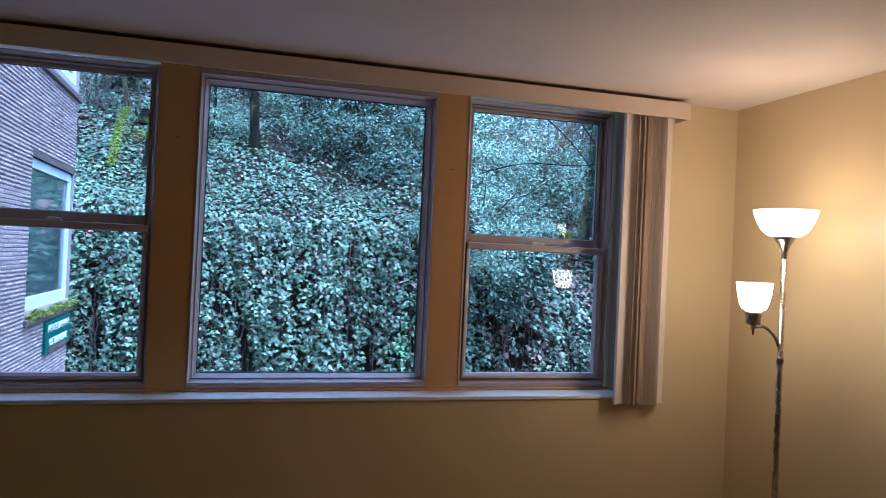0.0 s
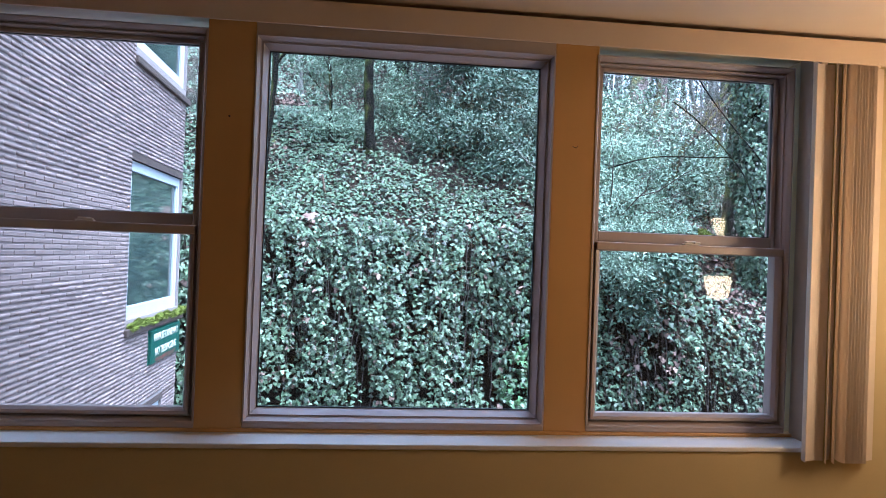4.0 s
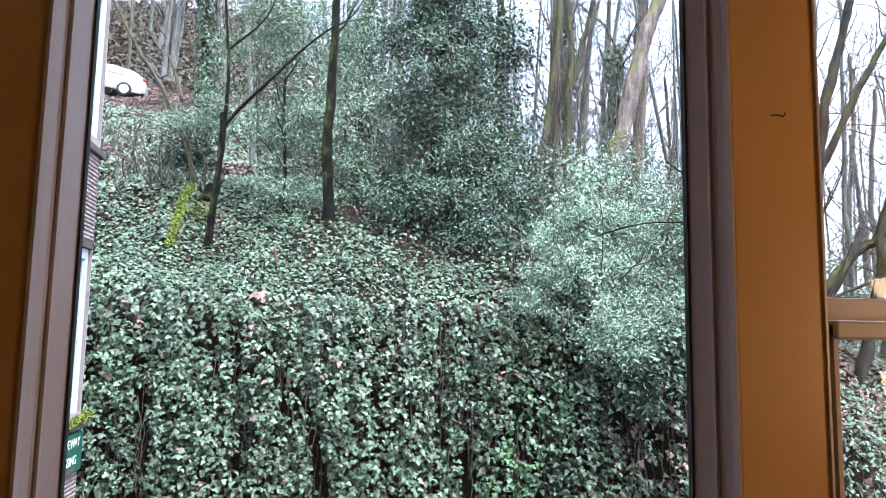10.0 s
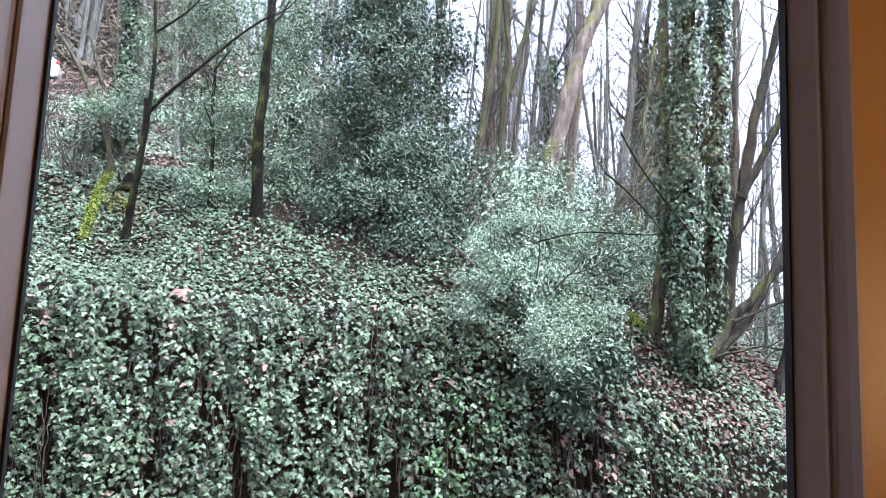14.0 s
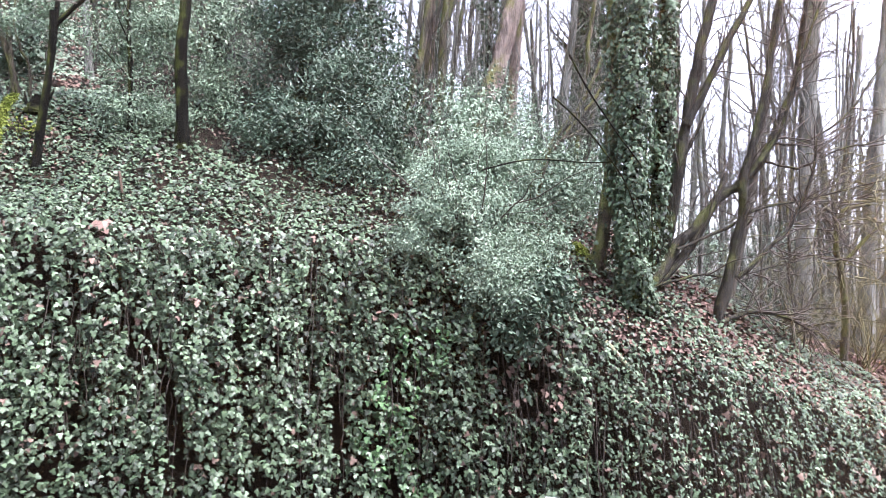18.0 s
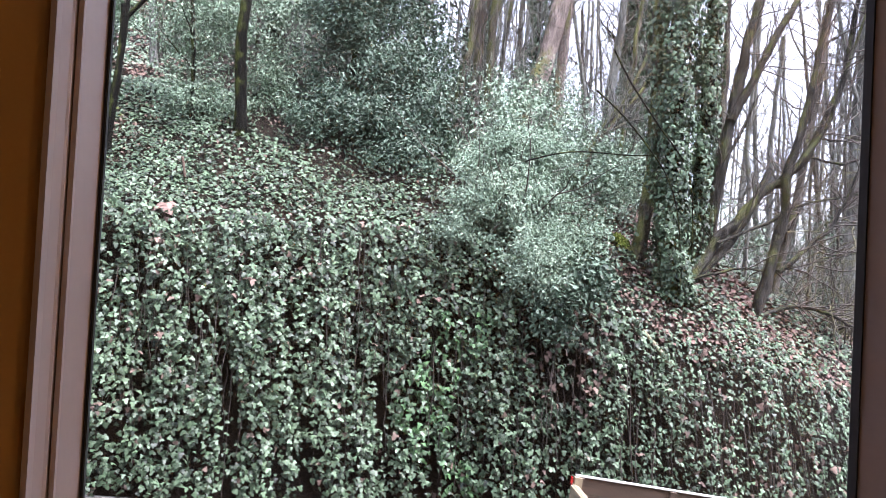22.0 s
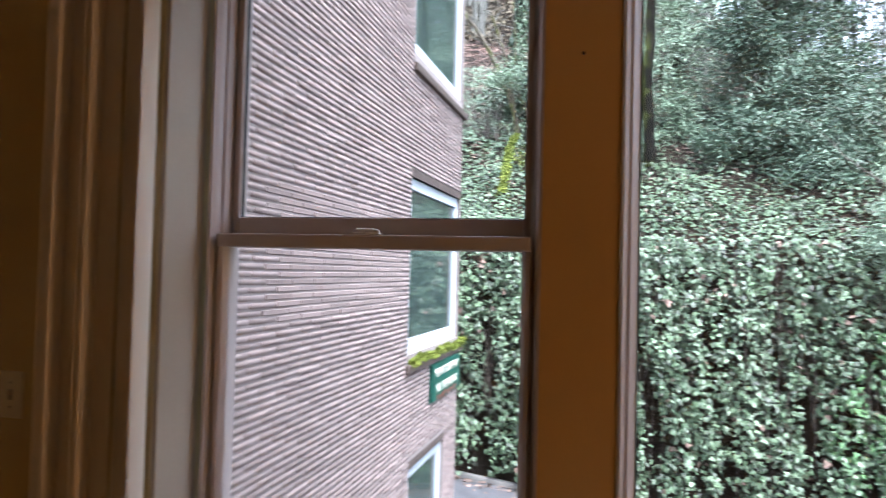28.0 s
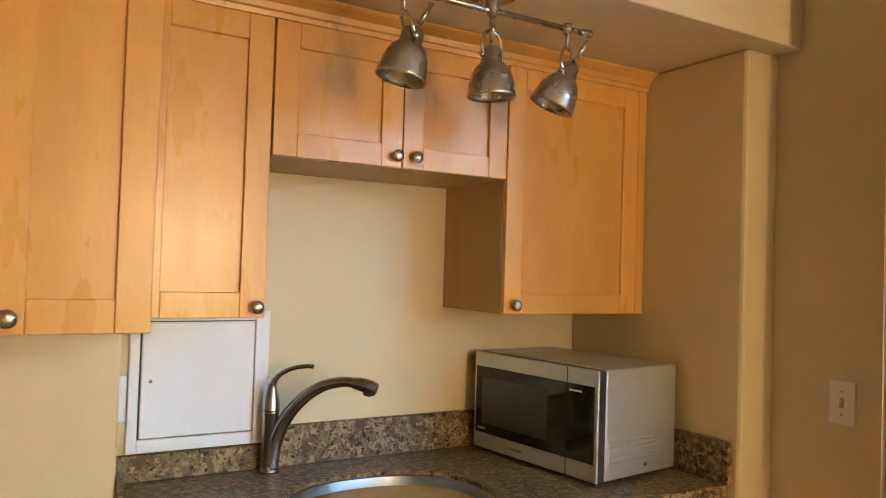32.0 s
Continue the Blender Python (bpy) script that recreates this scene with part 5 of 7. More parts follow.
def tree(label, foot, top, radius, seed, mat="bark", category="tree", bend=0.05, limbs=5, limb_from=0.35, depth=1, limb_len=2.2, top_ratio=0.55, group="", curve=(0, 0, 0), lift=0.04, limb_thick=0.4):
    """A tree from its foot to a point high on its stem."""
    r = np.random.default_rng(seed)
    foot, top = np.array(foot, float), np.array(top, float)
    foot[2] = float(ground_z(foot[0], foot[1])) - 0.15 if foot[2] is None or np.isnan(foot[2]) else foot[2]
    steps = 14
    t = np.linspace(0, 1, steps + 1)[:, None]
    line = foot + (top - foot) * t + np.array(curve) * (4 * t * (1 - t)) + np.cumsum(r.normal(0, bend * 0.25, (steps + 1, 3)), 0) * np.array([1, 1, 0.1]) * np.minimum(t * 3, 1)
    rad = radius * (1 - (1 - top_ratio) * t[:, 0])
    rad[0] *= 1.5
    rad[1] *= 1.15
    ob = thing("tree", label, category, tuple(foot), group=group)
    trunk, wood, twigs = Wood(), Wood(), Wood()
    trunk.pipe(line - foot, rad, 16, 0.085, seed)
    v, f = trunk.made()
    pydata("trunk", v, f, M[mat], "", "", smooth=True, parent=ob)
    n = 0
    for _ in range(limbs):
        k = int(r.integers(int(steps * limb_from), steps + 1))
        a = r.uniform(0, 2 * np.pi)
        way = np.array([np.cos(a), np.sin(a) * 0.8, r.uniform(0.5, 1.3)])
        grow(wood, line[k] - foot, way, limb_len * r.uniform(0.6, 1.2), rad[k] * limb_thick, depth, r, twigs, lift=lift)
        n += 1
    if wood.n:
        v, f = wood.made()
        pydata("limbs", v, f, M[mat], "", "", kind="stuff", smooth=True, parent=ob)
    if twigs.n:
        v, f = twigs.made()
        pydata("twigs", v, f, M["twig"], "", "", kind="stuff", parent=ob)
    return ob, line


def foliage(name, parent, blobs, count, size, mat, seed, shape=LEAF_OVAL, tris=OVAL_TRIS, spread=0.8, shell=0.55, hang=0.2, label="", clump=0.35, clumps=90):
    """Leaves in sprays inside ellipsoids (centre, radii), thicker towards their skin and broken up into clumps."""
    r = np.random.default_rng(seed)
    vol = np.array([b[1][0] * b[1][1] * b[1][2] for b in blobs]) ** 0.7
    pick = r.choice(len(blobs), clumps, p=vol / vol.sum())
    cen, rad = np.array([b[0] for b in blobs], float), np.array([b[1] for b in blobs], float)
    d = r.normal(0, 1, (clumps, 3))
    d /= np.linalg.norm(d, axis=1)[:, None]
    q = r.uniform(shell, 1.0, clumps)[:, None] * (1 + 0.16 * r.normal(0, 1, clumps))[:, None]
    mid = cen[pick] + d * q * rad[pick]
    which = r.integers(0, clumps, count)
    off = r.normal(0, 1, (count, 3)) * clump * np.array([1, 1, 0.6])
    p = mid[which] + off
    nrm = d[which] * 0.7 + np.array([0, -0.25, 0.55])
    v, f = leaf_cloud(p, nrm, size, spread, shape, tris, hang, seed + 1)
    return pydata(name, v, f, M[mat], label, "", kind="stuff", parent=parent)




def at(x, y, dz=0.0):
    return (x, y, float(ground_z(x, y)) + dz)


# forked sapling with the mossy foot
sap = thing("sapling", "slim dark forked sapling with moss on its stem", "tree", at(-2.24, 13.1, -0.1))
w, tw = Wood(), Wood()
f0 = np.array(sap.location)
stem = np.array([(-2.26, 13.1, f0[2]), (-2.22, 13.1, 3.5), (-2.18, 13.1, 4.02), (-2.10, 13.1, 5.01), (-2.09, 13.1, 5.5), (-2.11, 13.1, 5.76)])
w.pipe(np.array(soft(stem, 4)) - f0, np.interp(np.linspace(0, 5, 21), range(6), [0.095, 0.07, 0.064, 0.058, 0.062, 0.05]), 12, 0.09, 3)
v, f = w.made()
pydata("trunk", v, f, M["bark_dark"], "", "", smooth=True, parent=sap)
w = Wood()
r0 = np.random.default_rng(11)
limbs_ = ([(-2.06, 13.1, 5.5), (-2.04, 13.1, 6.0), (-2.04, 13.1, 6.59), (-2.12, 13.1, 7.62), (-2.24, 13.1, 9.03), (-2.25, 13.1, 10.4)],
          [(-2.06, 13.1, 5.52), (-1.74, 13.05, 5.91), (-1.23, 12.95, 6.43), (-0.71, 12.9, 7.0), (-0.18, 12.85, 7.48), (0.26, 12.8, 7.76), (0.6, 12.8, 8.3)],
          [(-2.05, 13.1, 7.05), (-1.61, 13.05, 7.44), (-1.3, 13.0, 7.82), (-1.11, 13.0, 8.44)])
for pts, r1, r2 in zip(limbs_, (0.045, 0.042, 0.028), (0.012, 0.010, 0.008)):
    line = np.array(soft(pts, 4)) - f0
    w.pipe(line, np.linspace(r1, r2, len(line)), 7)
    for _ in range(7):
        k = int(r0.integers(3, len(line) - 1))
        tw.pipe(wander(line[k], (line[k] - line[k - 1]) * 6 + r0.normal(0, 0.7, 3), r0.uniform(0.5, 1.5), 6, r0, 0.2), np.linspace(0.011, 0.004, 7), 4)
v, f = w.made()
pydata("limbs", v, f, M["bark_dark"], "", "", kind="stuff", smooth=True, parent=sap)
v, f = tw.made()
pydata("twigs", v, f, M["twig"], "", "", kind="stuff", parent=sap)

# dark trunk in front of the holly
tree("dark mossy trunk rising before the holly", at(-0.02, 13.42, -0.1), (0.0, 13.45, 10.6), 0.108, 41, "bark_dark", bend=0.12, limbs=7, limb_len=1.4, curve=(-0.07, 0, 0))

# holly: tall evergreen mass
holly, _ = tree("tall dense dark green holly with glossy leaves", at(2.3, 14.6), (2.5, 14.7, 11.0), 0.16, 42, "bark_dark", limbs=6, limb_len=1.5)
hb = holly.location
foliage("crown", holly, [(Vector(c) - hb, q) for c, q in (((2.3, 14.3, 5.4), (1.45, 1.2, 1.7)), ((2.2, 14.4, 7.6), (1.35, 1.2, 1.7)), ((2.5, 14.6, 9.8), (1.2, 1.1, 1.8)), ((2.4, 13.4, 4.1), (1.7, 0.9, 0.9)), ((3.4, 13.4, 4.3), (0.9, 0.8, 1.3)), ((3.2, 12.7, 3.4), (0.9, 0.6, 0.6)), ((3.4, 14.2, 5.0), (1.0, 1.0, 1.6)))],
        84000, 0.082, "holly", 43, clump=0.19, clumps=700, shell=0.5)

under, _ = tree("thin-stemmed evergreen bush with small green leaves", at(-0.9, 13.9), (-1.0, 13.9, 6.8), 0.05, 44, "bark_dark", limbs=10, limb_len=1.2)
ub = under.location
foliage("crown", under, [(Vector(c) - ub, q) for c, q in (((-0.95, 14.1, 4.4), (0.95, 0.6, 0.8)), ((-0.2, 14.2, 4.3), (0.9, 0.5, 0.6)), ((-1.0, 14.2, 5.9), (1.0, 0.7, 1.2)), ((-0.3, 14.3, 6.2), (0.8, 0.5, 1.2)), ((-1.1, 14.5, 8.3), (1.3, 0.8, 1.5)), ((0.6, 14.6, 5.0), (0.7, 0.7, 1.6)), ((0.3, 14.6, 8.0), (0.8, 0.6, 1.6)), ((-2.3, 14.3, 6.2), (0.55, 0.4, 0.7)), ((-3.1, 14.5, 5.9), (0.7, 0.4, 0.35)), ((-2.2, 14.4, 7.4), (0.6, 0.4, 0.8)))],
        38000, 0.064, "privet", 45, clump=0.18, clumps=480, shell=0.15)

holly2, _ = tree("further dark evergreen behind the holly", at(4.4, 17.5), (4.5, 17.5, 12.0), 0.15, 46, "bark_dark", limbs=5)
hb = holly2.location
foliage("crown", holly2, [(Vector(c) - hb, q) for c, q in (((4.3, 17.2, 6.0), (1.3, 1.1, 2.0)), ((4.4, 17.4, 9.0), (1.1, 1.0, 2.2)))], 9000, 0.14, "holly", 47, clump=0.25, clumps=220, shell=0.3)

# pale shrub leaning over the bank
bush = thing("shrub", "pale green arching shrub leaning over the ivy bank", "shrub", at(4.4, 10.9))
bb = bush.location
rb = np.random.default_rng(51)
w = Wood()
for _ in range(26):
    a = rb.uniform(0, 2 * np.pi)
    w.pipe(wander((rb.normal(0, 0.25), rb.normal(0, 0.2), 0), (np.cos(a) * 0.9, np.sin(a) * 0.6 - 0.15, 1.2), rb.uniform(1.3, 2.9), 9, rb, 0.16, -0.05), np.linspace(0.018, 0.004, 10), 5)
v, f = w.made()
pydata("branches", v, f, M["twig"], "", "", kind="stuff", parent=bush)
foliage("crown", bush, [(Vector(c) - bb, q) for c, q in (((4.35, 10.7, 2.6), (1.2, 0.8, 0.95)), ((4.4, 11.0, 3.4), (0.85, 0.6, 0.6)), ((5.3, 10.6, 2.0), (0.95, 0.7, 0.8)), ((4.6, 9.9, 1.5), (0.75, 0.5, 0.7)), ((3.4, 10.7, 2.1), (0.55, 0.5, 0.4)), ((5.0, 11.2, 3.6), (0.7, 0.6, 0.5)))],
        50000, 0.058, "shrub", 52, clump=0.13, clumps=420, shell=0.3, spread=1.0)
foliage("under_leaves", bush, [(Vector(c) - bb, q) for c, q in (((4.8, 9.6, 0.9), (0.5, 0.3, 0.6)), ((5.4, 9.7, 1.4), (0.6, 0.4, 0.4)))], 2200, 0.11, "holly", 53, clump=0.16, clumps=90, shell=0.2)

# low bushes behind, to the right of the shrub
for k, (x, y, s) in enumerate(((6.6, 13.2, 1.35), (7.6, 13.6, 0.9), (5.6, 13.4, 1.5), (8.9, 14.5, 0.9), (4.9, 13.0, 1.2), (6.2, 12.2, 1.0), (7.0, 12.0, 0.8))):
    b = thing("shrub", "thin grey-green bush on the slope behind", "shrub", at(x, y), group="bushes on the slope")
    foliage("crown", b, [(Vector((0, 0, 0.7 * s)), (1.1 * s, 0.8 * s, 0.8 * s)), (Vector((0.3, 0.2, 1.4 * s)), (0.8 * s, 0.7 * s, 0.6 * s))], 2600, 0.085, "shrub", 60 + k, clump=0.2, clumps=90, shell=0.2)

# the ivy-clad trunks on the bank
ivyt = thing("tree", "three close trunks clad in dark ivy on the bank", "tree", at(7.3, 10.2, -0.1))
ib = np.array(ivyt.location)
ri = np.random.default_rng(71)
IVY_STEMS = (([at(6.63, 10.4, -0.1), (6.77, 10.4, 2.51), (6.89, 10.4, 3.49), (6.9, 10.4, 4.97), (6.87, 10.4, 6.5), (6.85, 10.4, 9.5)], 0.10, "bark_mossy", 3600, 0.02, 3.6),
             ([at(7.12, 9.9, -0.1), (6.95, 9.9, 2.49), (6.97, 9.9, 4.38), (7.03, 9.9, 6.31), (7.08, 9.9, 9.5)], 0.115, "bark_dark", 17000, 0.12, 0.0),
             ([at(7.68, 10.3, -0.1), (7.83, 10.3, 3.55), (7.92, 10.3, 5.38), (7.97, 10.3, 7.5), (8.0, 10.3, 9.5)], 0.10, "bark_dark", 9500, 0.045, 0.0))
for n_, (pts, rr, mt, count, puff, bare) in enumerate(IVY_STEMS):
    line = np.array(soft(pts, 8))
    w = Wood()
    w.pipe(line - ib, np.linspace(rr * 1.3, rr * 0.8, len(line)), 14, 0.1, 5 + n_)
    v, f = w.made()
    pydata("trunk", v, f, M[mt], "", "", smooth=True, parent=ivyt)
    k = ri.integers(0, len(line) - 1, count)
    t = ri.uniform(0, 1, (count, 1))
    c = line[k] * (1 - t) + line[k + 1] * t
    a = ri.uniform(0, 2 * np.pi, count)
    keep = np.sin(3.1 * c[:, 2] + a) * np.sin(5.3 * c[:, 2] - 2 * a) + ri.normal(0, 0.4, count) > -0.45
    keep &= (c[:, 2] > bare) | (ri.uniform(0, 1, count) < 0.18)
    bulge = rr + 0.04 + puff * (0.55 + 0.45 * np.sin(1.7 * c[:, 2] + 2 * n_) * np.sin(a * 2 + c[:, 2])) + 0.05 * np.sin(4.1 * c[:, 2] + 3 * a) + ri.uniform(-0.05, 0.09, count)
    n3 = np.stack([np.cos(a), np.sin(a), 0.25 * np.ones(count)], 1)
    v, f = leaf_cloud((c + n3 * bulge[:, None])[keep] - ib, n3[keep], 0.072, 0.5, hang=1.0, seed=72 + n_)
    pydata("ivy_cover", v, f, M["ivy"], "dark ivy leaves round the trunk", "", kind="stuff", parent=ivyt)

# leaning and forking stems right of the ivy trunks
def limb_tree(label, foot, paths, mat="bark", seed=1, twig_n=30, twig_len=1.2):
    ob = thing("tree", label, "tree", foot)
    fb = np.array(foot)
    rr = np.random.default_rng(seed)
    w, tw = Wood(), Wood()
    first = True
    for pts, r0_, r1_ in paths:
        line = np.array(soft(pts, 6)) - fb
        q = Wood() if first else w
        q.pipe(line + np.cumsum(rr.normal(0, 0.012, line.shape), 0), np.linspace(r0_, r1_, len(line)), 12, 0.09, seed)
        if first:
            v, f = q.made()
            pydata("trunk", v, f, M[mat], "", "", smooth=True, parent=ob)
            first = False
        for _ in range(twig_n):
            k = int(rr.integers(len(line) // 4, len(line) - 1))
            d = line[k + 1] - line[k]
            way = d / np.linalg.norm(d) + rr.normal(0, 0.7, 3)
            sub = wander(line[k], way, twig_len * rr.uniform(0.5, 1.5), 7, rr, 0.2, 0.02)
            tw.pipe(sub, np.linspace(0.014, 0.004, 8), 4)
            for _ in range(2):
                j = int(rr.integers(2, 7))
                tw.pipe(wander(sub[j], sub[j] - sub[j - 1] + rr.normal(0, 0.1, 3), 0.5 * twig_len * rr.uniform(0.4, 1.2), 5, rr, 0.25, 0.02), np.linspace(0.007, 0.003, 6), 3)
    if w.n:
        v, f = w.made()
        pydata("limbs", v, f, M[mat], "", "", kind="stuff", smooth=True, parent=ob)
    v, f = tw.made()
    # twigs past y = 12 take the bark colour with haze painted in
    pydata("twigs", v, f, M["bark_hazed" if foot[1] > 12 else "twig"], "", "", kind="stuff", parent=ob)
    return ob


limb_tree("leaning bare tree growing beside the ivy trunks", at(7.98, 10.5, -0.1),
          [([at(7.98, 10.5, -0.1), (8.34, 10.5, 3.21), (8.58, 10.5, 4.47), (8.84, 10.5, 5.76), (9.15, 10.5, 6.87), (9.9, 10.5, 9.4)], 0.125, 0.07),
           ([(8.56, 10.5, 4.4), (9.21, 10.5, 5.7), (9.96, 10.5, 7.0), (10.9, 10.5, 8.8)], 0.08, 0.04)], "bark_wet", 81, 34, 1.3)
limb_tree("long curved bare limb rising from the foot of the ivy trunks", at(7.55, 10.1, 0.2),
          [([at(7.55, 10.1, 0.1), (8.15, 10.15, 2.22), (8.58, 10.15, 2.57), (9.02, 10.15, 3.05), (9.46, 10.15, 3.39), (9.92, 10.15, 3.9), (10.45, 10.15, 4.8), (10.76, 10.15, 5.6), (11.05, 10.15, 7.5)], 0.105, 0.045),
           ([at(7.68, 10.1, 0.1), (8.35, 10.1, 2.16), (8.7, 10.1, 2.78), (9.08, 10.1, 3.52)], 0.08, 0.05),
           ([(8.0, 10.0, 2.14), (9.12, 10.0, 2.58), (9.64, 10.0, 2.85), (10.85, 10.0, 3.14), (12.0, 10.0, 3.42), (13.4, 10.0, 3.74)], 0.03, 0.012),
           ([(9.9, 10.1, 3.85), (10.6, 10.0, 3.75), (11.55, 10.0, 4.13), (12.29, 10.0, 4.33), (13.4, 10.0, 4.63)], 0.026, 0.01),
           ([(10.1, 10.1, 4.2), (10.56, 10.0, 4.13), (11.55, 10.0, 4.51), (12.14, 10.0, 5.18), (12.98, 10.0, 6.18)], 0.026, 0.01),
           ([at(7.5, 10.0, 0.15), (8.3, 10.0, 1.68), (9.26, 10.0, 1.70), (10.58, 10.0, 1.92), (11.57, 10.0, 2.17)], 0.024, 0.009)], "bark_wet", 85, 13, 1.1)
limb_tree("crooked mossy tree on the leaf-strewn slope", at(8.78, 9.9, -0.1),
          [([at(8.78, 9.9, -0.1), (9.04, 9.9, 1.79), (9.29, 9.9, 2.6), (9.43, 9.9, 3.42), (9.68, 9.9, 4.26), (10.0, 9.9, 5.54), (10.25, 9.9, 6.84), (10.6, 9.9, 9.2)], 0.10, 0.045),
           ([(8.85, 9.85, 0.9), (9.64, 9.85, 1.09), (10.43, 9.85, 0.97), (10.98, 9.85, 0.7)], 0.04, 0.015),
           ([(9.25, 9.9, 1.7), (9.94, 9.9, 2.23), (10.47, 9.9, 2.66), (10.88, 9.9, 3.42), (11.1, 9.9, 4.3)], 0.045, 0.02),
           ([(9.45, 9.9, 3.5), (10.1, 9.8, 4.4), (10.5, 9.8, 5.6), (11.0, 9.8, 6.9)], 0.05, 0.025)], "bark_wet", 82, 40, 1.3)
limb_tree("tall grey tree at the far end of the bank", at(15.1, 14.0, -0.1),
          [([at(15.1, 14, -0.1), (15.31, 14, 4.62), (15.41, 14, 6.86), (15.47, 14, 9.12), (15.5, 14, 12)], 0.22, 0.15), ([(15.47, 14, 8.2), (15.8, 13.9, 9.2), (16.3, 13.8, 10.6)], 0.12, 0.07),
           ([(15.4, 14, 6.0), (14.6, 13.8, 7.2), (13.9, 13.6, 8.8)], 0.06, 0.03)], "bark_hazed", 83, 44, 1.7)
limb_tree("faint grey trunk beyond the drooping twigs", at(18.6, 15.0, -0.1),
          [([at(18.6, 15, -0.1), (18.95, 15, 4.54), (19.19, 15, 6.72), (19.51, 15, 8.77), (19.8, 15, 11.5)], 0.24, 0.14)], "bark_hazed", 86, 36, 1.8)
limb_tree("bare tree with drooping twigs at the end of the drive", at(12.6, 10.6, -0.1),
          [([at(12.6, 10.6, -0.1), (12.5, 10.5, 1.5), (12.1, 10.4, 2.5), (12.3, 10.4, 3.2), (12.9, 10.3, 3.4)], 0.08, 0.03), ([(12.3, 10.5, 2.2), (12.0, 10.3, 2.9), (11.6, 10.2, 3.0), (11.2, 10.1, 2.2)], 0.035, 0.012),
           ([(12.4, 10.5, 2.0), (13.3, 10.2, 2.9), (14.0, 10.0, 2.7), (14.4, 9.9, 1.8)], 0.04, 0.012)], "bark_mossy", 84, 22, 1.2)

# leaning stems behind the shrub
limb_tree("thick leaning reddish trunk with green moss and a split crown", at(6.2, 15.2, -0.1),
          [([at(6.2, 15.2, -0.1), (6.37, 15.2, 4.58), (6.71, 15.2, 5.98), (7.01, 15.2, 7.27), (7.4, 15.2, 8.74), (7.71, 15.2, 9.66), (8.26, 15.2, 10.76), (9.3, 15.2, 13)], 0.24, 0.15),
           ([(7.15, 15.2, 7.8), (7.7, 15.2, 9.21), (7.95, 15.2, 10.43), (8.1, 15.2, 12.5)], 0.15, 0.09)], "bark_red", 90, 26, 1.6)
limb_tree("straight reddish-grey trunk on the slope", at(7.5, 15.8, -0.1),
          [([at(7.5, 15.8, -0.1), (7.72, 15.8, 6.92), (7.83, 15.8, 9.17), (7.8, 15.8, 12)], 0.15, 0.1)], "bark_red", 91, 30, 1.6)
limb_tree("slim trunk sheathed in yellow-green moss", at(5.1, 16.5, -0.1),
          [([at(5.1, 16.5, -0.1), (5.23, 16.5, 5.46), (5.42, 16.5, 6.8), (5.69, 16.5, 8.79), (5.83, 16.5, 10.84), (5.9, 16.5, 13)], 0.1, 0.07)], "bark_mossy", 92, 22, 1.5)
limb_tree("upright trunk hung with bare grey vines", at(5.8, 17, -0.1),
          [([at(5.8, 17, -0.1), (5.87, 17.0, 7.9), (5.9, 17.0, 11.09), (5.95, 17, 13)], 0.12, 0.10)] +
          [([(5.8 + dx, 16.82, 4.6), (5.84 - dx, 16.8, 6.4), (5.9 + dx, 16.82, 8.6), (5.88 - dx, 16.82, 11)], 0.025, 0.02) for dx in (-0.1, 0.06, 0.12)], "bark_red", 93, 12, 1.4)
limb_tree("mossy forked trunk on the slope", at(5.95, 16.5, -0.1),
          [([at(5.95, 16.5, -0.1), (6.07, 16.5, 7.75), (6.14, 16.5, 8.83), (5.98, 16.5, 10.85), (5.7, 16.5, 13)], 0.10, 0.07),
           ([(6.13, 16.5, 8.0), (6.5, 16.5, 9.33), (6.74, 16.5, 10.46), (7.1, 16.5, 12.4)], 0.1, 0.05)], "bark_mossy", 94, 26, 1.5)
limb_tree("slender bare stem on the slope", at(5.8, 15.5, -0.1),
          [([at(5.8, 15.5, -0.1), (5.96, 15.5, 6.0), (6.22, 15.5, 8.17), (6.42, 15.5, 9.81), (6.5, 15.5, 12)], 0.055, 0.035)], "bark", 95, 26, 1.3)
limb_tree("pair of mossy slanting stems on the slope", at(6.5, 12.5, -0.1),
          [([at(6.4, 12.5, -0.1), (6.65, 12.5, 3.75), (7.21, 12.5, 4.65), (7.72, 12.5, 5.46), (8.08, 12.5, 6.21), (8.7, 12.5, 7.8)], 0.07, 0.04),
           ([at(6.5, 12.3, -0.1), (6.66, 12.3, 3.83), (7.22, 12.3, 4.5), (7.86, 12.3, 5.2), (8.5, 12.3, 6.2)], 0.055, 0.03),
           ([(7.0, 12.3, 4.3), (7.61, 12.3, 4.64), (8.1, 12.3, 4.72)], 0.03, 0.012)], "bark_mossy", 96, 22, 1.2)
limb_tree("clump of thin leaning mossy stems by the rotten stump", at(-2.75, 15.0, -0.1),
          [([at(-2.75, 15.0, -0.1), (-3.03, 15.0, 5.49), (-3.43, 15.0, 6.45), (-3.76, 15.0, 7.12), (-4.21, 15.0, 7.83), (-4.7, 15.0, 8.9)], 0.055, 0.03),
           ([at(-2.9, 15.0, -0.05), (-3.05, 15.0, 5.9), (-3.19, 15.0, 6.48), (-3.36, 15.0, 7.0), (-3.6, 15.0, 7.64)], 0.045, 0.03),
           ([at(-2.6, 15.0, -0.05), (-2.70, 15.0, 5.28), (-2.95, 15.0, 5.9), (-3.0, 15.0, 6.9), (-3.1, 15.0, 8.6)], 0.03, 0.012)], "bark_mossy", 97, 9, 0.9)
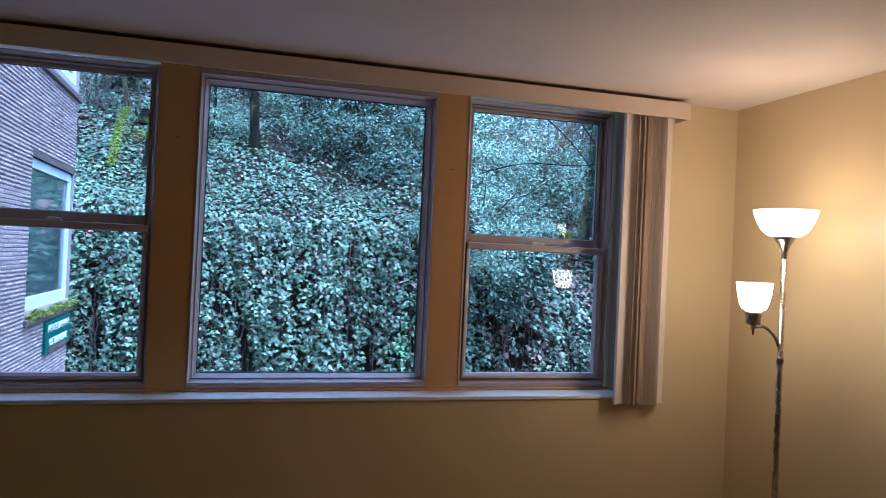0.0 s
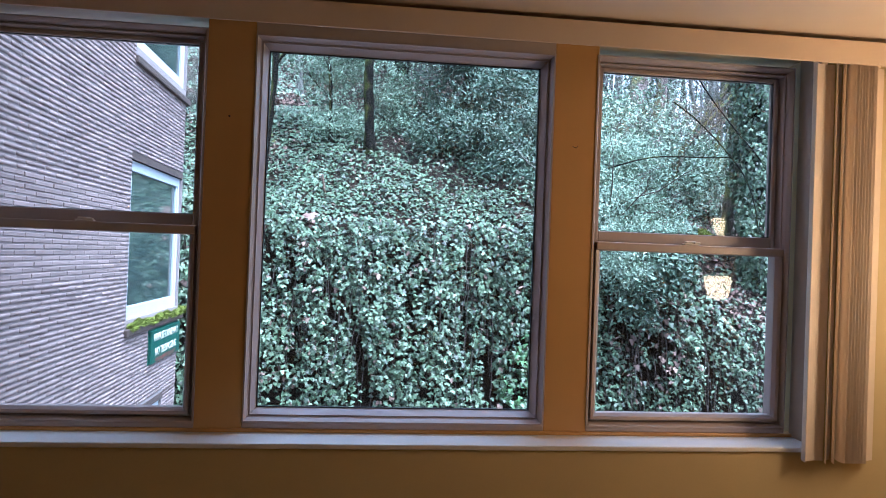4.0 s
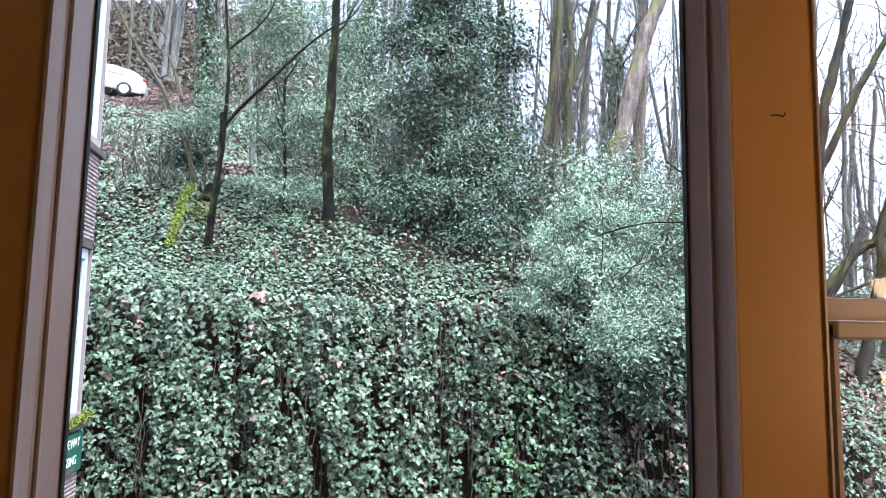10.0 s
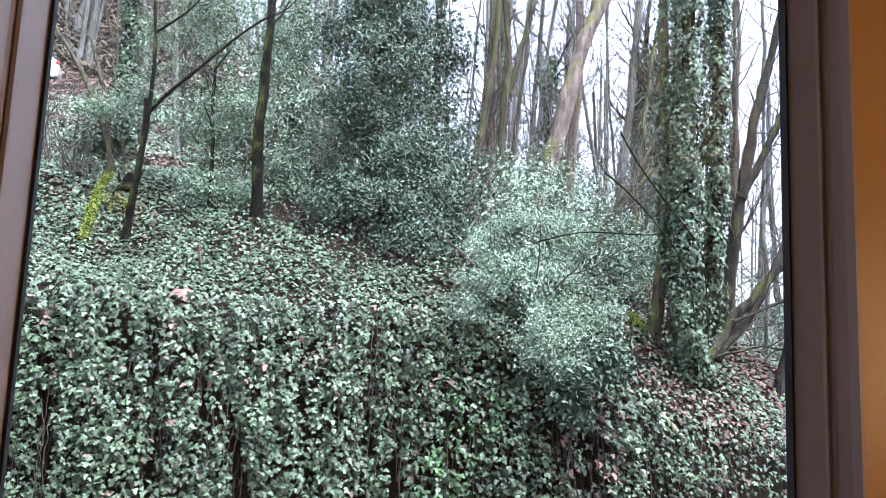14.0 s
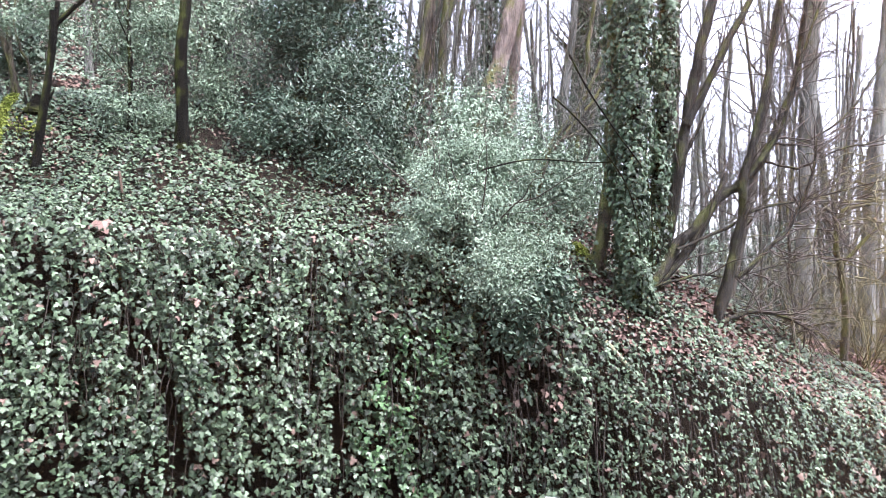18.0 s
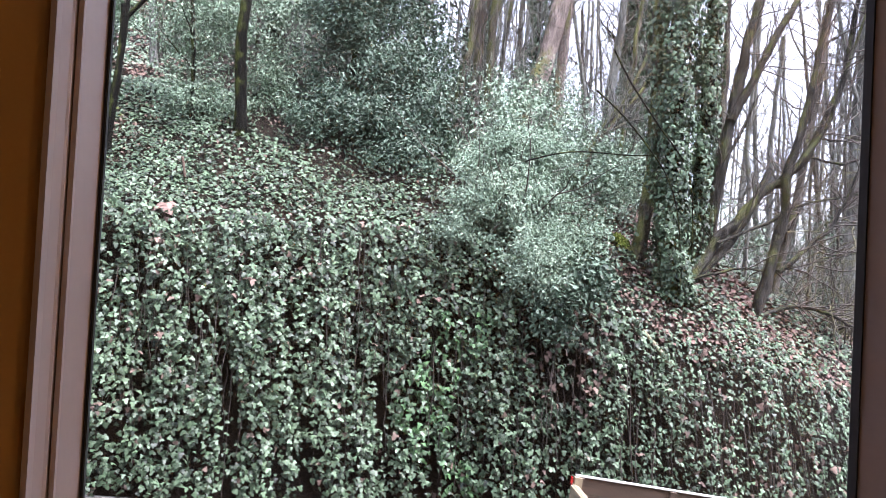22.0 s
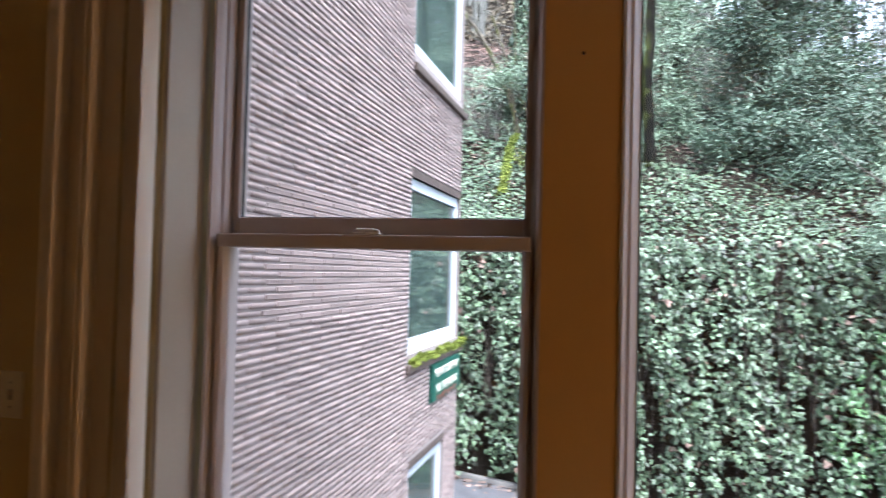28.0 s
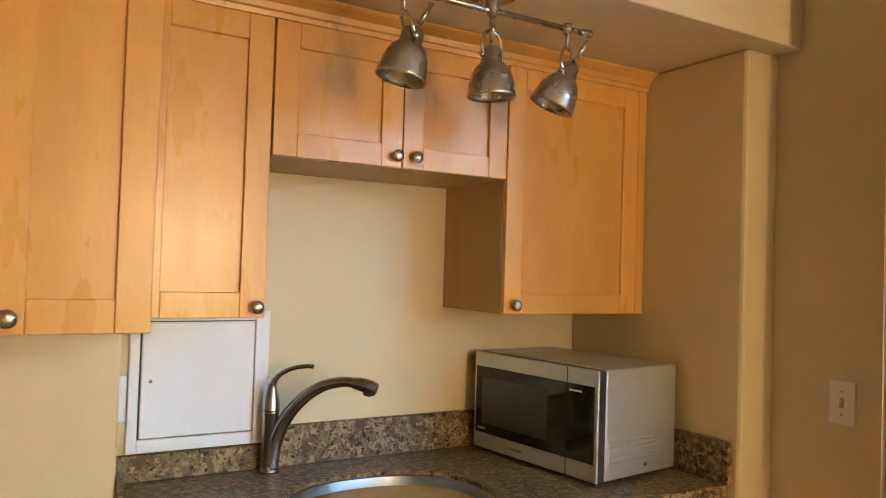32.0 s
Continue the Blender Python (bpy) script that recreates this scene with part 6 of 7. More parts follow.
for k, (x, y, tx, ty, tz, rad, mt, lab) in enumerate((
        (7.9, 13.4, 8.7, 13.4, 9.5, 0.06, "bark_mossy", "mossy slanting stem on the slope"),
        (8.3, 13.9, 9.6, 13.9, 9.8, 0.06, "bark", "slanting bare stem on the slope"),
        (8.8, 15.5, 9.4, 15.6, 11, 0.13, "bark_hazed", "grey trunk further up the slope"))):
    tree(lab, at(x, y, -0.1), (tx, ty, tz), rad, 190 + k, mt, bend=0.16, limbs=9, limb_len=2.0, limb_from=0.45, depth=2, limb_thick=0.2, group="trunks on the slope")

# tangles of bare brush
def brush(label, spots, seed, height=2.4, count=60, droop=-0.03, mat="twig", name="brush"):
    rr = np.random.default_rng(seed)
    w = Wood()
    for x, y in spots:
        g = np.array(at(x, y, 0.0))
        for _ in range(count):
            a = rr.uniform(0, 2 * np.pi)
            line = wander(g + rr.normal(0, 0.25, 3) * [1, 1, 0.2], (np.cos(a) * 0.7, np.sin(a) * 0.7, 1.1), height * rr.uniform(0.4, 1.2), 10, rr, 0.16, droop)
            w.pipe(line, np.linspace(0.014, 0.003, 11), 4)
            for _ in range(3):
                j = int(rr.integers(3, 10))
                w.pipe(wander(line[j], line[j] - line[j - 1] + rr.normal(0, 0.12, 3), height * rr.uniform(0.15, 0.4), 6, rr, 0.22, droop), np.linspace(0.006, 0.002, 7), 3)
    v, f = w.made()
    pydata(name, v, f, M[mat], label, "brush", kind="stuff")


brush("tangle of bare drooping twigs at the end of the bank", [(13.4, 10.8), (14.4, 11.2), (13.6, 9.4), (12.6, 11.6), (15.2, 11.6), (11.6, 11.2)], 77, 3.0, 17, -0.06, "mossy_twig")
brush("bare brush on the far slope", [(10.5, 13), (12.5, 14), (14.5, 13), (16.5, 15), (9.5, 15.5), (18.5, 16), (13.5, 17), (20.5, 19), (16, 19), (11.5, 19), (15.2, 14.2), (17.6, 14.6), (13.4, 13.0), (19.6, 14.2)], 78, 3.6, 12, -0.02, "bark_hazed")
brush("bare brush below the hillside road", [(-4.2, 15.4), (-3.4, 15.0), (-5.5, 16.5), (-4.8, 18.0), (-6.5, 19.5)], 79, 1.8, 22, -0.02)
brush("fine bare twigs between the trunks behind the shrub", [(6.6, 14.6), (7.6, 14.2), (8.6, 14.3), (5.6, 15.0), (9.4, 13.2), (6.2, 16.0), (8.0, 16.5)], 80, 5.5, 13, -0.005, "bark_hazed")

# woods further back
rf = np.random.default_rng(123)
k = 0
while k < 185:
    x, y = rf.uniform(-16, 36), rf.uniform(17, 52)
    road_side = -0.25 - (y + 0.9) * 0.29
    if abs(x - road_side) < 2.7 and y < 34 or -13 < x < -4 and 25 < y < 36:
        continue
    if x > 20 and rf.uniform() < 0.35:
        continue
    if x < 4:
        y += rf.choice([0, 0, 12])
    g = at(x, y, -0.2)
    h = rf.uniform(10, 20)
    lean = rf.normal(0, 0.09)
    tree("bare far tree of the hillside wood", g, (x + lean * h, y + rf.normal(0, 0.3), g[2] + h), rf.choice([0.035, 0.045, 0.06, 0.085]) if y < 27 else rf.choice([0.05, 0.07, 0.10, 0.15]), 200 + k, "bark_hazed" if rf.uniform() < 0.6 else "bark", bend=0.12,
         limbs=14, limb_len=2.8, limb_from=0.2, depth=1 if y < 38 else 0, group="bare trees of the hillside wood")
    k += 1
# denser wood on the hillside above the parked car
for k in range(70):
    x, y = rf.uniform(-34, -3), rf.uniform(38, 66)
    h = rf.uniform(13, 21)
    g = at(x, y, -0.2)
    tree("bare trunk in the wood above the parked car", g, (x + rf.normal(0, 0.9), y, g[2] + h), rf.choice([0.08, 0.12, 0.17]), 800 + k, ("bark_hazed", "bark_red", "bark_mossy")[k % 3], bend=0.12, limbs=9, limb_len=2.6, limb_from=0.2, depth=0,
         group="bare trees of the hillside wood")
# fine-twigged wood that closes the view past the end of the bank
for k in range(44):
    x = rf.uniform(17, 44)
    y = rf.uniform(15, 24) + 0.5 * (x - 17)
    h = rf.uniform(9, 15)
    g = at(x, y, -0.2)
    tree("thin bare tree of the wood past the drive", g, (x + rf.normal(0.5, 0.9), y, g[2] + h), rf.choice([0.05, 0.08, 0.13]), 900 + k, "bark_hazed", bend=0.2, limbs=13, limb_len=3.0, limb_from=0.12, depth=1, limb_thick=0.3,
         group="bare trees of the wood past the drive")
# twiggy trees beyond the drive's end
for k, (x, y) in enumerate(((11.2, 14.2), (13.2, 15.6), (11.9, 16.8), (14.6, 16.4), (17.2, 17.5), (19.6, 16.8), (9.6, 14.6), (10.4, 16.0), (12.7, 14.0), (14.0, 18.2), (16.2, 15.6), (18.4, 19.0), (21.5, 18.4), (13.4, 20.4), (11.0, 18.6))):
    h = rf.uniform(8, 13)
    tree("twiggy bare tree beyond the end of the drive", at(x, y, -0.2), (x + rf.normal(0.8, 0.7), y, at(x, y)[2] + h), rf.choice([0.045, 0.07, 0.1]), 480 + k, ("bark", "bark_hazed")[k % 2], bend=0.2, limbs=14, limb_len=2.6,
         limb_from=0.2, depth=2, limb_thick=0.3, group="twiggy trees beyond the drive")
# evergreen undergrowth up the hill
for k, (x, y, s) in enumerate(((-3.3, 16.4, 0.5), (-0.3, 17.5, 1.5), (-1.5, 21, 1.6), (1.2, 19, 1.5), (6.5, 20, 1.3), (3.0, 23, 1.8), (8.2, 18.5, 1.2), (-12, 22, 1.2), (12, 19, 1.3), (15, 20, 1.4), (18, 17, 1.4), (14, 16.5, 1.0), (21, 22, 1.6), (11, 23, 1.5), (17.5, 24, 1.6))):
    b = thing("bush", "evergreen bush in the undergrowth of the wood", "shrub", at(x, y), group="undergrowth bushes")
    foliage("crown", b, [(Vector((0, 0, 0.8 * s)), (1.1 * s, 0.9 * s, 0.9 * s)), (Vector((0.2, 0.1, 2.0 * s)), (0.8 * s, 0.7 * s, 0.9 * s))], 2400, 0.12, ("holly", "shrub")[k % 2], 300 + k, clump=0.25, clumps=90, shell=0.2)


# trunks further up that ivy has climbed
def ivy_sleeve(label, foot, top, radius, seed, count=4200, leaf=0.085, puff=0.3):
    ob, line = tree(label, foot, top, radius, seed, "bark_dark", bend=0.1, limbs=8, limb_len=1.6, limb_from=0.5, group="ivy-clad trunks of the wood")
    r = np.random.default_rng(seed + 1)
    k = r.integers(0, len(line) - 1, count)
    t = r.uniform(0, 1, (count, 1))
    c = line[k] * (1 - t) + line[k + 1] * t - np.array(ob.location)
    a = r.uniform(0, 2 * np.pi, count)
    n3 = np.stack([np.cos(a), np.sin(a), np.full(count, 0.2)], 1)
    out = radius * 1.1 + puff * (0.5 + 0.5 * np.sin(1.9 * c[:, 2] + a + seed)) * r.uniform(0.2, 1.0, count)
    v, f = leaf_cloud(c + n3 * out[:, None], n3, leaf, 0.6, seed=seed + 2)
    pydata("ivy_cover", v, f, M["ivy"], "ivy leaves climbing the trunk", "", kind="stuff", parent=ob)


for k, (x, y, h, q, p) in enumerate(((-3.55, 19, 7, 0.12, 0.22), (8.2, 19, 5.2, 0.14, 0.45), (7.4, 20.5, 9, 0.16, 0.3), (0.9, 20, 9, 0.2, 0.4), (10.6, 17.5, 7, 0.15, 0.35), (12.4, 20, 9, 0.2, 0.4))):
    ivy_sleeve("trunk further up the wood, clad in climbing ivy", at(x, y, -0.15), (x + 0.3, y, at(x, y)[2] + h), q, 700 + 5 * k, puff=p)


def hanging_twigs():
    """Mossy twigs drooping from the last bare tree."""
    r = np.random.default_rng(640)
    w = Wood()
    for _ in range(130):
        x, y, z = r.uniform(11.2, 14.8), r.uniform(9.6, 11.2), r.uniform(1.6, 4.2)
        a = r.uniform(0, 2 * np.pi)
        line = wander((x, y, z), (np.cos(a), 0.6 * np.sin(a), 0.25), r.uniform(0.8, 2.0), 10, r, 0.16, -0.16)
        w.pipe(line, np.linspace(0.012, 0.004, 11), 4)
        for _ in range(3):
            j = int(r.integers(2, 10))
            w.pipe(wander(line[j], line[j] - line[j - 1] + r.normal(0, 0.12, 3), r.uniform(0.25, 0.7), 6, r, 0.22, -0.12), np.linspace(0.006, 0.003, 7), 3)
    v, f = w.made()
    pydata("brush", v, f, M["mossy_twig"], "mossy drooping twigs hanging at the end of the bank", "brush", kind="stuff")


hanging_twigs()

# ---------------------------------------------------------------- brick wing of the house
WX, WING_END = -2.32, 6.33


def wing_window(z0, z1, y0, y1, label):
    """A white window set back in the wing's wall."""
    w = thing("wing_window", label, "window", kind="structure")
    x = WX - 0.035
    fr = box((x - 0.05, y0, z0), (x, y0 + 0.085, z1), 0.004)
    box((x - 0.05, y1 - 0.07, z0), (x, y1, z1), 0.004, fr)
    box((x - 0.05, y0 + 0.11, z1 - 0.1), (x - 0.001, y1 - 0.07, z1), 0.004, fr)
    box((x - 0.05, y0 + 0.11, z0), (x - 0.001, y1 - 0.07, z0 + 0.12), 0.004, fr)
    part("window_frame", fr, M["white_frame"], w)
    sash = box((x - 0.045, y0 + 0.11, z0 + 0.12), (x - 0.012, y0 + 0.16, z1 - 0.1), 0.003)
    box((x - 0.045, y1 - 0.105, z0 + 0.12), (x - 0.012, y1 - 0.07, z1 - 0.1), 0.003, sash)
    part("sash", sash, M["white_frame"], w)
    part("pane", box((x - 0.035, y0 + 0.16, z0 + 0.12), (x - 0.03, y1 - 0.105, z1 - 0.1)), M["wing_glass"], w, "reflecting glass with the dim room put into its colour")
    return w


wing = thing("brick_wing", "wing of the house in long thin pinkish-brown bricks", "house", kind="structure")
OPENINGS = ((0.80, 2.33, 4.33, 6.31), (3.40, 4.95, 4.33, 6.31), (-1.75, -0.20, 4.45, 5.75))
shell = bmesh.new()
cuts = sorted({-4.2, 6.5, *[v for o in OPENINGS for v in o[:2]]})
for z0, z1 in zip(cuts, cuts[1:]):
    gaps = [o for o in OPENINGS if o[0] < (z0 + z1) / 2 < o[1]]
    spans, y = [], 0.35
    for o in gaps:
        spans.append((y, o[2]))
        y = o[3]
    spans.append((y, WING_END))
    for a, b in spans:
        box((WX - 0.25, a, z0), (WX - 0.0045, b, z1), bm=shell)
box((-9, WING_END - 0.25, -4.2), (WX - 0.25, WING_END - 0.012, 6.5), bm=shell)
part("wall", shell, M["mortar"], wing)
# added box in place of rooms, their darkness painted on
part("dark_interior", box((WX - 0.9, 0.4, -4.0), (WX - 0.32, WING_END - 0.3, 6.3)), M["room_shade"], wing)
part("roof", box((-9.2, 0.3, 6.5), (WX + 0.3, WING_END + 0.3, 6.75), 0.02), M["stone_sill"], wing)
for z0, z1, y0, y1 in OPENINGS:
    wing_window(z0, z1, y0, y1, "white-framed window in the brick wing")
    part("lintel", box((WX - 0.26, y0 - 0.01, z1), (WX - 0.002, WING_END + 0.0, z1 + 0.075), 0.004), M["stone_sill"], wing, "dark steel lintel")
for z, y0, y1 in ((0.72, 4.27, 6.47), (3.31, 4.30, 6.42), (-1.83, 4.4, 5.85)):
    part("window_sill", box((WX - 0.26, y0, z - 0.075), (WX + 0.035, y1, z), 0.012), M["stone_sill"], wing, "dark brick window sill")

# moss pad along the middle sill
rm = np.random.default_rng(17)
n = 5200
mx, my = rm.uniform(WX - 0.05, WX + 0.05, n), rm.uniform(4.36, 6.50, n)
mz = 0.715 + 0.035 * (1 + np.sin(7 * my) * 0.5 + np.sin(17 * my + 20 * mx) * 0.4) * rm.uniform(0.3, 1, n)
v, f = leaf_cloud(np.stack([mx, my, mz], 1), np.tile([0.3, 0, 1.0], (n, 1)), 0.045, 0.9, LEAF_OVAL * np.array([0.6, 1, 1]), OVAL_TRIS, 0.0, 18)
pydata("moss", v, f, M["moss"], "yellow-green moss growing on the brick window sill", "moss", kind="stuff")

# green sign at the corner
sign = thing("sign", "dark green enamel sign with white lettering on the brick corner", "sign", (WX + 0.02, 5.70, 0.46))
part("board", box((-0.012, -0.60, -0.19), (0.012, 0.62, 0.16), 0.006), M["sign"], sign)
part("edge", box((-0.02, -0.615, -0.2), (-0.012, 0.635, 0.17), 0.003), M["sign"], sign)
for text, z, size in (("PRIVATE DRIVEWAY", 0.04, 0.115), ("NO TRESPASSING", -0.115, 0.115)):
    cu = bpy.data.curves.new("lettering", "FONT")
    cu.body, cu.size, cu.align_x, cu.extrude = text, size, "CENTER", 0.0015
    tmp = bpy.data.objects.new("lettering", cu)
    me = bpy.data.meshes.new_from_object(tmp)
    bpy.data.objects.remove(tmp)
    bpy.data.curves.remove(cu)
    me.materials.clear()
    me.materials.append(M["sign_text"])
    ob = new("lettering", me)
    ob.parent = sign
    ob.matrix_basis = pose(0.0135, 0.01, z, 90, 0, 90)
    ob["label"] = "white capital letters"
for k in range(3):
    part("small_print", box((0.0122, -0.42, -0.152 - 0.013 * k), (0.0128, 0.46 - 0.1 * (k == 2), -0.146 - 0.013 * k)), M["red_mark"], sign, "fine red print")

# ---------------------------------------------------------------- trailer on the drive
TR = Matrix.Translation((3.68, 6.75, -0.80)) @ pose(0, 0, 0, 0, 6.8, -14)


def trailer():
    t = thing("utility_trailer", "wooden-sided utility trailer with scattered straw, parked on the drive", "trailer")
    t.matrix_basis = TR
    L, W, H = 3.4, 1.75, 0.95
    # the far side: boards with posts inside, a pale cap on top
    for k in range(5):
        z = -0.02 - 0.19 * k
        for y in (-0.03, -W + 0.03):
            part("side_board", box((0.06, y - 0.014, z - 0.182), (L, y + 0.014, z), 0.004), M["board"], t)
    for y in (-0.03, -W + 0.03):
        part("cap_strip", box((0.0, y - 0.03, -0.018), (L + 0.02, y + 0.024, 0.0), 0.004), M["sill"], t, "pale metal cap strip")
        for x in (0.02, 1.1, 2.2, 3.3):
            part("post", box((x, y + (-0.056 if y > -1 else 0.016), -H - 0.05), (x + 0.08, y + (-0.016 if y > -1 else 0.056), -0.022), 0.004), M["board"], t)
    part("corner_post", box((-0.02, -0.10, -H), (0.07, -0.02, -0.02), 0.004), M["new_board"], t)
    for k in range(4):
        part("tail_board", box((-0.035, -W + 0.05, -0.30 - 0.21 * k), (0.0, -0.02, -0.10 - 0.21 * k), 0.005), M["new_board"], t, "pale new tail board")
    part("tail_rail", box((-0.06, -W + 0.05, -0.145), (0.03, -0.10, -0.105), 0.006), M["new_board"], t)
    for z in (-0.07, -0.36):
        part("reflector", box((-0.052, -0.075, z - 0.045), (-0.035, -0.02, z + 0.04), 0.004), M["reflector"], t, "red tail reflector")
    part("floor", box((0, -W, -H - 0.06), (L, 0, -H)), M["board"], t)
    part("chassis", box((0.1, -W + 0.2, -H - 0.2), (L + 0.9, -W + 0.32, -H - 0.06), 0.01), M["black"], t)
    part("chassis", box((0.1, -0.32, -H - 0.2), (L + 0.9, -0.2, -H - 0.06), 0.01), M["black"], t)
    for y in (-W - 0.12, 0.12):
        wheel = lathe([(0, -0.1), (0.2, -0.1), (0.22, -0.09), (0.33, -0.1), (0.345, -0.05), (0.345, 0.05), (0.33, 0.1), (0.22, 0.09), (0.2, 0.1), (0, 0.1)], 36)
        wheel.transform(pose(1.7, y, -H - 0.35, 90))
        part("wheel", wheel, M["tyre"], t, smooth=True)
    part("axle", tube([(1.7, -W - 0.1, -H - 0.35), (1.7, 0.1, -H - 0.35)], 0.04, 12), M["black"], t)
    r = np.random.default_rng(33)
    w = Wood()
    for _ in range(420):
        x, y = r.uniform(0.5, 2.6), r.uniform(-1.5, -0.1)
        z = -0.95 + 0.75 * np.exp(-((x - 1.7) ** 2) * 0.9) * sm(-1.7, -0.2, y) * r.uniform(0.2, 1)
        w.pipe(wander((x, y, z), r.normal(0, 1, 3) * [1, 0.6, 0.5] + [0, 0, 0.25], r.uniform(0.12, 0.32), 3, r, 0.25), np.linspace(0.004, 0.0025, 4), 3)
    v, f = w.made()
    pydata("straw_heap", v, f, M["straw"], "loose pale straw", "", kind="stuff", parent=t)


trailer()

# ---------------------------------------------------------------- car up the hill


def car():
    c = thing("car", "white compact hatchback SUV parked up on the hillside road", "car", (-10.85, 34.5, float(ground_z(-10.85, 34.5)) + 0.05), 0)
    c.rotation_euler = (0, radians(8), radians(8))
    def loft(sections):
        bm = bmesh.new()
        rings = []
        for x, pts in sections:
            rings.append([bm.verts.new((x, y, z)) for y, z in pts])
        for a, b in zip(rings, rings[1:]):
            for k in range(len(a)):
                bm.faces.new((a[k], a[(k + 1) % len(a)], b[(k + 1) % len(b)], b[k]))
        bm.faces.new(rings[0][::-1])
        bm.faces.new(rings[-1])
        bmesh.ops.recalc_face_normals(bm, faces=bm.faces)
        return bm
    def sec(w, z0, z1):
        return [(-w, z0 + 0.1), (-w * 0.96, z0), (w * 0.96, z0), (w, z0 + 0.1), (w, z1 - 0.12), (w * 0.92, z1), (-w * 0.92, z1), (-w, z1 - 0.12)]
    body = loft([(-2.1, sec(0.7, 0.45, 0.8)), (-1.95, sec(0.84, 0.3, 0.88)), (-1.2, sec(0.9, 0.28, 0.93)), (-0.8, sec(0.9, 0.26, 0.96)), (1.4, sec(0.9, 0.26, 0.98)), (2.0, sec(0.86, 0.3, 0.98)), (2.15, sec(0.78, 0.42, 0.9))])
    part("body", body, M["car_white"], c, smooth=False)
    def cab(w0, w1, z0, z1):
        return [(-w0, z0), (w0, z0), (w1, z1 - 0.06), (w1 * 0.9, z1), (-w1 * 0.9, z1), (-w1, z1 - 0.06)]
    part("roof", loft([(-0.95, cab(0.8, 0.72, 1.0, 1.1)), (-0.15, cab(0.84, 0.66, 0.95, 1.38)), (0.6, cab(0.84, 0.68, 0.95, 1.43)), (1.5, cab(0.83, 0.66, 0.95, 1.36)), (2.02, cab(0.8, 0.7, 1.0, 1.1))]), M["car_white"], c)
    for s in (-1, 1):
        for x0, x1, x2, x3 in ((-0.62, 0.3, 0.3, -0.22), (0.38, 1.18, 1.1, 0.38), (1.26, 1.72, 1.45, 1.2)):
            bm = bmesh.new()
            q = [bm.verts.new((x, s * y, z)) for x, y, z in ((x0, 0.848, 1.0), (x1, 0.848, 1.0), (x2, 0.722, 1.31), (x3, 0.722, 1.31))]
            q2 = [bm.verts.new(v.co + Vector((0, s * 0.012, 0))) for v in q]
            bm.faces.new(q2)
            for k in range(4):
                bm.faces.new((q[k], q[(k + 1) % 4], q2[(k + 1) % 4], q2[k]))
            part("side_window", bm, M["car_glass"], c)
        for x in (-1.3, 1.3):
            wh = lathe([(0, -0.1), (0.22, -0.1), (0.31, -0.1), (0.335, -0.06), (0.335, 0.06), (0.31, 0.1), (0.22, 0.1), (0, 0.08)], 28)
            wh.transform(pose(x, s * 0.84, 0.335, 90))
            wheel = part("wheel", wh, M["tyre"], c, smooth=True)
            rim = lathe([(0, -0.02), (0.06, -0.02), (0.19, 0.0), (0.21, -0.02), (0.21, 0.02), (0, 0.02)], 20)
            rim.transform(pose(x, s * 0.945, 0.335, 90))
            part("rim", rim, M["silver"], wheel)
        part("tail_light", box((1.98, s * 0.74 - 0.12, 0.92), (2.12, s * 0.74 + 0.12, 1.08), 0.03), M["reflector"], c)
    part("bumper", box((2.0, -0.8, 0.32), (2.2, 0.8, 0.58), 0.06), M["grey_mark"], c, "grey plastic bumper")
    part("rear_window", box((1.80, -0.62, 1.05), (1.95, 0.62, 1.30), 0.02), M["car_glass"], c)


car()

# ---------------------------------------------------------------- small things on the slope


def log(label, a, b, radius, mat="bark", category="log", name="fallen_log"):
    ob = tagged(mesh_object(name, tube(soft([a, ((a[0] + b[0]) / 2, (a[1] + b[1]) / 2, (a[2] + b[2]) / 2 + 0.02), b], 4), radius, 8), M[mat], smooth=True), label, category)
    return ob


log("pale broken branch lying down the bank", (6.2, 9.42, 0.62), (6.57, 9.15, 0.10), 0.035, "straw", "branch", "fallen_branch")
log("thin weathered stake standing in the ivy", (-0.85, 11.9, 2.45), (-0.95, 11.95, 3.05), 0.022, "board", "stake", "wooden_stake")
log("mossy fallen limb under the ivy trunks", (6.06, 10.3, 1.74), (6.83, 10.5, 1.9), 0.03, "bark", "branch", "fallen_branch")
log("weathered log lying across the slope below the road", at(-4.1, 15.5, 0.08), at(-3.2, 15.5, 0.09), 0.05, "bark_mossy", "log", "fallen_log")
log("thin broken branch lying across the slope", at(-4.4, 15.1, 0.06), at(-3.6, 15.2, 0.07), 0.03, "bark", "branch", "fallen_branch")
stump = thing("tree_stump", "dark rotten stump behind the sapling", "stump", at(-2.45, 14.4, -0.05))
w = Wood()
w.pipe([(0, 0, 0), (0.0, 0, 0.12), (0.02, 0, 0.25), (0.03, 0.01, 0.34), (0.03, 0.0, 0.30), (0.03, 0, 0.26)], [0.26, 0.17, 0.14, 0.12, 0.08, 0.005], 18, 0.16, 9)
w.pipe([(0.1, 0, 0.1), (0.16, 0.02, 0.3), (0.24, 0.04, 0.48)], [0.05, 0.035, 0.015], 10, 0.12, 4)
w.pipe([(-0.1, 0, 0.05), (-0.2, 0.02, 0.25), (-0.22, 0.04, 0.42)], [0.05, 0.03, 0.012], 10, 0.12, 6)
v, f = w.made()
pydata("stub", v, f, M["bark_dark"], "", "", smooth=True, parent=stump)


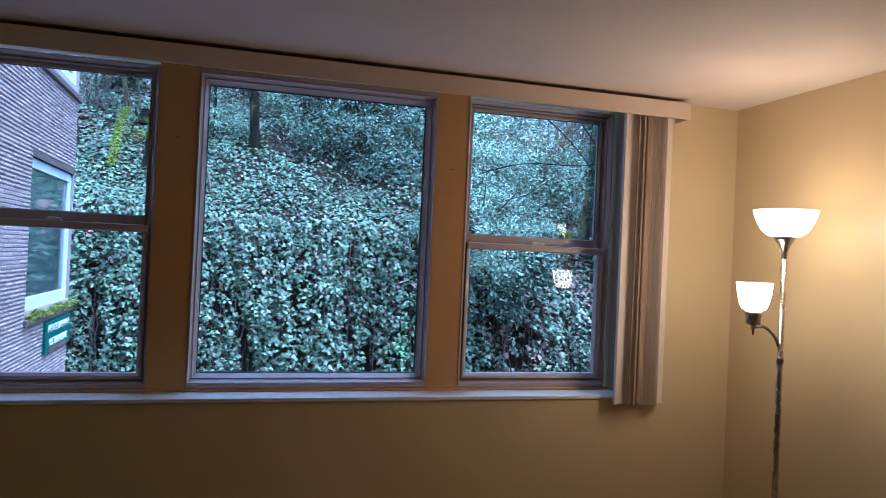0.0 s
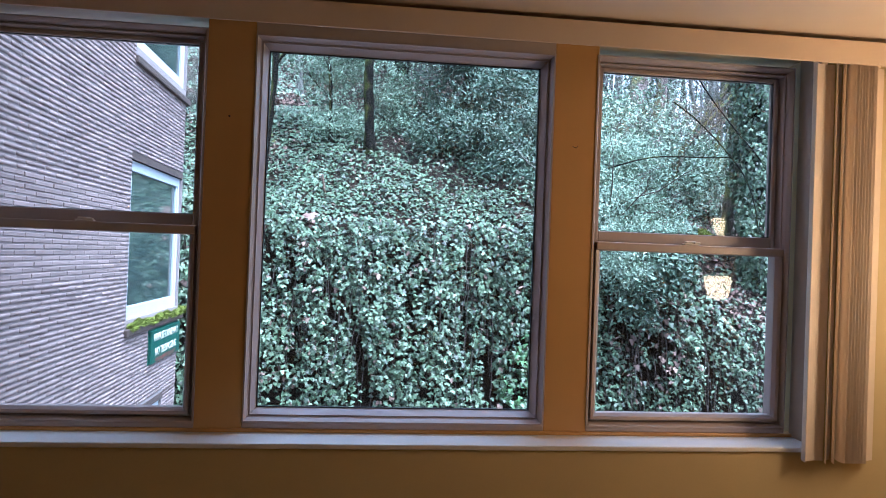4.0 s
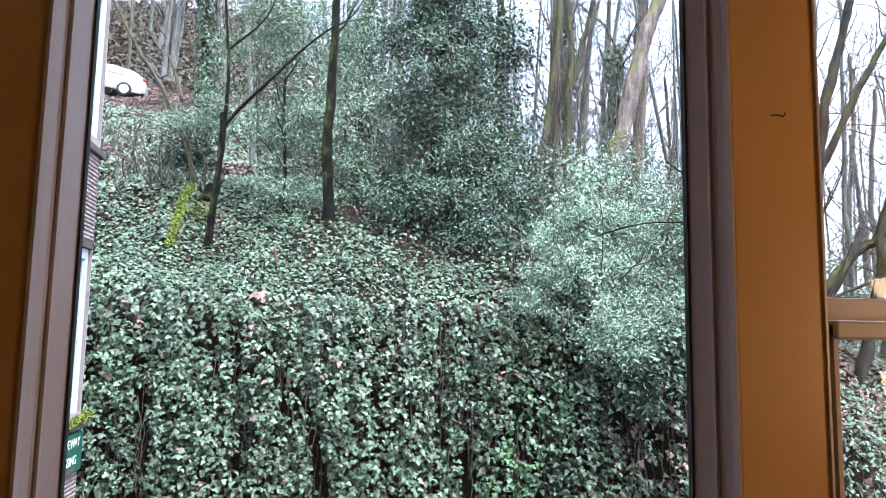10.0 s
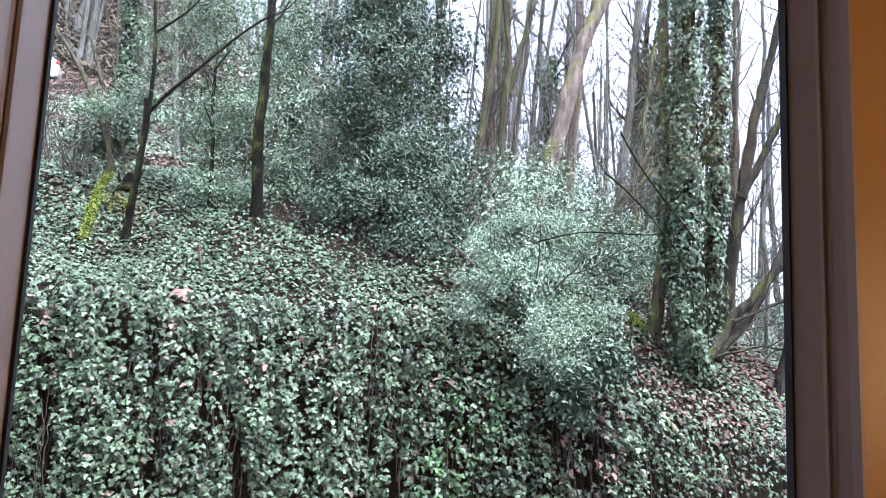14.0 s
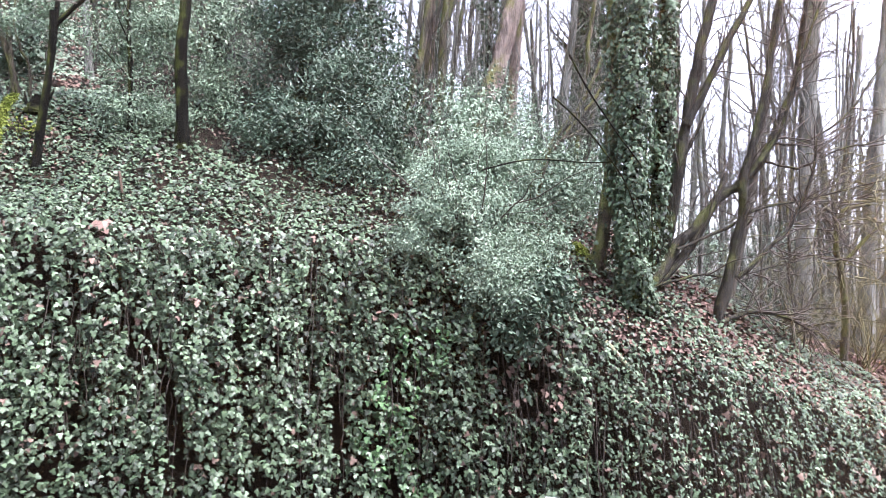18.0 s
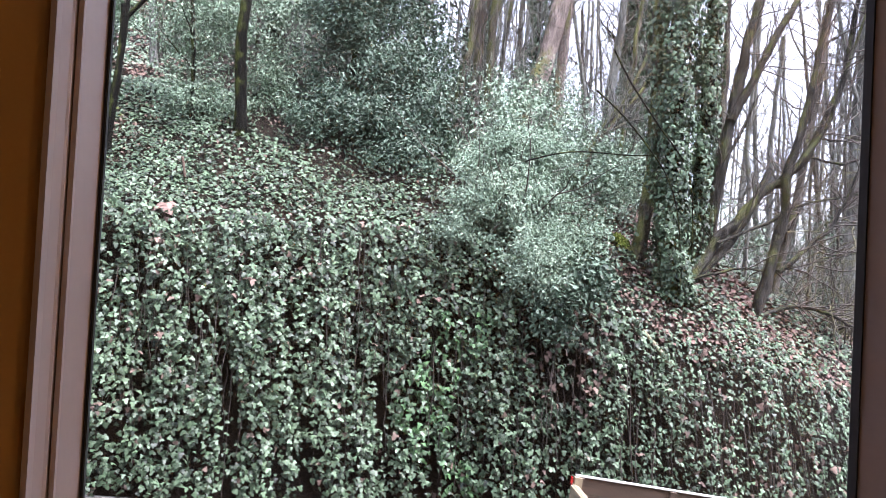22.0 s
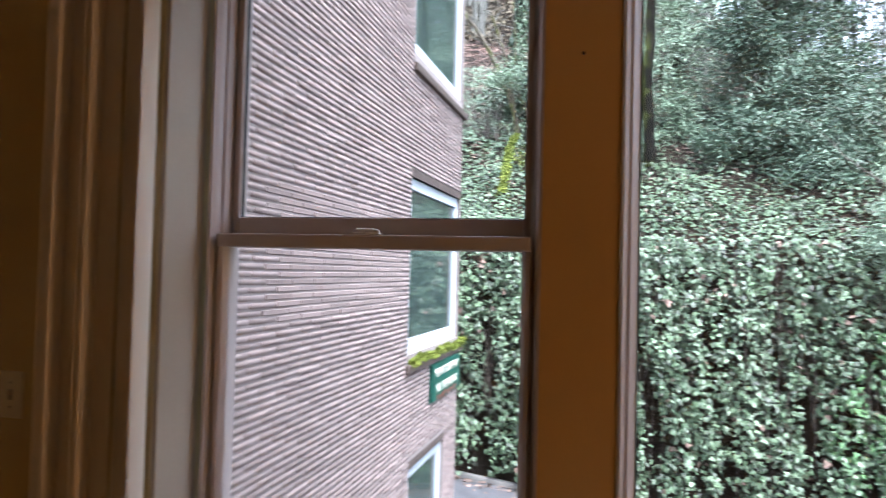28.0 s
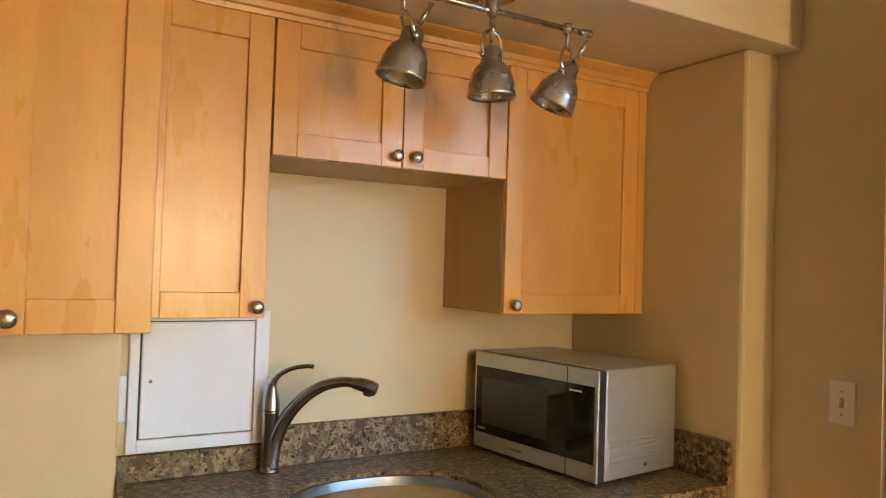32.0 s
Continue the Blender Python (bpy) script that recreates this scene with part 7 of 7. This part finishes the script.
def curled_leaf(label, x, y, z, size, seed):
    v, f = leaf_cloud(np.array([(x, y, z)] * 3) + np.random.default_rng(seed).normal(0, size * 0.25, (3, 3)), np.tile([0.1, -0.8, 0.5], (3, 1)), size, 0.4, LEAF_IVY, IVY_TRIS, 0.8, seed)
    pydata("dry_leaf", v, f, M["pink_leaf"], label, "leaf", kind="")


curled_leaf("large curled pinkish dry leaf caught on the ivy", -1.08, 11.12, 2.20, 0.26, 1)
curled_leaf("reddish dry leaf among the ivy", 1.28, 10.88, -0.68, 0.16, 2)
curled_leaf("reddish dry leaf on top of the bank", 1.43, 11.3, 1.98, 0.16, 3)
curled_leaf("reddish dry leaf on top of the bank", 0.95, 11.5, 2.35, 0.14, 4)


def moss_strip(label, pts, width, count, seed):
    r = np.random.default_rng(seed)
    line = np.array(soft(pts, 8))
    k = r.integers(0, len(line), count)
    p = line[k] + r.normal(0, 1, (count, 3)) * [width, width, 0.03]
    off = (p[:, 0] - line[k][:, 0]) / (2.4 * width)
    p[:, 2] = ground_z(p[:, 0], p[:, 1]) + 0.16 * np.sqrt(np.clip(1 - off**2, 0.02, 1)) * (1 + 0.25 * np.sin(6 * p[:, 1] + 3)) + r.uniform(0, 0.05, count)
    v, f = leaf_cloud(p, np.tile([0, -0.5, 0.9], (count, 1)), 0.05, 0.9, LEAF_OVAL, OVAL_TRIS, 0.3, seed + 1)
    pydata("moss", v, f, M["moss"], label, "moss", kind="stuff")


moss_strip("bright yellow-green moss on a buried log", [(-2.88, 12.9, 0), (-2.9, 13.4, 0), (-2.95, 14.0, 0), (-2.95, 14.5, 0), (-2.85, 14.9, 0)], 0.05, 3600, 5)
moss_strip("thin moss on a mound beside the stump", [(-2.75, 13.9, 0), (-2.5, 13.8, 0), (-2.3, 13.7, 0)], 0.12, 220, 9)
moss_strip("small bright moss tuft by the ivy trunks", [(6.4, 10.5, 0), (6.5, 10.7, 0)], 0.07, 900, 7)
moss_strip("small bright moss tuft beside the pale shrub", [(5.55, 10.6, 0), (5.7, 10.5, 0)], 0.07, 700, 8)

# bare curved canes that reach over the slope
canes = Wood()
for pts in ([(5.28, 9.6, 4.4), (5.73, 9.6, 4.09), (6.26, 9.6, 3.6), (6.7, 9.6, 3.05), (6.93, 9.6, 2.28), (7.0, 9.6, 1.2)], [(5.56, 9.6, 5.1), (5.93, 9.6, 4.56), (6.47, 9.6, 3.94), (7.03, 9.6, 3.3), (7.18, 9.6, 2.48), (7.2, 9.6, 1.2)], [(4.2, 10.4, 3.2), (5.2, 10.3, 3.5), (6.3, 10.3, 3.55), (6.9, 10.3, 3.6)]):
    line = np.array(soft(pts, 6))
    canes.pipe(line, np.linspace(0.018, 0.008, len(line)), 5)
v, f = canes.made()
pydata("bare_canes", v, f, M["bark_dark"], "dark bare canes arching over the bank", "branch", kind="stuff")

# ---------------------------------------------------------------- Roman bricks of the wing, last


def bricks():
    r = np.random.default_rng(55)
    L, H, J = 0.30, 0.030, 0.009
    base = box((-0.012, 0, 0), (0, L - J, H), 0.004, segments=1)
    me = bpy.data.meshes.new("brick")
    base.to_mesh(me)
    base.free()
    me.materials.append(M["brick"])
    vs = np.array([(-0.012, 0.0, 0.0), (0.0, 0.003, 0.003), (0.0, 0.003, H - 0.003), (-0.012, 0.0, H), (-0.012, 1.0, 0.0), (0.0, 1.0, 0.003), (0.0, 1.0, H - 0.003), (-0.012, 1.0, H)])
    fs = np.array([(1, 5, 6, 2), (0, 4, 5, 1), (2, 6, 7, 3), (0, 1, 2, 3), (4, 7, 6, 5)])
    V, F, count, n = [], [], 0, 0
    z, row = -3.6, 0
    while z < 6.4:
        y = 0.36 - (row % 2) * L * 0.5 - r.uniform(0, 0.05)
        while y < WING_END - 0.02:
            a, b = max(y, 0.36), min(y + L - J, WING_END)
            for o in OPENINGS:
                if o[0] - 0.075 < z + H and z < o[1] + 0.075:
                    if a < o[3] + 0.005 and b > o[2] - 0.01:
                        if a < o[2]:
                            b = o[2] - 0.01
                        else:
                            a = max(a, o[3] + 0.005)
            if b - a > 0.03:
                proud = r.uniform(-0.001, 0.004)
                if b - a > L - J - 1e-4 and 1.2 < z < 1.95 and 1.6 < y < 5.2 and count < 290:
                    ob = bpy.data.objects.new("brick", me)
                    scene.collection.objects.link(ob)
                    ob.parent = wing
                    ob.location = (WX + proud, a, z)
                    ob.rotation_euler = (r.normal(0, 0.004), 0, 0)
                    count += 1
                else:
                    q = vs.copy()
                    q[4:, 1] = b - a
                    q[5:7, 1] -= 0.003
                    q += (WX + proud, a, z + r.normal(0, 0.001))
                    V.append(q)
                    F.append(fs + n)
                    n += 8
            y += L
        z += H + J
        row += 1
    pydata("brickwork", np.concatenate(V), np.concatenate(F), M["brick_many"], "", "", kind="stuff", parent=wing)


bricks()
